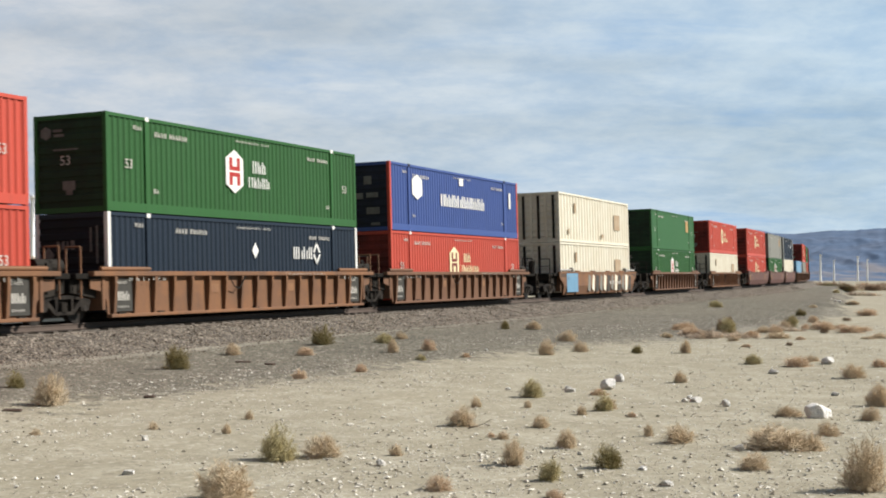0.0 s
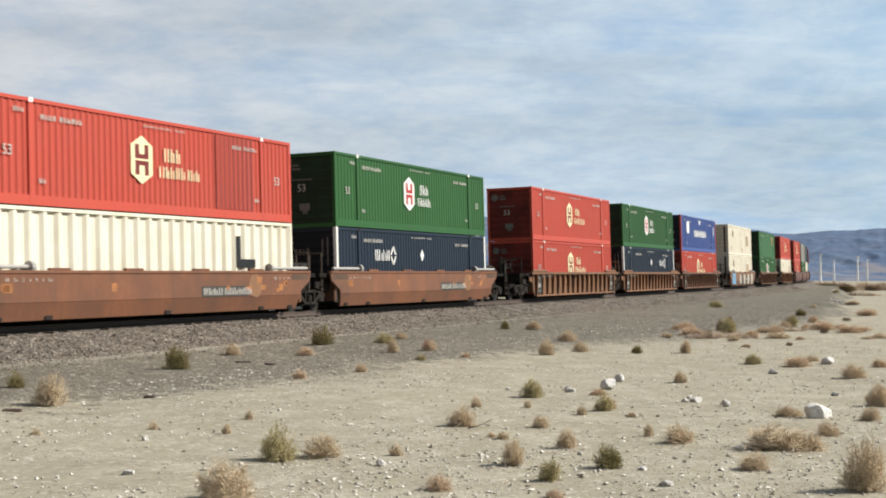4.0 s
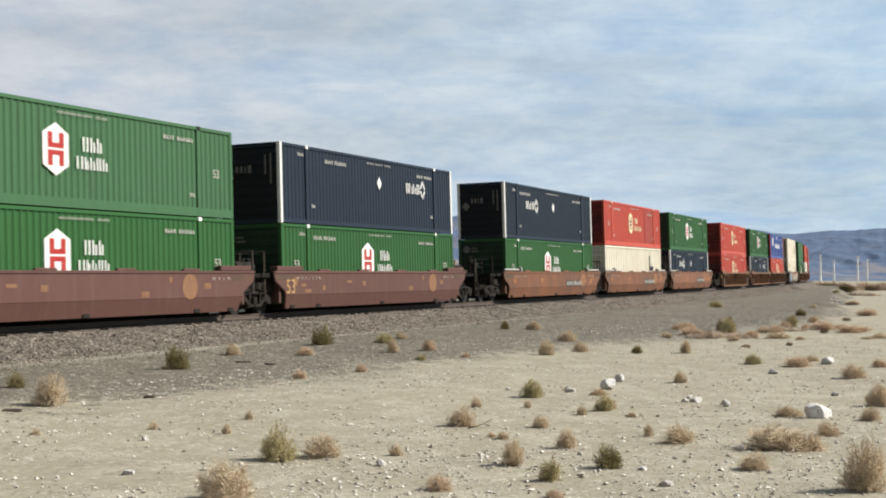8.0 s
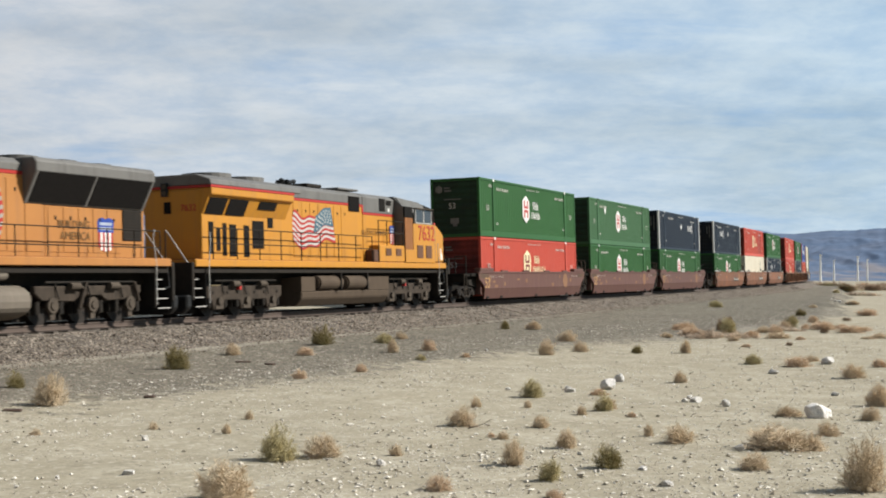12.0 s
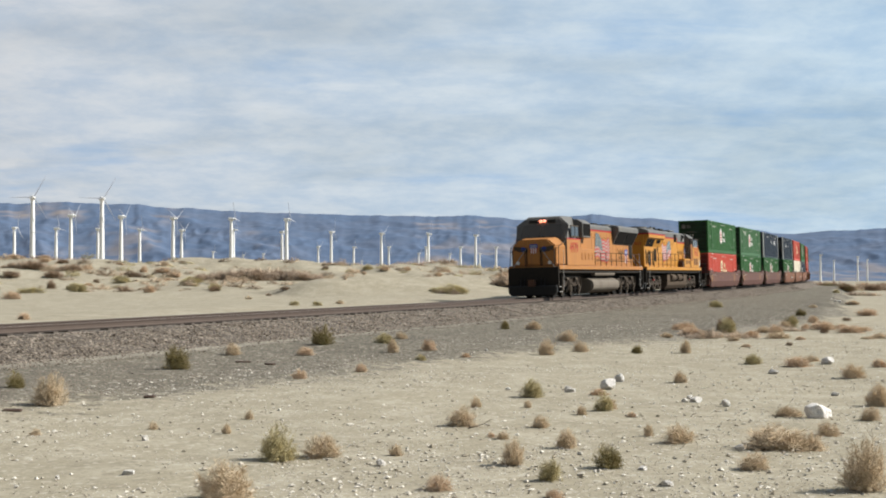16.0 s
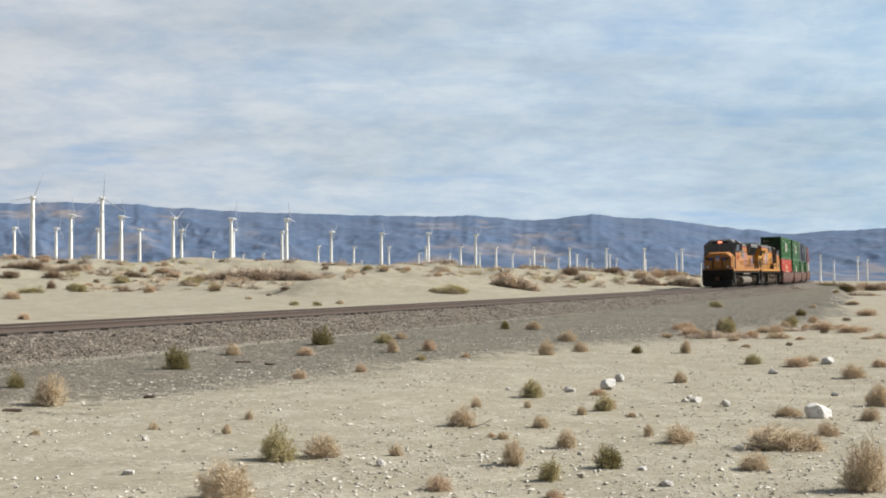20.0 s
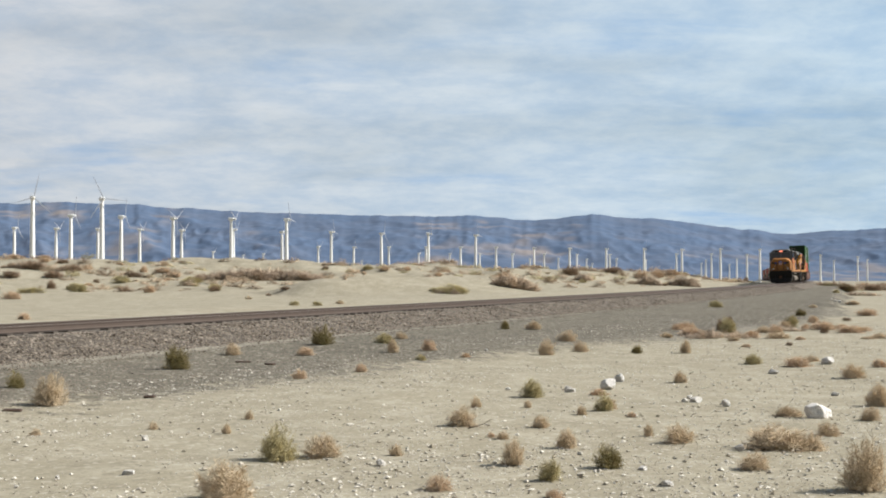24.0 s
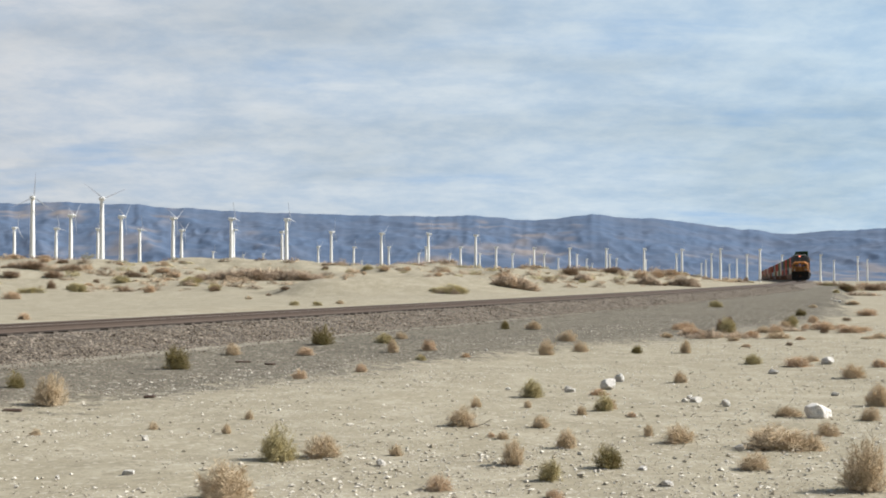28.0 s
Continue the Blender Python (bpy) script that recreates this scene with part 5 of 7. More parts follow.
def wheelset(r):
    bm = bmesh.new()
    rod(bm, (0, -1.12, 0), (0, 1.12, 0), 0.085, 8)
    ax = part("axle", bm, "wheel")
    for side in (-1, 1):
        bm = bmesh.new()
        y = side * 0.72
        rod(bm, (0, y - 0.065, 0), (0, y + 0.065, 0), r, 24)
        rod(bm, (0, y - side * 0.065, 0), (0, y - side * 0.095, 0), r + 0.025, 24)
        rod(bm, (0, y + side * 0.05, 0), (0, y + side * 0.12, 0), 0.14, 10)
        part("wheel", bm, "wheel", ax)
        bm = bmesh.new()
        for k in range(5):
            a = 2 * math.pi * k / 5
            rod(bm, (0.55 * r * math.cos(a), y + side * 0.06, 0.55 * r * math.sin(a)), (0.55 * r * math.cos(a), y + side * 0.072, 0.55 * r * math.sin(a)), 0.05, 6)
        part("plate_hole", bm, "black", ax)
    return ax


def bent(bm, pts, r):
    for p, q in zip(pts, pts[1:]):
        rod(bm, p, q, r, 6)


def flatten(parent, sub):
    """Puts the parts of a sub-assembly under its thing, and drops the sub-assembly's own root."""
    for ch in list(sub.children):
        m = sub.matrix_basis @ ch.matrix_parent_inverse
        ch.parent = parent
        ch.matrix_parent_inverse = m
    bpy.data.objects.remove(sub)


def build_well_car(style, paint, label, lead, trail, marks):
    """One unit of a well car set. lead: it has a bogie at its front end too; trail: its rear end has a coupler."""
    c = new("well_car")
    hy = 1.50
    top, low = 1.46, 0.13
    for side in (-1, 1):
        ys = lambda a, b: sorted((side * a, side * b))
        if style == "ribbed":
            bm = bmesh.new()
            prism(bm, [(-9.0, top - 0.1), (9.0, top - 0.1), (9.0, 0.98), (8.55, 0.90), (8.25, 0.62), (8.2, low), (-8.2, low), (-8.25, 0.62), (-8.55, 0.90), (-9.0, 0.98)], *ys(hy - 0.19, hy - 0.16), "y")
            part("side_panel", bm, paint, c)
            boxes("top_chord", [(-9.05, 9.05, *ys(hy - 0.20, hy + 0.03), top - 0.14, top)], paint, c, bev=0.015)
            boxes("bottom_chord", [(-8.2, 8.2, *ys(hy - 0.19, hy - 0.02), low, low + 0.10)], paint, c, bev=0.015)
            for k in range(17):
                x = -8.0 + k
                bm = bmesh.new()
                prism(bm, [(side * (hy - 0.17), low + 0.08), (side * (hy - 0.06), low + 0.08), (side * (hy + 0.01), top - 0.42), (side * (hy + 0.01), top - 0.13), (side * (hy - 0.17), top - 0.13)], x - 0.055, x + 0.055, "x")
                part("stake", bm, paint, c)
            for sx in (-1, 1):
                x0 = sx * 7.5
                d = boxes("data_panel", [(x0 - 0.42, x0 + 0.42, *ys(hy - 0.16, hy - 0.10), 0.30, 1.26)], "data_grey", c, "dark grey data panel with white stencils")
                bm = bmesh.new()
                yy = side * (hy - 0.10) if side < 0 else hy - 0.094
                letter_bars(bm, x0 - 0.30, 1.10, 0.08, (0.07, 0.07, 0.07, 0.07), yy, 0.05)
                letter_bars(bm, x0 - 0.30, 0.62, 0.26, (0.16, 0.14, 0.14), yy, 0.05)
                letter_bars(bm, x0 - 0.30, 0.40, 0.07, (0.07,) * 5, yy, 0.04)
                tagged(part("stencil", bm, "stencil_white", d, "white stencilled data"), kind="stuff")
                d = boxes("notice_plate", [(sx * 2.5 - 0.22, sx * 2.5 + 0.22, *ys(hy - 0.16, hy - 0.14), 0.78, 1.06)], "faded_patch", c, "faded buff notice")
            # a loose hose hangs over one bay
            bm = bmesh.new()
            bent(bm, [(-1.9, side * (hy + 0.03), 1.30), (-1.6, side * (hy + 0.03), 0.98), (-1.3, side * (hy + 0.03), 0.90), (-1.05, side * (hy + 0.03), 1.10), (-0.9, side * (hy + 0.03), 1.32)], 0.02)
            part("hose", bm, "under", c)
        else:
            bm = bmesh.new()
            prism(bm, [(-9.05, top), (9.05, top), (8.95, 1.12), (8.30, 0.78), (8.22, 0.62), (-8.22, 0.62), (-8.30, 0.78), (-8.95, 1.12)], *ys(hy - 0.08, hy), "y")
            bevel(bm, 0.015)
            part("upper_panel", bm, paint, c)
            # the lower half is folded inwards
            bm = bmesh.new()
            prism(bm, [(-8.22, 0.622), (8.22, 0.622), (8.05, low + 0.02), (-8.05, low + 0.02)], *ys(hy - 0.08, hy - 0.002), "y")
            for v in bm.verts:
                if v.co.z < 0.4:
                    v.co.y -= side * 0.13
            part("side_panel", bm, paint, c)
            boxes("top_chord", [(-9.0, 9.0, *ys(hy - 0.14, hy + 0.03), top - 0.07, top + 0.02)], paint, c, bev=0.012)
            for x in (-5.6, -2.2, 1.4, 4.8):
                boxes("guide", [(x, x + 0.9, *ys(hy - 0.12, hy - 0.02), top + 0.02, top + 0.09)], paint, c, bev=0.01)
            bm = bmesh.new()
            r = random.Random(int(top * 100) + len(label))
            for k in range(11):
                x = r.uniform(-8.0, 7.2) if k > 3 else r.choice((-1, 1)) * r.uniform(6.6, 8.2)
                z = r.uniform(0.66, 1.14)
                box(bm, x, x + r.uniform(0.12, 0.5), *ys(hy, hy + 0.004), z, z + r.uniform(0.08, 0.24))
            tagged(part("paint_patch", bm, "orange_patch" if paint == "rusty_car" else "faded_patch", c, "bright orange paint patches" if paint == "rusty_car" else "faded buff paint patches"), kind="stuff")
            for sx in (-1, 1):
                boxes("grime_panel", [(*sorted((sx * 7.6, sx * 8.85)), *ys(hy, hy + 0.002), 1.16, top - 0.10)], "grime", c, "grimy brown end panel")
            bm = bmesh.new()
            prism(bm, [(5.1 + 0.42 * math.cos(a), 0.98 + 0.40 * math.sin(a)) for a in np.linspace(0, 2 * math.pi, 20, endpoint=False)], *ys(hy, hy + 0.003), "y")
            part("faded_emblem", bm, "faded_patch", c, "faded oval emblem")
            if paint == "rusty_car":
                boxes("number_panel", [(1.75, 5.0 - 0.4, *ys(hy, hy + 0.0015), 0.64, 0.98)], "data_grey", c, "dark number panel")
        for sx in (-1, 1):
            xs = sorted((sx * 6.2, sx * 8.6))
            if style == "smooth" and marks:
                boxes("end_ledge", [(*sorted((sx * 6.9, sx * 8.8)), *ys(hy - 0.30, hy + 0.01), top + 0.02, top + 0.19)], paint, c, bev=0.02)
            elif style == "smooth":
                bm = bmesh.new()
                rod(bm, (xs[0], side * (hy - 0.12), top + 0.12), (sx * 8.95, side * (hy - 0.12), top + 0.12) if sx > 0 else (xs[1], side * (hy - 0.12), top + 0.12), 0.055, 8)
                rod(bm, (sx * 6.2, side * (hy - 0.12), top + 0.12), (sx * 6.35, side * (hy - 0.12), top + 0.12), 0.16, 10)
                part("end_pipe", bm, "rail_grey", c, "pale grey end pipe")
            else:
                bm = bmesh.new()
                rod(bm, (xs[0], side * (hy - 0.1), top + 0.07), (xs[1], side * (hy - 0.1), top + 0.07), 0.065, 8)
                part("end_tube", bm, paint, c)
            # sloping end brace over the bogie
            bm = bmesh.new()
            prism(bm, [(sx * 8.5, top - 0.12), (sx * 9.55, 1.05), (sx * 9.55, 0.85), (sx * 8.5, 0.70)], *ys(hy - 0.45, hy - 0.33), "y")
            part("end_brace", bm, "under", c)
    # the long centre beam is added low down to darken the underside
    boxes("well_floor", [(-8.1, 8.1, -0.25, 0.25, 0.045, 0.28), *[(x - 0.15, x + 0.15, -1.42, 1.42, 0.16, 0.27) for x in (-7.6, -5.6, 0, 5.6, 7.6)]], "under", c)
    for sx in (-1, 1):
        xs = sorted((sx * 8.35, sx * 8.5))
        boxes("bulkhead", [(*xs, -1.38, 1.38, 0.35, 1.30)], paint, c, bev=0.02)
        xs = sorted((sx * 8.5, sx * 9.65))
        # the lower box is a black bulk for the shadow under the deck
        boxes("end_deck", [(*xs, -1.36, 1.36, 1.24, 1.40), (*xs, -1.15, 1.15, 0.84, 1.24)], "deck_black", c, "grimy black end deck with its shadow filled in", bev=0.02)
    outer = ([-1] if lead else []) + ([1] if trail else [])
    for sx in outer:
        xs = sorted((sx * 9.6, sx * 10.75))
        # here too a black box below takes the place of shadow
        boxes("end_platform", [(*xs, -1.30, 1.30, 1.24, 1.38), (*xs, -0.8, 0.8, 0.62, 1.24), (*sorted((sx * 10.6, sx * 10.75)), -1.4, 1.4, 0.98, 1.38)], "deck_black", c, "grimy black end platform with its shadow filled in", bev=0.015)
        bm = bmesh.new()
        rod(bm, (sx * 10.7, 0, 0.80), (sx * 11.5, 0, 0.80), 0.10, 8)
        box(bm, *sorted((sx * 11.3, sx * 11.75)), -0.17, 0.17, 0.64, 0.96)
        part("coupler", bm, "rust", c, "rusty knuckle coupler")
        bm = bmesh.new()
        for y in (-1.3, -0.75):
            rod(bm, (sx * 10.2, y, 1.36), (sx * 10.2, y, 2.20), 0.028, 6)
        rod(bm, (sx * 10.2, -1.3, 2.20), (sx * 10.2, -0.75, 2.20), 0.028, 6)
        rod(bm, (sx * 10.2, -1.3, 1.8), (sx * 10.2, -0.75, 1.8), 0.022, 6)
        part("handrail", bm, "under", c)
        bm = bmesh.new()
        for k in range(16):
            a, b = 2 * math.pi * k / 16, 2 * math.pi * (k + 1) / 16
            rod(bm, (sx * 10.30, -0.2 + 0.26 * math.cos(a), 2.0 + 0.26 * math.sin(a)), (sx * 10.30, -0.2 + 0.26 * math.cos(b), 2.0 + 0.26 * math.sin(b)), 0.018, 5)
            if k % 4 == 0:
                rod(bm, (sx * 10.30, -0.2, 2.0), (sx * 10.30, -0.2 + 0.26 * math.cos(a), 2.0 + 0.26 * math.sin(a)), 0.014, 5)
        rod(bm, (sx * 10.05, -0.2, 2.0), (sx * 10.32, -0.2, 2.0), 0.11, 10)
        box(bm, *sorted((sx * 9.9, sx * 10.15)), -0.36, -0.04, 1.36, 2.12)
        part("brake_wheel", bm, "under", c)
        bm = bmesh.new()
        for z in (0.35, 0.65):
            rod(bm, (sx * 10.45, -1.42, z), (sx * 10.75, -1.42, z), 0.02, 5)
        rod(bm, (sx * 10.45, -1.42, 0.35), (sx * 10.45, -1.42, 1.36), 0.02, 5)
        rod(bm, (sx * 10.75, -1.42, 0.35), (sx * 10.75, -1.42, 1.36), 0.02, 5)
        part("step", bm, "dusty", c, "dusty step irons")
    if not lead or not trail:
        for sx in ([] if lead else [-1]) + ([] if trail else [1]):
            bm = bmesh.new()
            for y in (-1.25, -0.75):
                rod(bm, (sx * 9.3, y, 0.7), (sx * 9.3, y, 2.15), 0.035, 6)
            for z in (0.9, 1.25, 2.15):
                rod(bm, (sx * 9.3, -1.25, z), (sx * 9.3, -0.75, z), 0.03, 6)
            part("handrail", bm, paint if style == "ribbed" else "dusty", c)
    # hose and valve clutter over the bogies
    bm = bmesh.new()
    rr = random.Random(3)
    for k in range(9):
        x, y, z = rr.uniform(8.7, 9.5), rr.uniform(-1.2, 0.9), rr.uniform(1.36, 1.5)
        box(bm, x, x + 0.22, y, y + 0.2, z, z + 0.22)
    rod(bm, (8.6, -0.9, 1.62), (9.75, -0.9, 1.62), 0.19, 12)
    rod(bm, (-9.5, 0.6, 1.5), (-8.6, 0.6, 1.5), 0.14, 10)
    part("brake_gear", bm, "under", c)
    for x in ([-9.7] if lead else []) + [9.7]:
        b = build_bogie()
        b.matrix_basis = pose(x, 0, 0)
        flatten(c, b)
    # stencilled figures and bars
    for x, w in ((-7.6, "53"),):
        if marks:
            t = share("size_mark", TEXT53_BUFF, c, pose(x - 0.25, -hy - 0.005, 0.90))
            t["label"] = "buff number 53"
    bm = bmesh.new()
    letter_bars(bm, -7.4, 1.18, 0.10, (0.12, 0.12, 0.3, 0.3, 0.12), -hy - (0.032 if style == "ribbed" else 0.002), 0.22)
    if not marks:
        letter_bars(bm, 1.9, 0.70 if style == "smooth" else 1.34, 0.22 if style == "smooth" else 0.08, (0.2, 0.2, 0.2, 0.2, 0.0, 0.2, 0.2, 0.2, 0.2, 0.2, 0.2), -hy - (0.032 if style == "ribbed" else 0.002), 0.09)
    letter_bars(bm, 6.4, 1.18, 0.10, (0.12, 0.3, 0.12), -hy - (0.032 if style == "ribbed" else 0.002), 0.25)
    tagged(part("stencil", bm, "stencil_white", c, "white stencilled markings"), kind="stuff")
    if label.startswith("graffiti"):
        for k, x in enumerate(np.linspace(-3.2, 6.8, 12)):
            bm = bmesh.new()
            d = 0.12 * math.sin(k * 2.3)
            prism(bm, [(x, 0.35 + d), (x + 0.55, 0.28), (x + 0.75 - d, 1.2), (x + 0.2 + d, 1.32)], -hy - 0.005, -hy, "y")
            part("graffiti_letter", bm, ("grey_box", "cream", "data_grey")[k % 3], c, "painted graffiti shape")
        boxes("paint_panel", [(-7.6, -5.3, -hy - 0.004, -hy, 0.3, 1.4)], "light_blue", c, "pale blue painted patch")
    return tagged(c, label, "well car", group="well cars of the train")


M["grime"] = material("grime_brown", (0.105, 0.068, 0.048), 0.85, second=(0.16, 0.085, 0.052), scale=2.2, amount=1.0)
M["deck_black"] = material("sooty_steel", (0.020, 0.018, 0.016), 0.9, second=(0.03, 0.026, 0.022), scale=3, amount=0.7, spec=0.05)
M["orange_patch"] = material("orange_patch", (0.46, 0.19, 0.065), 0.7, second=(0.30, 0.13, 0.06), scale=3, amount=0.9)
M["faded_patch"] = material("faded_patch", (0.30, 0.155, 0.075), 0.7, second=(0.20, 0.10, 0.06), scale=3, amount=0.9)
TEXT53_BUFF = text_mesh("53", 0.72, "buff_patch")
CAR_KINDS = {
    "maroon": ("smooth", "maroon", "dark maroon smooth-sided well car"),
    "rusty": ("smooth", "rusty_car", "rust-orange smooth-sided well car with faded patches"),
    "ribbed": ("ribbed", "orange_car", "orange-brown well car with ribbed steel sides"),
    "brown": ("ribbed", "brown_car", "brown well car with ribbed steel sides"),
    "graffiti": ("smooth", "orange_car", "graffiti-covered orange and grey well car"),
}
CAR_MADE = {}


def well_car(kind, lead, trail):
    key = (kind, lead, trail)
    if key not in CAR_MADE:
        st, paint, label = CAR_KINDS[kind]
        CAR_MADE[key] = build_well_car(st, paint, label, lead, trail, kind == "maroon")
        return CAR_MADE[key]
    return copy_thing(CAR_MADE[key], pose(0, 0, 0))


# ---- locomotives ----
def loco_bogie(parent, x0, heavy):
    """Three-axle bogie. Heavy: one deep frame with three pedestals; otherwise a higher frame with round axle boxes."""
    for side in (-1, 1):
        ys = sorted((side * 1.04, side * 1.20))
        bm = bmesh.new()
        if heavy:
            pts = [(-2.45, 0.98), (2.45, 0.98), (2.45, 0.62)]
            for x in (1.75, 0, -1.75):
                pts += [(x + 0.40, 0.52), (x + 0.30, 0.20), (x - 0.30, 0.20), (x - 0.40, 0.52)]
            pts += [(-2.45, 0.62)]
        else:
            pts = [(-2.4, 1.06), (2.4, 1.06), (2.4, 0.86), (2.1, 0.66), (0.75, 0.62), (0.45, 0.78), (-0.45, 0.78), (-0.75, 0.62), (-2.1, 0.66), (-2.4, 0.86)]
        prism(bm, [(x0 + p, q) for p, q in pts], *ys, "y")
        bevel(bm, 0.025)
        part("bogie_frame", bm, "bogie_brown", parent, "dust-coated brown bogie side frame")
        ya, yb = side * 1.19, side * 1.30
        for x in (-1.75, 0, 1.75):
            bm = bmesh.new()
            if heavy:
                rod(bm, (x0 + x, ya, 0.50), (x0 + x, yb, 0.50), 0.13, 12)
                box(bm, x0 + x - 0.24, x0 + x + 0.24, *sorted((ya, side * 1.24)), 0.24, 0.36)
            else:
                rod(bm, (x0 + x, ya, 0.53), (x0 + x, yb, 0.53), 0.22, 12)
                rod(bm, (x0 + x, yb, 0.53), (x0 + x, side * 1.34, 0.53), 0.12, 10)
                box(bm, x0 + x - 0.10, x0 + x + 0.10, *sorted((ya, side * 1.26)), 0.14, 0.36)
            part("journal_box", bm, "dusty", parent)
            for dx in (-0.5, 0.5):
                bm = bmesh.new()
                rod(bm, (x0 + x + dx, side * 1.10, 0.30), (x0 + x + dx, side * 1.10, 0.64), 0.10, 8)
                part("spring", bm, "under", parent)
            bm = bmesh.new()
            for dx in (-0.62, 0.62):
                box(bm, x0 + x + dx - 0.05, x0 + x + dx + 0.05, *sorted((side * 0.86, side * 1.02)), 0.28, 0.74)
            part("brake_shoe", bm, "under", parent)
        for x in (-1.05, 0.72):
            bm = bmesh.new()
            rod(bm, (x0 + x, side * 1.30, 1.05), (x0 + x + 0.42, side * 1.30, 1.05), 0.10, 10)
            rod(bm, (x0 + x + 0.42, side * 1.30, 1.05), (x0 + x + 0.62, side * 1.28, 1.00), 0.04, 6)
            part("brake_cylinder", bm, "dusty", parent)
        bm = bmesh.new()
        if heavy:
            for x in (-2.1, -1.2, -0.55, 0.55, 1.2, 2.1):
                rod(bm, (x0 + x, ya, 0.78), (x0 + x, side * 1.225, 0.78), 0.05, 8)
        else:
            rod(bm, (x0 - 0.30, side * 1.28, 1.15), (x0 - 0.62, side * 1.28, 0.42), 0.055, 8)
            rod(bm, (x0 + 1.95, side * 1.28, 1.15), (x0 + 2.15, side * 1.28, 0.60), 0.055, 8)
        part("bolt" if heavy else "damper", bm, "under" if heavy else "bogie_brown", parent)
        bm = bmesh.new()
        rod(bm, (x0 - 2.0, side * 1.22, 1.16), (x0 + 2.0, side * 1.22, 1.16), 0.03, 6)
        for x in (-1.6, -0.2, 1.3):
            rod(bm, (x0 + x, side * 1.22, 1.16), (x0 + x + 0.12, side * 1.26, 0.70), 0.022, 6)
        part("brake_pipe", bm, "under", parent)
        if heavy:
            # a small red reflector disc on the side frame
            bm = bmesh.new()
            rod(bm, (x0 - 0.55, ya, 0.92), (x0 - 0.55, side * 1.33, 0.92), 0.07, 10)
            part("speed_sensor", bm, "stripe", parent, "red reflector disc")
    boxes("bogie_bolster", [(x0 - 2.0, x0 + 2.0, -0.95, 0.95, 0.55, 1.0)], "under", parent)
    for x in (-1.75, 0, 1.75):
        boxes("traction_motor", [(x0 + x - 0.86, x0 + x + 0.86, -0.6, 0.6, 0.10, 0.8)], "under", parent)
    for x in (-1.75, 0, 1.75):
        ax = wheelset(0.533)
        ax.name = "drive_axle"
        ax.parent = parent
        ax.matrix_parent_inverse = pose(x0 + x, 0, 0.533)


def steps_and_rails(parent, sx, off):
    """Corner steps below the deck, raked outwards, and the pale bent grab rails beside them."""
    for side in (-1, 1):
        x0, x1 = sorted((off + sx * 9.62, off + sx * 10.30))
        for k, z in enumerate((0.33, 0.62, 0.91, 1.20, 1.48)):
            yo = 1.46 - 0.085 * k
            bm = bmesh.new()
            box(bm, x0, x1, *sorted((side * (yo - 0.26), side * yo)), z, z + 0.03)
            st = part("step", bm, "under", parent)
            bm = bmesh.new()
            box(bm, x0 + 0.03, x1 - 0.03, *sorted((side * yo, side * (yo + 0.012))), z, z + 0.035)
            part("step_edge", bm, "rail_grey", st, "pale worn step edge")
        boxes("step_plate", [(*sorted((off + sx * 9.55, off + sx * 9.60)), *sorted((side * 1.0, side * 1.42)), 0.40, 1.60)], "under", parent)
        bm = bmesh.new()
        bent(bm, [(off + sx * 9.45, side * 1.50, 2.72), (off + sx * 9.40, side * 1.50, 2.45), (off + sx * 9.52, side * 1.51, 1.70), (off + sx * 9.52, side * 1.51, 0.45)], 0.020)
        part("grab_rail", bm, "rail_grey", parent, "pale grey bent grab rail")
        bm = bmesh.new()
        bent(bm, [(off + sx * 10.34, side * 0.42, 2.80), (off + sx * 10.36, side * 0.56, 2.66), (off + sx * 10.36, side * 1.34, 1.62), (off + sx * 10.36, side * 1.40, 0.98), (off + sx * 10.34, side * 1.22, 0.96)], 0.021)
        part("grab_rail", bm, "rail_grey", parent, "pale grey bent grab rail")
    bm = bmesh.new()
    for y in (-0.42, 0.42):
        rod(bm, (off + sx * 10.34, y, 1.84), (off + sx * 10.34, y, 2.82), 0.022, 6)
    part("end_post", bm, "under", parent)


def deck_rails(parent, x0, x1, n, z=1.95, y=1.46):
    for side in (-1, 1):
        for k in range(n + 1):
            x = x0 + (x1 - x0) * k / n
            bm = bmesh.new()
            rod(bm, (x, side * y, 1.60), (x, side * y, z + 1.05), 0.02, 6)
            part("rail_post", bm, "under", parent)
        bm = bmesh.new()
        for dz in (0.55, 1.05):
            rod(bm, (x0, side * y, z + dz), (x1, side * y, z + dz), 0.018, 6)
        part("handrail", bm, "under", parent)


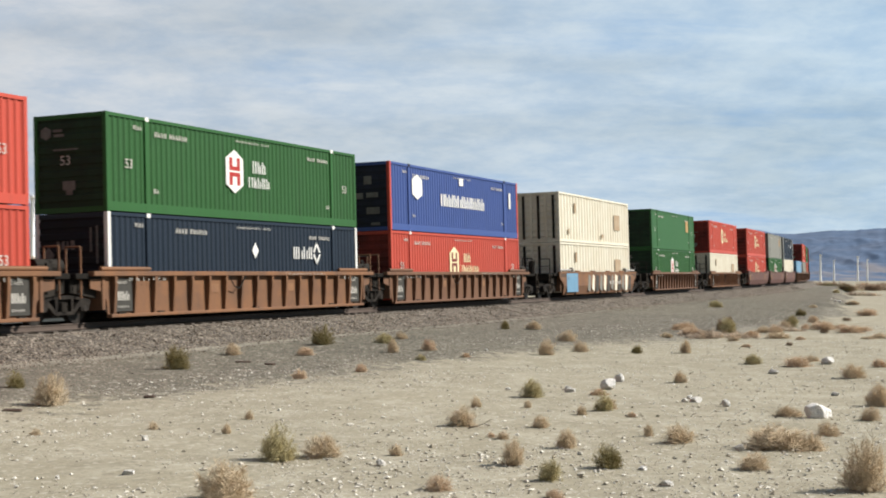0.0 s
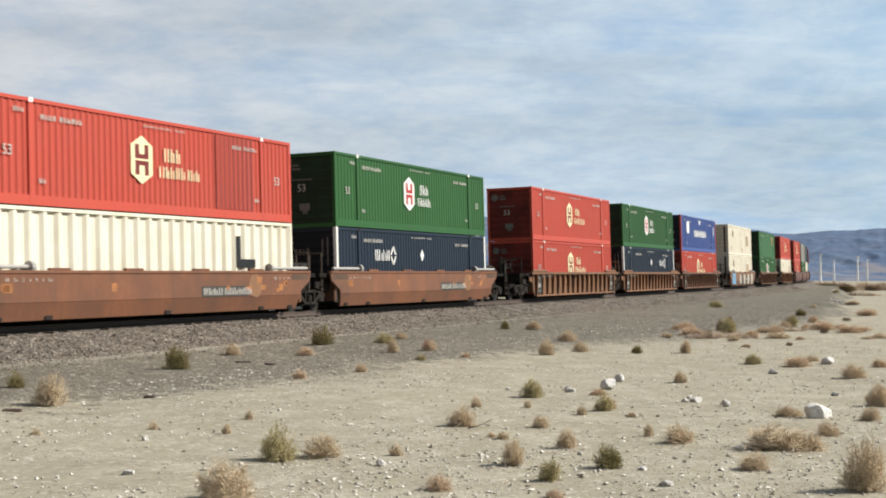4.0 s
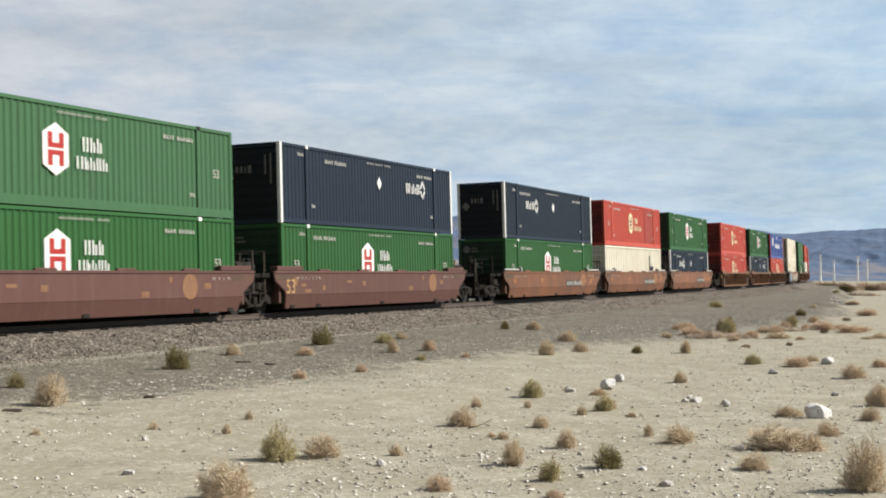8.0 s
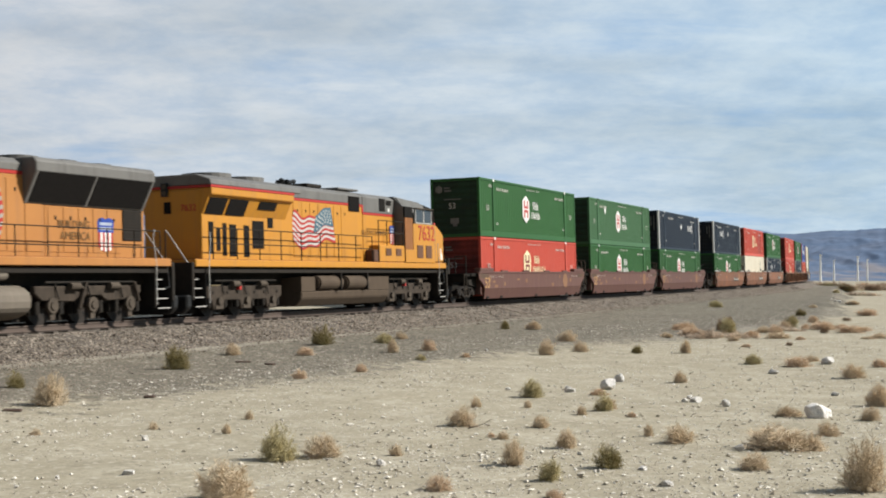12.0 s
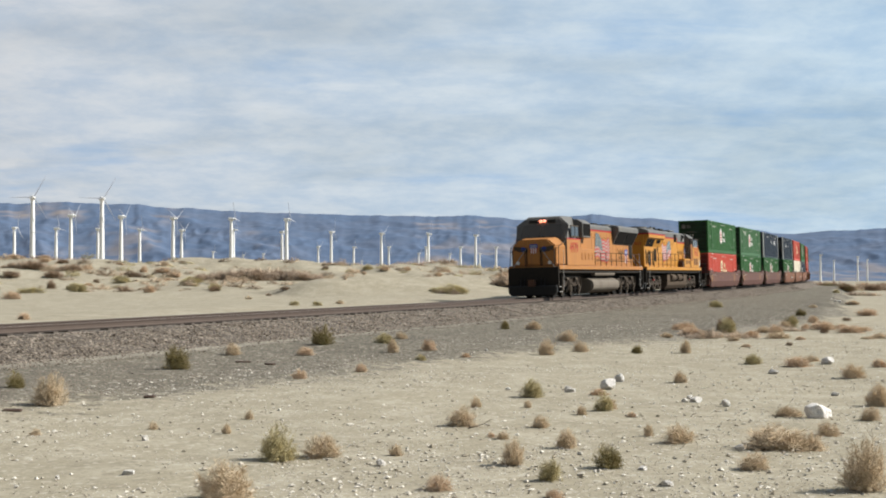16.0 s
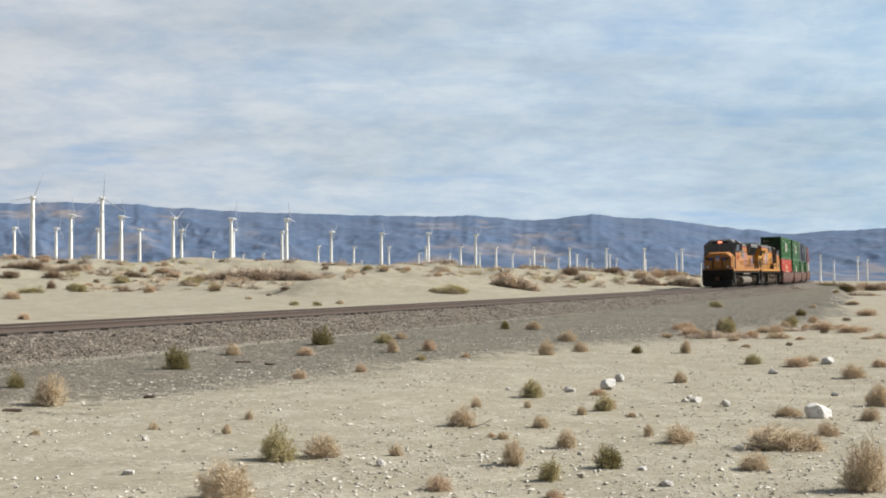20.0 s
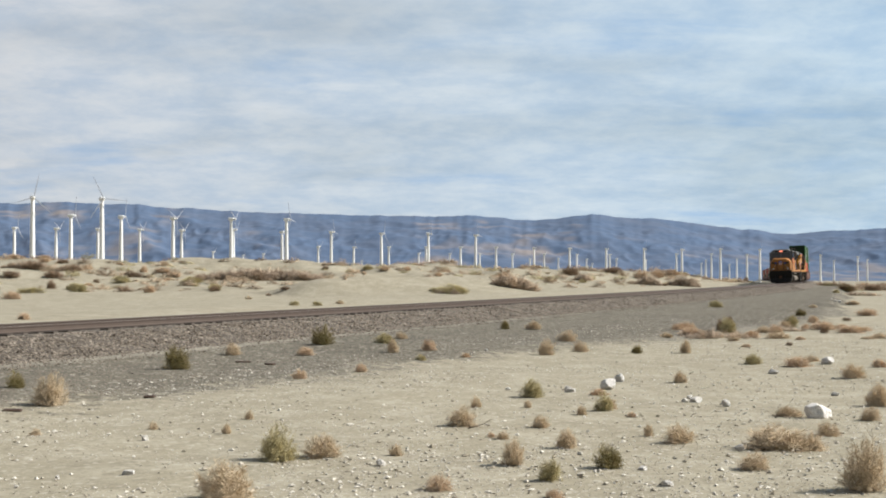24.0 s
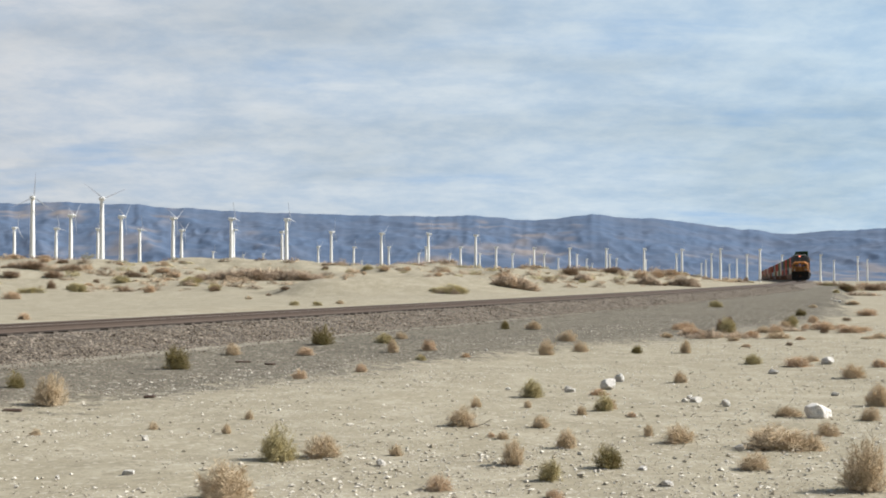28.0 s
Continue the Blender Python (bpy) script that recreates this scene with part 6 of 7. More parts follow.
def flag(parent, x0, x1, z0, z1, y, flip):
    """A painted waving flag on a leaning pole side: wavy stripes and a star field as thin raised shapes.
    The pole side is at x1, or at x0 when flipped; u runs from the free end to the pole, v downwards."""
    n = 26

    def at(u, v):
        w = 0.085 * math.sin(2 * math.pi * 2.6 * u + 1.1 + 0.8 * v) * (1 - 0.45 * u) + 0.05 * math.sin(2 * math.pi * 1.1 * u + 2.0)
        top = z1 - 0.30 + 0.30 * u * u - 0.12 * math.sin(math.pi * u)
        low = z0 + 0.10 * u - 0.10 * math.sin(2 * math.pi * 0.9 * u)
        x = u + 0.12 * (v - 0.5) * u - 0.05 * (1 - u) * math.sin(3 * v)
        return (x1 - (x1 - x0) * x if flip else x0 + (x1 - x0) * x, top + (low - top) * v + w)

    for side in (-1, 1):
        for k in range(13):
            bm = bmesh.new()
            for i in range(n):
                quad = [at(u, (k + e) / 13) for u, e in ((i / n, 0), ((i + 1) / n, 0), ((i + 1) / n, 1), (i / n, 1))]
                prism(bm, quad, *sorted((side * y, side * (y + 0.006))), "y")
            part("flag_stripe", bm, "flag_white" if k % 2 else "stripe", parent, "white painted flag stripe" if k % 2 else "red painted flag stripe")
        bm = bmesh.new()
        top = [at(u, -0.03) for u in np.linspace(0.58, 1.0, 9)]
        low = [at(u, 0.52) for u in np.linspace(1.0, 0.50, 9)]
        prism(bm, top + low, *sorted((side * (y + 0.006), side * (y + 0.012))), "y")
        canton = part("flag_field", bm, "flag_blue", parent, "dull blue flag field")
        for j in range(5):
            for i in range(6):
                u, v = 0.57 + 0.41 * (i + 0.3 + 0.4 * (j % 2)) / 6, 0.04 + 0.44 * (j + 0.4) / 5
                x, z = at(u, v)
                bm = bmesh.new()
                prism(bm, [(x - 0.06, z + 0.02), (x, z - 0.045), (x + 0.06, z + 0.02), (x, z + 0.055)], *sorted((side * (y + 0.012), side * (y + 0.016))), "y")
                part("flag_star", bm, "flag_white", canton)


def shield(parent, x, z, w, h, y, axis="y"):
    """Painted shield: blue crown with pale bars, and a base of red and white upright stripes."""
    for side in ((-1, 1) if axis == "y" else (1,)):
        def lay(name, pts, mat, lift, lab, up):
            bm = bmesh.new()
            a, b = (side * (y + lift), side * (y + lift + 0.006)) if axis == "y" else (y - lift - 0.006, y - lift)
            prism(bm, [(x + p * w, z + q * h) for p, q in pts], *sorted((a, b)), axis)
            return part(name, bm, mat, up, lab)
        top = lay("shield", [(-0.48, 0.56), (0.48, 0.56), (0.5, 0.88), (0.42, 0.96), (0.2, 1.0), (0, 0.95), (-0.2, 1.0), (-0.42, 0.96), (-0.5, 0.88)], "shield_blue", 0, "blue shield top", parent)
        for q in (0.63, 0.77):
            lay("shield_bar", [(-0.38, q), (0.38, q), (0.38, q + 0.085), (-0.38, q + 0.085)], "shield_pale", 0.006, "pale bar", top)
        for k in range(7):
            p = -0.455 + 0.13 * k
            d = 0.10 * (abs(k - 3) / 3.0) ** 3
            lay("shield_stripe", [(p, d), (p + 0.13, d), (p + 0.13, 0.56), (p, 0.56)], "white" if k % 2 else "stripe", 0, "", parent)


def loco_common(label, tank, heavy, off):
    c = new("locomotive")
    cut = 0.0 if heavy else 0.62  # the leading engine's deck ends just before its nose
    bm = bmesh.new()
    box(bm, off - 10.30 + cut, off + 10.30, -1.52, 1.52, 1.61, 1.84)
    bevel(bm, 0.02)
    part("side_sill", bm, "yellow", c, "yellow side sill")
    boxes("underframe", [(off - 10.2 + cut, off + 10.2, -0.6, 0.6, 1.05, 1.56), (off - 10.28 + cut, off + 10.28, -1.40, 1.40, 1.42, 1.56)], "under", c)
    boxes("walkway", [(off - 10.28 + cut, off + 10.28, -1.48, 1.48, 1.84, 1.862)], "doorway", c, "worn brown walkway")
    bm = bmesh.new()
    if heavy:  # flat-sided, with a shelf in which the air reservoirs lie
        pts = [(-1.0, 1.25), (-1.05, 0.74), (-1.46, 0.74), (-1.44, 0.48), (-1.20, 0.20), (1.20, 0.20), (1.44, 0.48), (1.46, 0.74), (1.05, 0.74), (1.0, 1.25)]
        prism(bm, pts, tank[0], tank[1], "x")
        bevel(bm, 0.04)
        for side in (-1, 1):
            for a, b in ((tank[0], -2.95), (1.6, tank[1])):
                box(bm, a, b, *sorted((side * 1.0, side * 1.455)), 0.74, 1.27)
    else:
        pts = []
        for k in range(28):
            ca, sa = math.cos(2 * math.pi * k / 28), math.sin(2 * math.pi * k / 28)
            pts.append((1.46 * math.copysign(abs(ca) ** 0.75, ca), 0.66 + 0.51 * math.copysign(abs(sa) ** 0.75, sa)))
        prism(bm, pts, tank[0], tank[1], "x")
        for x in (tank[0], tank[1]):
            prism(bm, [(0.93 * p, 0.66 + 0.93 * (q - 0.66)) for p, q in pts], x - 0.06, x + 0.06, "x")
    part("fuel_tank", bm, "tank_brown" if heavy else "tank_grey", c, "dust-coated brown fuel tank" if heavy else "dust-coated grey rounded fuel tank")
    loco_bogie(c, off - 6.75, heavy)
    loco_bogie(c, off + 6.75, heavy)
    for sx in (-1, 1):
        end = off + (cut if sx < 0 else 0.0)
        bm = bmesh.new()
        tip = 11.2 if heavy and sx > 0 else end + sx * 10.98
        rod(bm, (end + sx * 10.3, 0, 0.88), (tip - sx * 0.2, 0, 0.88), 0.11, 8)
        box(bm, *sorted((tip - sx * 0.38, tip)), -0.18, 0.18, 0.68, 1.06)
        part("coupler", bm, "rust", c)
        boxes("pilot", [(*sorted((end + sx * 10.35, end + sx * 10.5)), -1.5, 1.5, 0.55, 1.75)], "under", c, "black pilot plate", bev=0.02)
        bm = bmesh.new()
        prism(bm, [(-1.25, 0.14), (1.25, 0.14), (1.44, 0.32), (1.46, 0.72), (-1.46, 0.72), (-1.44, 0.32)], *sorted((end + sx * 10.45, end + sx * 10.75)), "x")
        bevel(bm, 0.05)
        part("snow_plough", bm, "black", c, "black snow plough")
        bm = bmesh.new()
        for y in (-0.7, -0.5, 0.5, 0.7):
            rod(bm, (end + sx * 10.55, y, 1.15), (end + sx * 10.75, y, 0.55), 0.03, 5)
        part("air_hose", bm, "black", c)
        steps_and_rails(c, sx, end)
    return tagged(c, label, "locomotive", group="locomotives")


def roof_fans(c, xs, z, r):
    for x in xs:
        bm = bmesh.new()
        rod(bm, (x, 0, z), (x, 0, z + 0.16), r, 20)
        f = part("roof_fan", bm, "loco_grey", c)
        bm = bmesh.new()
        rod(bm, (x, 0, z + 0.16), (x, 0, z + 0.18), r * 0.8, 16)
        part("fan_grille", bm, "grille", f)


def horn(c, x, z):
    bm = bmesh.new()
    for k, (dy, dx) in enumerate(((-0.2, -0.35), (0, -0.45), (0.2, -0.35), (-0.12, 0.35), (0.12, 0.4))):
        rod(bm, (x, dy, z + 0.12 + 0.05 * (k % 2)), (x + dx, dy, z + 0.12 + 0.05 * (k % 2)), 0.035, 6, 0.10)
    rod(bm, (x, -0.25, z + 0.1), (x, 0.25, z + 0.1), 0.04, 6)
    part("air_horn", bm, "black", c, "black air horn cluster")


def hood(c, x0, x1, y, z0, zs, z1, name="hood"):
    """Long hood: yellow below a red line at zs, grey above with chamfered shoulders."""
    boxes(name, [(x0, x1, -y, y, z0, zs - 0.06)], "yellow", c, "yellow engine hood", bev=0.02)
    boxes("red_stripe", [(x0 - 0.004, x1 + 0.004, -y - 0.006, y + 0.006, zs - 0.06, zs + 0.03)], "stripe", c, "thin red stripe")
    bm = bmesh.new()
    prism(bm, [(-y, zs + 0.03), (y, zs + 0.03), (y, z1 - 0.16), (y - 0.28, z1), (-y + 0.28, z1), (-y, z1 - 0.16)], x0, x1, "x")
    bevel(bm, 0.02)
    part("roof", bm, "loco_grey", c, "grey hood roof")


def hood_doors(c, x0, x1, n, y, z0, z1):
    for side in (-1, 1):
        for k in range(n):
            a = x0 + (x1 - x0) * k / n
            b = x0 + (x1 - x0) * (k + 1) / n
            d = boxes("hood_door", [(a + 0.025, b - 0.025, *sorted((side * y, side * (y + 0.018))), z0, z1)], "yellow", c, bev=0.008)
            boxes("latch", [((a + b) / 2 - 0.03, (a + b) / 2 + 0.03, *sorted((side * (y + 0.018), side * (y + 0.035))), z1 - 0.35, z1 - 0.25)], "under", d)


def louvres(name, c, x0, x1, side, y, z0, z1, n, mat="grille"):
    bm = bmesh.new()
    box(bm, x0, x1, *sorted((side * y, side * (y + 0.012))), z0, z1)
    for k in range(n):
        z = z0 + (z1 - z0) * (k + 0.5) / n
        box(bm, x0 + 0.02, x1 - 0.02, *sorted((side * (y + 0.012), side * (y + 0.03))), z - 0.02, z + 0.02)
    return part(name, bm, mat, c, "dark louvred grille")


def road_number(c, word, x, z, y, size=0.62):
    me = text_mesh(word, size, "stripe", 0.004)
    t = share("road_number", me, c, pose(x, -y - 0.005, z))
    t["label"] = "red road number"
    t = share("road_number", me, c, pose(x, y + 0.005, z, 0, 0, 180))
    t["label"] = "red road number"


def slogan(c, rows, y, size):
    for word, x, z in rows:
        me = text_mesh(word, size, "buff_dark", 0.003)
        for side in (-1, 1):
            t = share("lettering", me, c, pose(x, side * (y + 0.022), z, 0, 0, 0 if side < 0 else 180))
            t["label"] = "dark painted lettering"


def loco_lead():
    """The leading engine: nose towards -x."""
    c = loco_common("yellow and grey diesel locomotive with lit headlight", (-2.9, 3.4), False, -0.5)
    # cab
    bm = bmesh.new()
    prism(bm, [(-8.75, 1.86), (-8.75, 3.42), (-8.41, 4.20), (-8.22, 4.62), (-8.0, 4.74), (-5.85, 4.78), (-5.85, 4.20), (-5.85, 1.86)], -1.52, 1.52, "y")
    for v in bm.verts:
        if v.co.z > 4.4:
            v.co.y *= 0.68
    bevel(bm, 0.06, 2)
    cab = part("cab", bm, "loco_grey", c, "grey cab upper body")
    for s in (-1, 1):
        boxes("cab_side", [(-8.70, -5.86, s * 1.53 - 0.012, s * 1.53 + 0.012, 1.86, 3.36)], "yellow", c, "yellow cab side")
        boxes("red_stripe", [(-8.72, -5.86, s * 1.535 - 0.012, s * 1.535 + 0.012, 3.36, 3.43)], "stripe", c)
    for side in (-1, 1):
        for a, b in ((-7.75, -7.10), (-6.98, -6.35)):
            boxes("cab_window", [(a, b, *sorted((side * 1.50, side * 1.545)), 3.58, 4.12)], "glass", cab, "dark cab side window")
        boxes("window_frame", [(-7.85, -6.25, *sorted((side * 1.50, side * 1.555)), 4.13, 4.20), (-7.85, -6.25, *sorted((side * 1.50, side * 1.555)), 3.50, 3.57)], "dusty", cab)
    for y0, y1 in ((-1.26, -0.08), (0.08, 1.26)):
        bm = bmesh.new()
        v = [bm.verts.new(p) for p in ((-8.765, y0, 3.50), (-8.765, y1, 3.50), (-8.41, y1 * 0.92, 4.24), (-8.41, y0 * 0.92, 4.24))]
        bm.faces.new(v)
        w = [bm.verts.new(q.co + Vector((0.06, 0, 0.02))) for q in v]
        bm.faces.new(w[::-1])
        for i in range(4):
            bm.faces.new((v[i], w[i], w[(i + 1) % 4], v[(i + 1) % 4]))
        part("windscreen", bm, "dusty_glass", cab, "dark sloping windscreen")
    # nose: wide, with bevelled shoulders
    bm = bmesh.new()
    ring0 = [(-1.30, 1.86), (1.30, 1.86), (1.30, 2.95), (0.85, 3.34), (-0.85, 3.34), (-1.30, 2.95)]
    ring1 = [(-1.46, 1.86), (1.46, 1.86), (1.46, 3.05), (0.98, 3.50), (-0.98, 3.50), (-1.46, 3.05)]
    lo = [bm.verts.new((-10.18, *p)) for p in ring0]
    hi = [bm.verts.new((-8.70, *p)) for p in ring1]
    bm.faces.new(lo)
    bm.faces.new(hi[::-1])
    for i in range(6):
        bm.faces.new((lo[i], hi[i], hi[(i + 1) % 6], lo[(i + 1) % 6]))
    bevel(bm, 0.08, 2)
    nose = part("nose", bm, "yellow", c, "yellow nose")
    boxes("nose_door", [(-10.21, -10.17, -0.36, 0.36, 1.95, 3.15)], "yellow", nose, bev=0.012)
    # winged emblem on the nose, as plain shapes
    for s in (-1, 1):
        bm = bmesh.new()
        prism(bm, [(s * 0.30, 2.88), (s * 1.20, 2.98), (s * 1.16, 2.80), (s * 0.9, 2.66), (s * 0.30, 2.62)], -10.20, -10.165, "x")
        part("nose_wing", bm, "dusty", nose, "dull grey painted wing")
        bm = bmesh.new()
        rod(bm, (-10.205, s * 0.62, 2.80), (-10.20, s * 0.62, 2.80), 0.14, 14)
        part("nose_disc", bm, "shield_blue", nose, "blue painted disc")
    shield(c, 0, 2.55, 0.5, 0.55, -10.212, "x")
    bm = bmesh.new()
    for s in (-0.11, 0.11):
        rod(bm, (-8.25, s, 4.46), (-8.42, s, 4.46), 0.085, 12)
    part("headlight", bm, "lamp", c, "lit twin headlight")
    boxes("number_board", [(-8.40, -8.20, *sorted((s * 0.28, s * 0.80)), 4.36, 4.54) for s in (-1, 1)], "black", c, bev=0.01)
    bm = bmesh.new()
    for s in (-1, 1):
        rod(bm, (-10.15, s * 0.95, 2.02), (-10.26, s * 0.95, 2.02), 0.10, 12)
    part("ditch_light", bm, "white", c, "pale ditch lights")
    for s in (-1, 1):
        bm = bmesh.new()
        bent(bm, [(-10.24, s * 0.5, 1.84), (-10.30, s * 0.5, 2.75), (-10.30, s * 1.25, 2.75), (-10.24, s * 1.25, 1.84)], 0.022)
        part("front_rail", bm, "dusty", c)
    bm = bmesh.new()
    for s in (-1, 1):
        rod(bm, (-10.0, s * 1.42, 2.9), (-8.75, s * 1.50, 3.3), 0.022, 6)
        rod(bm, (-10.2, s * 1.46, 1.85), (-10.0, s * 1.42, 2.9), 0.022, 6)
    part("nose_rail", bm, "dusty", c)
    # hood sections
    boxes("cabinet", [(-5.85, -2.6, -1.50, 1.50, 1.86, 2.86)], "yellow", c, "yellow electrical cabinet", bev=0.03)
    for s in (-1, 1):
        for k in range(4):
            louvres("cabinet_vent", c, -5.55 + 0.75 * k, -5.05 + 0.75 * k, s, 1.50, 2.2, 2.62, 5, "yellow")
    hood(c, -5.85, -2.2, 1.02, 1.86, 3.72, 4.62)
    bm = bmesh.new()
    prism(bm, [(-1.45, 3.55), (1.45, 3.55), (1.45, 4.45), (1.1, 4.66), (-1.1, 4.66), (-1.45, 4.45)], -5.0, -3.25, "x")
    bevel(bm, 0.03)
    part("blower_housing", bm, "loco_grey", c, "grey blower housing")
    for s in (-1, 1):
        louvres("blower_grille", c, -4.9, -3.35, s, 1.45, 3.66, 4.38, 10)
        # no hollow here: a dark plate paints in the shade of one
        boxes("recess", [(-4.5, -4.0, *sorted((s * 1.02, s * 1.03)), 2.9, 3.6)], "grille", c)
    hood(c, -2.2, 4.6, 0.96, 1.86, 4.12, 4.52)
    hood_doors(c, -2.1, 4.5, 9, 0.96, 2.0, 3.95)
    boxes("hood", [(4.6, 9.2, -0.96, 0.96, 1.86, 3.36)], "yellow", c, "yellow radiator hood", bev=0.02)
    hood_doors(c, 4.7, 8.0, 5, 0.96, 2.0, 3.26)
    bm = bmesh.new()
    prism(bm, [(-0.98, 3.28), (0.98, 3.28), (1.44, 4.16), (1.44, 4.42), (1.32, 4.53), (-1.32, 4.53), (-1.44, 4.42), (-1.44, 4.16)], 3.72, 9.15, "x")
    bevel(bm, 0.03)
    part("radiator_housing", bm, "loco_grey", c, "grey flared radiator housing")
    for s in (-1, 1):
        for a, b in ((3.88, 6.28), (6.42, 8.98)):
            bm = bmesh.new()
            v = [bm.verts.new(p) for p in ((a, s * 1.035, 3.34), (b, s * 1.035, 3.34), (b, s * 1.455, 4.13), (a, s * 1.455, 4.13))]
            bm.faces.new(v)
            w = [bm.verts.new(q.co - Vector((0, s * 0.04, -0.01))) for q in v]
            bm.faces.new(w[::-1])
            for i in range(4):
                bm.faces.new((v[i], w[i], w[(i + 1) % 4], v[(i + 1) % 4]))
            part("radiator_grille", bm, "grille", c, "dark radiator intake")
        louvres("rear_grille", c, 8.1, 9.05, s, 0.97, 2.38, 3.30, 10, "under")
    roof_fans(c, (4.6, 6.3, 7.9), 4.50, 0.62)
    roof_fans(c, (-1.3,), 4.52, 0.5)
    boxes("exhaust", [(1.2, 2.3, -0.4, 0.4, 4.50, 4.66)], "under", c, bev=0.03)
    horn(c, 0.2, 4.52)
    flag(c, -0.65, 2.75, 2.20, 3.95, 0.985, True)
    shield(c, 7.27, 2.05, 0.76, 0.98, 0.985)
    slogan(c, (("BUILDING", 5.82, 2.78), ("AMERICA", 5.88, 2.46)), 0.98, 0.32)
    road_number(c, "4979", -7.3, 2.86, 1.548, 0.86)
    for y in (-1.25, 1.25):
        bm = bmesh.new()
        rod(bm, (-2.2, y, 1.36), (2.6, y, 1.36), 0.14, 12)
        part("air_reservoir", bm, "tank_grey", c, "dusty air reservoir")
    deck_rails(c, -2.4, 9.3, 9, 1.62)
    for o in c.children_recursive:  # this engine's paint is more weathered
        worn = {"armour_yellow": "faded_yellow", "flag_white": "flag_dull", "flag_blue": "flag_field_dull"}.get(o.data.materials[0].name)
        if worn:
            o.data.materials[0] = M[worn]
    return c


def loco_rear():
    """The second engine: it runs backwards, with its nose towards the wagons (+x)."""
    c = loco_common("yellow and grey diesel locomotive with painted flag", (-4.0, 3.5), True, -0.72)
    bm = bmesh.new()
    prism(bm, [(8.45, 1.86), (8.45, 3.50), (8.15, 4.16), (8.02, 4.44), (7.8, 4.52), (5.1, 4.66), (5.1, 4.22), (5.1, 1.86)], -1.52, 1.52, "y")
    for v in bm.verts:
        if v.co.z > 4.4:
            v.co.y *= 0.70
    bevel(bm, 0.06, 2)
    cab = part("cab", bm, "loco_grey", c, "grey cab upper body")
    for s in (-1, 1):
        boxes("cab_side", [(5.95, 8.30, s * 1.53 - 0.012, s * 1.53 + 0.012, 1.86, 3.52), (5.12, 5.95, s * 1.53 - 0.012, s * 1.53 + 0.012, 1.86, 2.40)], "yellow", c, "yellow cab side")
    for side in (-1, 1):
        # flat panel whose brown stands for the recessed door in shade
        boxes("door_recess", [(5.12, 5.92, *sorted((side * 1.50, side * 1.535)), 2.40, 3.75)], "doorway", c, "cab doorway with its shade in the brown")
        boxes("doorway_top", [(5.12, 5.92, *sorted((side * 1.40, side * 1.53)), 3.75, 4.22)], "grille", c)
        for a, b in ((6.25, 7.0), (7.12, 7.85)):
            boxes("cab_window", [(a, b, *sorted((side * 1.49, side * 1.55)), 3.60, 4.12)], "glass", cab, "dark cab side window")
        boxes("window_frame", [(7.02, 7.10, *sorted((side * 1.50, side * 1.56)), 3.55, 4.14), (6.17, 6.23, *sorted((side * 1.50, side * 1.56)), 3.55, 4.14), (7.87, 7.93, *sorted((side * 1.50, side * 1.56)), 3.55, 4.14), (6.15, 7.95, *sorted((side * 1.50, side * 1.56)), 3.53, 3.58)], "rail_grey", cab, "pale window frame")
        boxes("sunshade", [(6.15, 7.95, *sorted((side * 1.40, side * 1.66)), 4.16, 4.20)], "dusty", cab)
        boxes("red_stripe", [(8.2, 8.36, *sorted((side * 1.50, side * 1.54)), 3.52, 3.62)], "stripe", c)
        louvres("side_vent", c, 6.3, 6.95, side, 1.545, 2.05, 2.6, 6, "brown_car")
        louvres("side_vent", c, 7.25, 7.9, side, 1.545, 2.05, 2.6, 6, "brown_car")
    for y0, y1 in ((-1.26, -0.08), (0.08, 1.26)):
        bm = bmesh.new()
        v = [bm.verts.new(p) for p in ((8.432, y0, 3.58), (8.432, y1, 3.58), (8.165, y1 * 0.98, 4.14), (8.165, y0 * 0.98, 4.14))]
        bm.faces.new(v)
        w = [bm.verts.new(q.co - Vector((0.06, 0, -0.02))) for q in v]
        bm.faces.new(w[::-1])
        for i in range(4):
            bm.faces.new((v[i], w[i], w[(i + 1) % 4], v[(i + 1) % 4]))
        part("windscreen", bm, "glass", cab, "dark sloping windscreen")
    bm = bmesh.new()
    ring1 = [(-1.51, 1.86), (1.51, 1.86), (1.51, 3.66), (1.2, 3.80), (-1.2, 3.80), (-1.51, 3.66)]
    ring0 = [(-1.47, 1.86), (1.47, 1.86), (1.47, 3.14), (1.1, 3.34), (-1.1, 3.34), (-1.47, 3.14)]
    lo = [bm.verts.new((8.30, *p)) for p in ring1]
    hi = [bm.verts.new((9.45, *p)) for p in ring0]
    bm.faces.new(lo)
    bm.faces.new(hi[::-1])
    for i in range(6):
        bm.faces.new((lo[i], hi[i], hi[(i + 1) % 6], lo[(i + 1) % 6]))
    bevel(bm, 0.07, 2)
    part("nose", bm, "yellow", c, "yellow nose")
    bm = bmesh.new()
    for s in (-1, 1):
        box(bm, 9.0, 9.2, *sorted((s * 1.47, s * 1.50)), 2.0, 2.28)
        box(bm, 9.0, 9.1, *sorted((s * 1.47, s * 1.50)), 2.28, 2.5)
    part("white_tag", bm, "white", c, "white safety placard")
    # hood with two stripe levels
    hood(c, 2.05, 5.1, 1.05, 1.86, 3.84, 4.66)
    boxes("cabinet", [(2.6, 5.1, -1.50, 1.50, 1.86, 2.55)], "yellow", c, "yellow cabinet", bev=0.03)
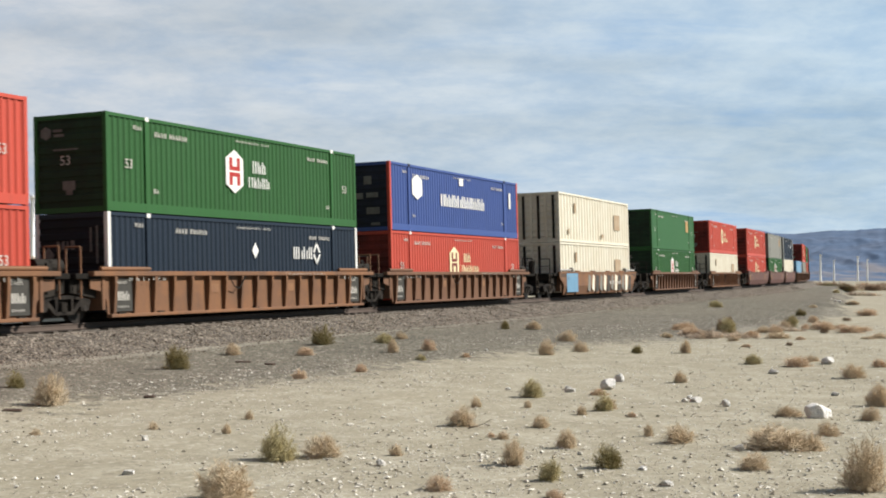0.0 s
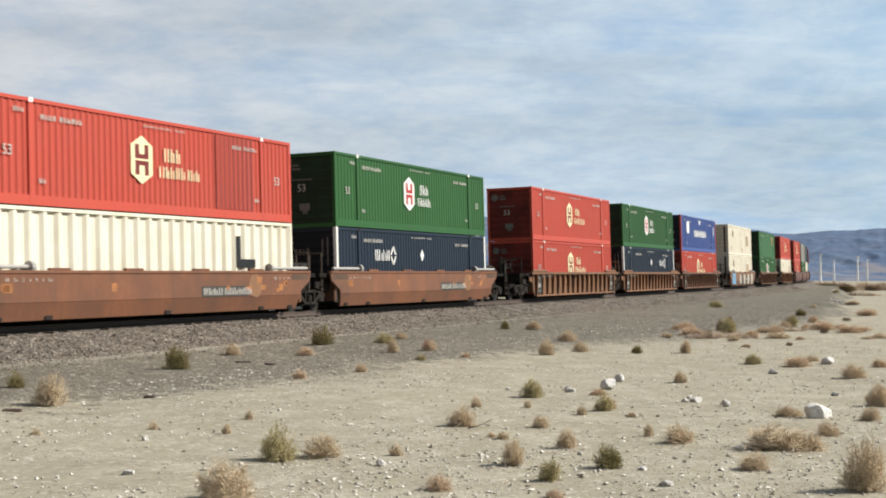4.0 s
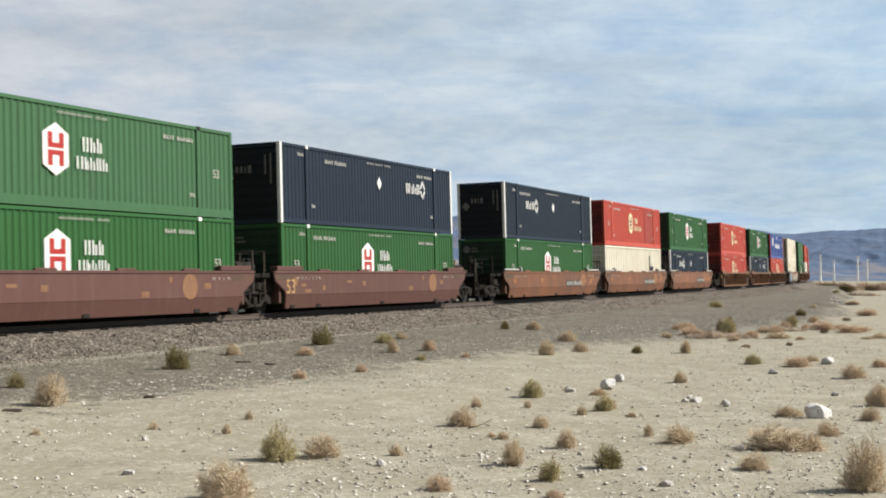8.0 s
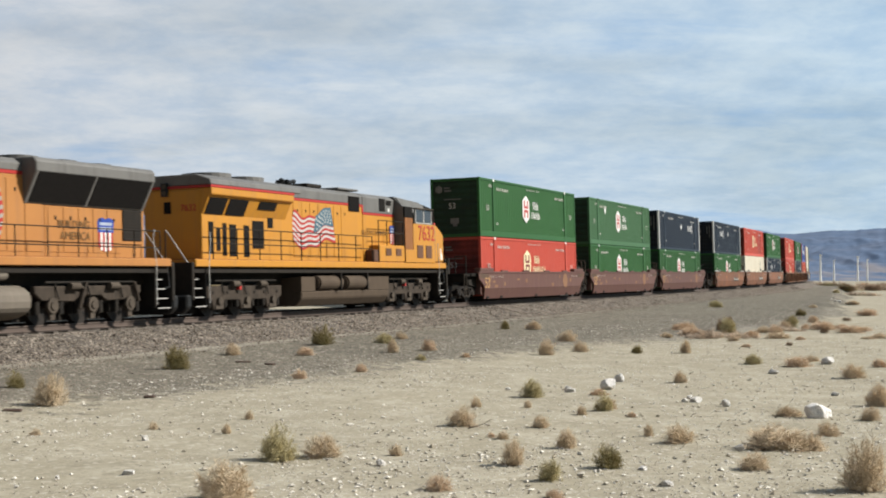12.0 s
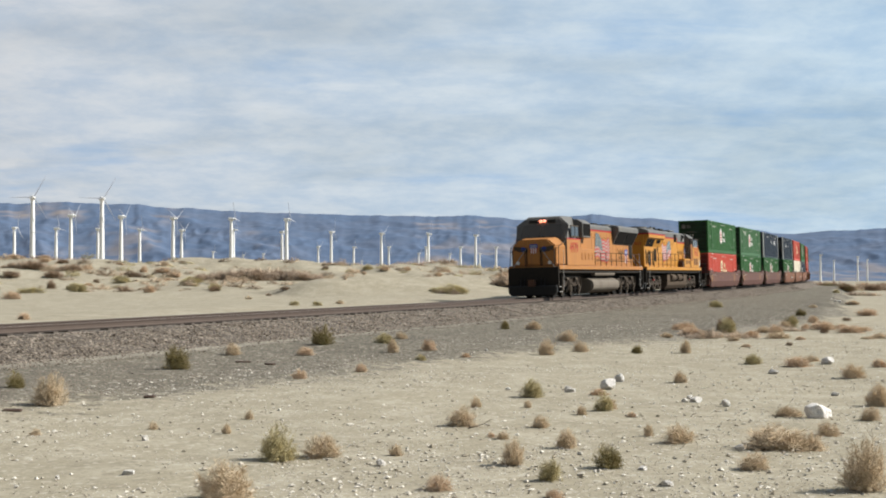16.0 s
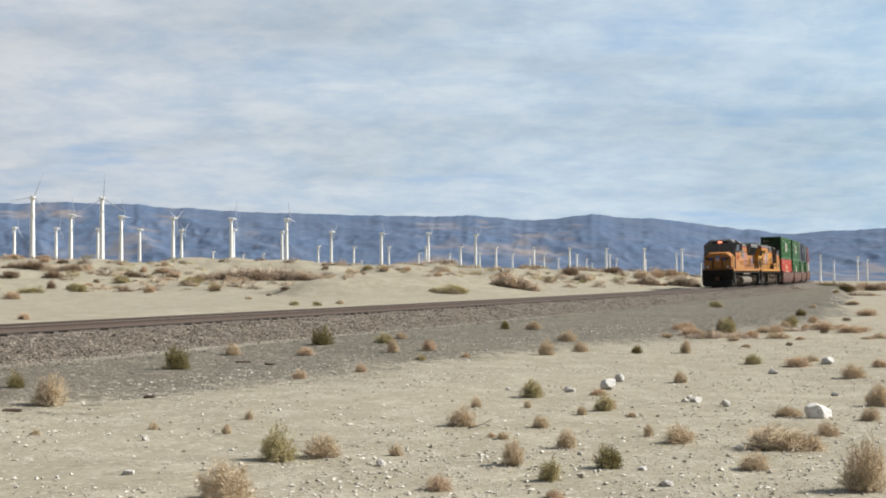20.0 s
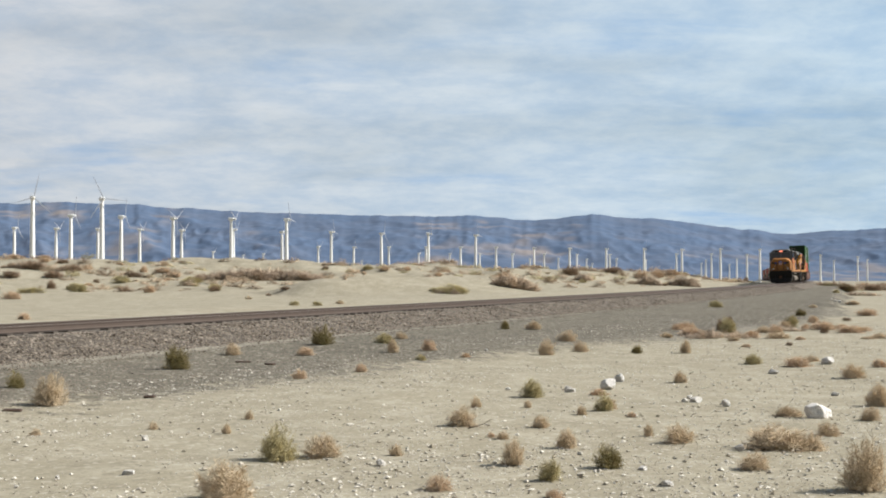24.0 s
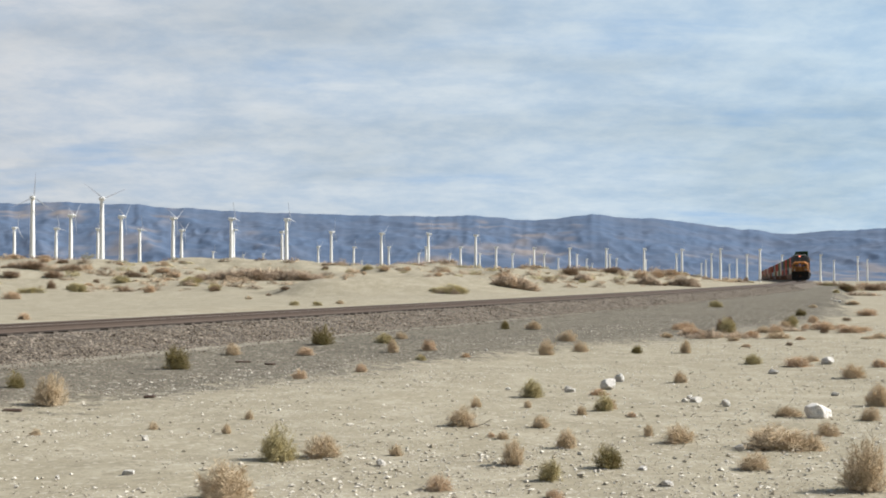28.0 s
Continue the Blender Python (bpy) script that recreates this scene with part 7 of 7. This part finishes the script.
    for s in (-1, 1):
        louvres("side_vent", c, 3.2, 3.75, s, 1.50, 2.12, 2.42, 4, "brown_car")
        louvres("side_vent", c, 4.2, 4.75, s, 1.50, 2.12, 2.42, 4, "brown_car")
        boxes("upper_vent", [(3.6, 4.15, *sorted((s * 1.05, s * 1.075)), 3.98, 4.5)], "grille", c)
        boxes("upper_vent", [(4.3, 4.75, *sorted((s * 1.05, s * 1.075)), 4.25, 4.45)], "grille", c)
        boxes("white_tag", [(4.42, 4.56, *sorted((s * 1.05, s * 1.075)), 3.98, 4.12)], "white", c)
        boxes("stripe_step", [(1.95, 2.07, *sorted((s * 1.05, s * 1.066)), 3.84, 4.15)], "stripe", c)
    hood(c, -3.9, 2.0, 1.05, 1.86, 4.14, 4.66)
    hood_doors(c, -3.8, 0.7, 7, 1.05, 2.0, 4.02)
    for s in (-1, 1):
        louvres("blower_grille", c, 0.75, 1.7, s, 1.06, 3.86, 4.46, 8)
        boxes("sand_box", [(2.2, 3.1, *sorted((s * 1.05, s * 1.45)), 1.87, 2.35)], "rust", c, "brown equipment box", bev=0.03)
    # radiator section with overhanging wings
    boxes("hood", [(-9.98, -3.9, -1.10, 1.10, 1.86, 4.10)], "yellow", c, "yellow radiator hood", bev=0.02)
    bm = bmesh.new()
    prism(bm, [(-1.06, 3.24), (1.06, 3.24), (1.36, 3.90), (1.48, 3.96), (1.48, 4.19), (-1.48, 4.19), (-1.48, 3.96), (-1.36, 3.90)], -9.96, -4.45, "x")
    bevel(bm, 0.02)
    part("radiator_wing", bm, "yellow", c, "yellow overhanging radiator wing")
    boxes("red_stripe", [(-10.0, -4.43, -1.49, 1.49, 4.19, 4.27)], "stripe", c)
    bm = bmesh.new()
    prism(bm, [(-1.48, 4.27), (1.48, 4.27), (1.44, 4.46), (0.9, 4.64), (-0.9, 4.64), (-1.44, 4.46)], -9.98, -3.92, "x")
    bevel(bm, 0.03)
    part("radiator_roof", bm, "loco_grey", c, "grey radiator roof")
    for s in (-1, 1):
        for a, b, zl in ((-9.85, -8.75, 3.34), (-8.6, -7.4, 3.34), (-6.65, -5.45, 3.60)):
            bm = bmesh.new()
            v = [bm.verts.new(p) for p in ((a, s * (1.085 + 0.4545 * (zl - 3.24)), zl), (b, s * (1.085 + 0.4545 * (zl - 3.24)), zl), (b, s * 1.365, 3.86), (a, s * 1.365, 3.86))]
            bm.faces.new(v)
            w = [bm.verts.new(q.co + Vector((0, -s * 0.03, 0.03))) for q in v]
            bm.faces.new(w[::-1])
            for i in range(4):
                bm.faces.new((v[i], w[i], w[(i + 1) % 4], v[(i + 1) % 4]))
            part("radiator_grille", bm, "grille", c, "dark radiator intake")
        for a, b, z0, z1 in ((-9.60, -9.30, 2.05, 3.10), (-9.12, -8.88, 2.15, 2.92), (-8.74, -8.48, 2.0, 3.08), (-8.30, -7.88, 1.98, 3.05), (-7.38, -7.02, 1.97, 3.04), (-6.80, -6.02, 2.26, 3.22), (-5.74, -5.38, 3.0, 3.44)):
            boxes("door_panel", [(a, b, *sorted((s * 1.10, s * 1.115)), z0, z1)], "grille", c, "dark ventilated door")
    end = boxes("rear_panel", [(-10.0, -9.96, -1.04, 1.04, 1.90, 4.12)], "yellow", c, "yellow rear end panel", bev=0.01)
    t = share("road_number", text_mesh("7632", 0.30, "stripe", 0.004), end, pose(-10.006, -0.62, 3.54, 0, 0, -90))
    t["label"] = "small red road number"
    boxes("end_window", [(-10.02, -9.98, 0.05, 0.31, 3.38, 3.76)], "grille", end, "dark end window")
    boxes("light_box", [(-10.06, -9.98, 0.14, 0.40, 3.94, 4.38)], "black", end, "black headlight box", bev=0.01)
    bm = bmesh.new()
    for z in (4.05, 4.27):
        rod(bm, (-10.05, 0.27, z), (-10.08, 0.27, z), 0.085, 12)
    part("headlight", bm, "dusty", c, "unlit rear headlight")
    roof_fans(c, (-7.9, -5.7), 4.64, 0.85)
    boxes("exhaust", [(-1.6, -0.4, -0.5, 0.5, 4.72, 4.86)], "under", c, bev=0.03)
    boxes("roof_hatch", [(0.4, 2.2, -0.8, 0.8, 4.72, 4.80), (6.0, 6.9, -0.5, 0.5, 4.56, 4.70)], "loco_grey", c, bev=0.02)
    horn(c, -2.3, 4.74)
    flag(c, -3.75, -0.65, 2.42, 3.92, 1.075, False)
    shield(c, 4.78, 2.62, 0.50, 0.80, 1.078)
    slogan(c, (("BUILDING AMERICA", 3.05, 3.05),), 1.05, 0.26)
    road_number(c, "7632", 7.35, 3.10, 1.548, 0.92)
    for y in (-1.36, 1.36):
        for a, b in ((-2.82, -0.85), (-0.5, 1.45)):
            bm = bmesh.new()
            rod(bm, (a, y, 1.04), (b, y, 1.04), 0.27, 18)
            bevel(bm, 0.06, 2)
            part("air_reservoir", bm, "tank_brown", c, "dusty brown air reservoir")
            boxes("tank_strap", [(b - 0.35, b - 0.28, *sorted((y * 0.9, y * 1.22)), 0.78, 1.42)], "under", c)
    deck_rails(c, -9.9, 2.0, 8, 1.82)
    deck_rails(c, 2.6, 5.0, 3, 2.5, 1.47)
    return c


M["flag_dull"] = material("flag_dull", (0.40, 0.37, 0.33), 0.6, second=(0.30, 0.25, 0.20), scale=2, amount=0.7)
M["flag_field_dull"] = material("flag_field_dull", (0.10, 0.15, 0.17), 0.6, second=(0.12, 0.13, 0.12), scale=2, amount=0.7)
M["doorway"] = material("shaded_door", (0.30, 0.115, 0.030), 0.6, scale=2, streak=(0.20, 0.085, 0.03))
M["bogie_brown"] = material("bogie_dust", (0.075, 0.059, 0.046), 0.9, second=(0.040, 0.033, 0.027), scale=4, amount=0.9, streak=(0.095, 0.076, 0.06), spec=0.1)
M["tank_brown"] = material("tank_dust", (0.105, 0.078, 0.056), 0.85, second=(0.075, 0.057, 0.043), scale=1.5, amount=0.6, streak=(0.125, 0.095, 0.07), spec=0.1)
M["shield_pale"] = material("shield_pale", (0.45, 0.50, 0.62), 0.5, scale=4)
M["buff_dark"] = material("dark_lettering", (0.22, 0.12, 0.04), 0.6, scale=4)


# ---- the train: each unit's kind, its upper and lower box, and where its front box edge stands at the start ----
CONSIST = [
    ("maroon", "G", "R", -148.96, 1), ("maroon", "D", "G", -129.60, 2), ("maroon", "N", "G", -110.24, 3),
    ("rusty", "M", "G", -86.85, 1), ("rusty", "Q", "W", -67.62, 2), ("rusty", "G", "M", -47.99, 3),
    ("ribbed", "R", "R", -24.41, 1), ("ribbed", "G", "N", -4.88, 2), ("brown", "B", "R", 14.49, 3),
    ("graffiti", "C", "C", 38.0, 0), ("brown", "P", "G", 61.2, 0), ("ribbed", "R", "C", 84.8, 0),
    ("maroon", "R", "R", 108.2, 1), ("maroon", "E", "G", 127.7, 2), ("maroon", "N", "W", 147.1, 3),
    ("brown", "L", "", 170.6, 1), ("brown", "R", "E", 190.0, 2), ("brown", "G", "R", 209.4, 3),
]
_more = (("R", "G"), ("R", "R"), ("E", "C"), ("R", "R"), ("C", "G"), ("E", "E"))
for k in range(18):
    CONSIST.append((("maroon", "rusty")[k // 3 % 2], *_more[k % 6], 232.9 + 62.3 * (k // 3) + 19.4 * (k % 3), k % 3 + 1))

TRAIN = []  # thing, distance of its middle along the line at the start, height
used = set()
for kind, upper, lower, s0, place in CONSIST:
    mid = s0 + CL / 2
    car = well_car(kind, place in (0, 1), place in (0, 3))
    TRAIN.append((car, mid, 0.0))
    for key, z in ((lower, 0.30), (upper, 0.30 + CH + 0.012)):
        if not key:
            continue
        if key == "L":
            z = 0.30
        table = FAR if s0 > 228 else BOX
        ob = table[key] if (key, s0 > 228) not in used else copy_thing(table[key], pose(0, 0, 0))
        used.add((key, s0 > 228))
        TRAIN.append((ob, mid, z))
LOCO_B, LOCO_A = loco_rear(), loco_lead()
TRAIN.append((LOCO_B, -152.6 - 11.05, 0.0))
TRAIN.append((LOCO_A, -152.6 - 33.2, 0.0))


# ---- sleepers ----
def build_sleepers():
    bm = bmesh.new()
    box(bm, -1.3, 1.3, -0.115, 0.115, -0.30, -0.172)
    bevel(bm, 0.015)
    me = mesh_of("sleeper", bm, "tie")
    for k in range(300):
        s = -17.0 + 0.61 * k
        x, y, z, a = track(s)
        share("sleeper", me, ballast, pose(x, y, float(z) + CANT / 4, 0, -1.5, -math.degrees(a)))
    bm = bmesh.new()
    for s in list(np.arange(-120, -17.3, 0.61)) + list(np.arange(166, 330, 0.61)):
        x, y, z, a = track(s)
        m = pose(x, y, float(z), 0, 0, -math.degrees(a))
        v = [bm.verts.new(m @ Vector((p, q, w))) for p in (-1.3, 1.3) for q in (-0.115, 0.115) for w in (-0.3, -0.172)]
        for f in ((0, 1, 3, 2), (4, 6, 7, 5), (0, 4, 5, 1), (2, 3, 7, 6), (1, 5, 7, 3)):
            bm.faces.new([v[i] for i in f])
    tagged(part("far_sleepers", bm, "tie", ballast), kind="stuff")


build_sleepers()


# ---- what moves ----
def travelled(t):
    return 14.2987 * t + 0.01661 * t * t


def motions():
    times = [0.5 * k for k in range(57)]
    for ob, mid, z in TRAIN:
        rows = []
        for t in times:
            s = mid + travelled(t)
            x0, y0, z0, _ = track(s - 6.5)
            x1, y1, z1, _ = track(s + 6.5)
            x, y, zz, _ = track(s)
            yaw = math.degrees(math.atan2(y1 - y0, x1 - x0))
            pitch = -math.degrees(math.atan2(z1 - z0, 13.0))
            m = pose(float(x), float(y), float(zz) + CANT / 4, -1.5, pitch, yaw)
            rows.append((t, m @ pose(0, 0, z)))
        walk(ob, rows)
    # wheels: freight and engine wheels, each kind turning alike
    for r in (0.42, 0.533):
        rows = [(k / 30, pose(0, 0, 0, 0, math.degrees(travelled(k / 30) / r), 0)) for k in range(0, 841)]
        axles = [o for o in bpy.data.objects if o.name.startswith("axle" if r < 0.5 else "drive_axle") and o.type == "MESH"]
        walk(axles[0], rows)
        act = axles[0].animation_data
        for o in axles[1:]:
            o.rotation_mode = "QUATERNION"
            o.animation_data_create()
            o.animation_data.action = act.action
            o.animation_data.action_slot = act.action_slot
    # rotors: the two nearest at their own pace, the others in three groups
    groups = {}
    rr = random.Random(8)
    for i, rotor in enumerate(ROTORS):
        if i < 2:
            phase, speed = ((28 + 152 * 16) % 360, -152.0) if i == 0 else ((30 + 37 * 16) % 360, -37.0)
        else:
            phase, speed = rr.choice((10, 55, 95)), rr.choice((-140.0, -60.0))
        key = (phase, speed)
        if key not in groups:
            step = 0.25 if abs(speed) > 100 else 0.5
            walk(rotor, [(k * step, pose(0, 0, 0, 0, phase + speed * k * step, 0)) for k in range(int(28 / step) + 1)])
            groups[key] = rotor.animation_data
        else:
            rotor.rotation_mode = "QUATERNION"
            rotor.animation_data_create()
            rotor.animation_data.action = groups[key].action
            rotor.animation_data.action_slot = groups[key].action_slot


motions()
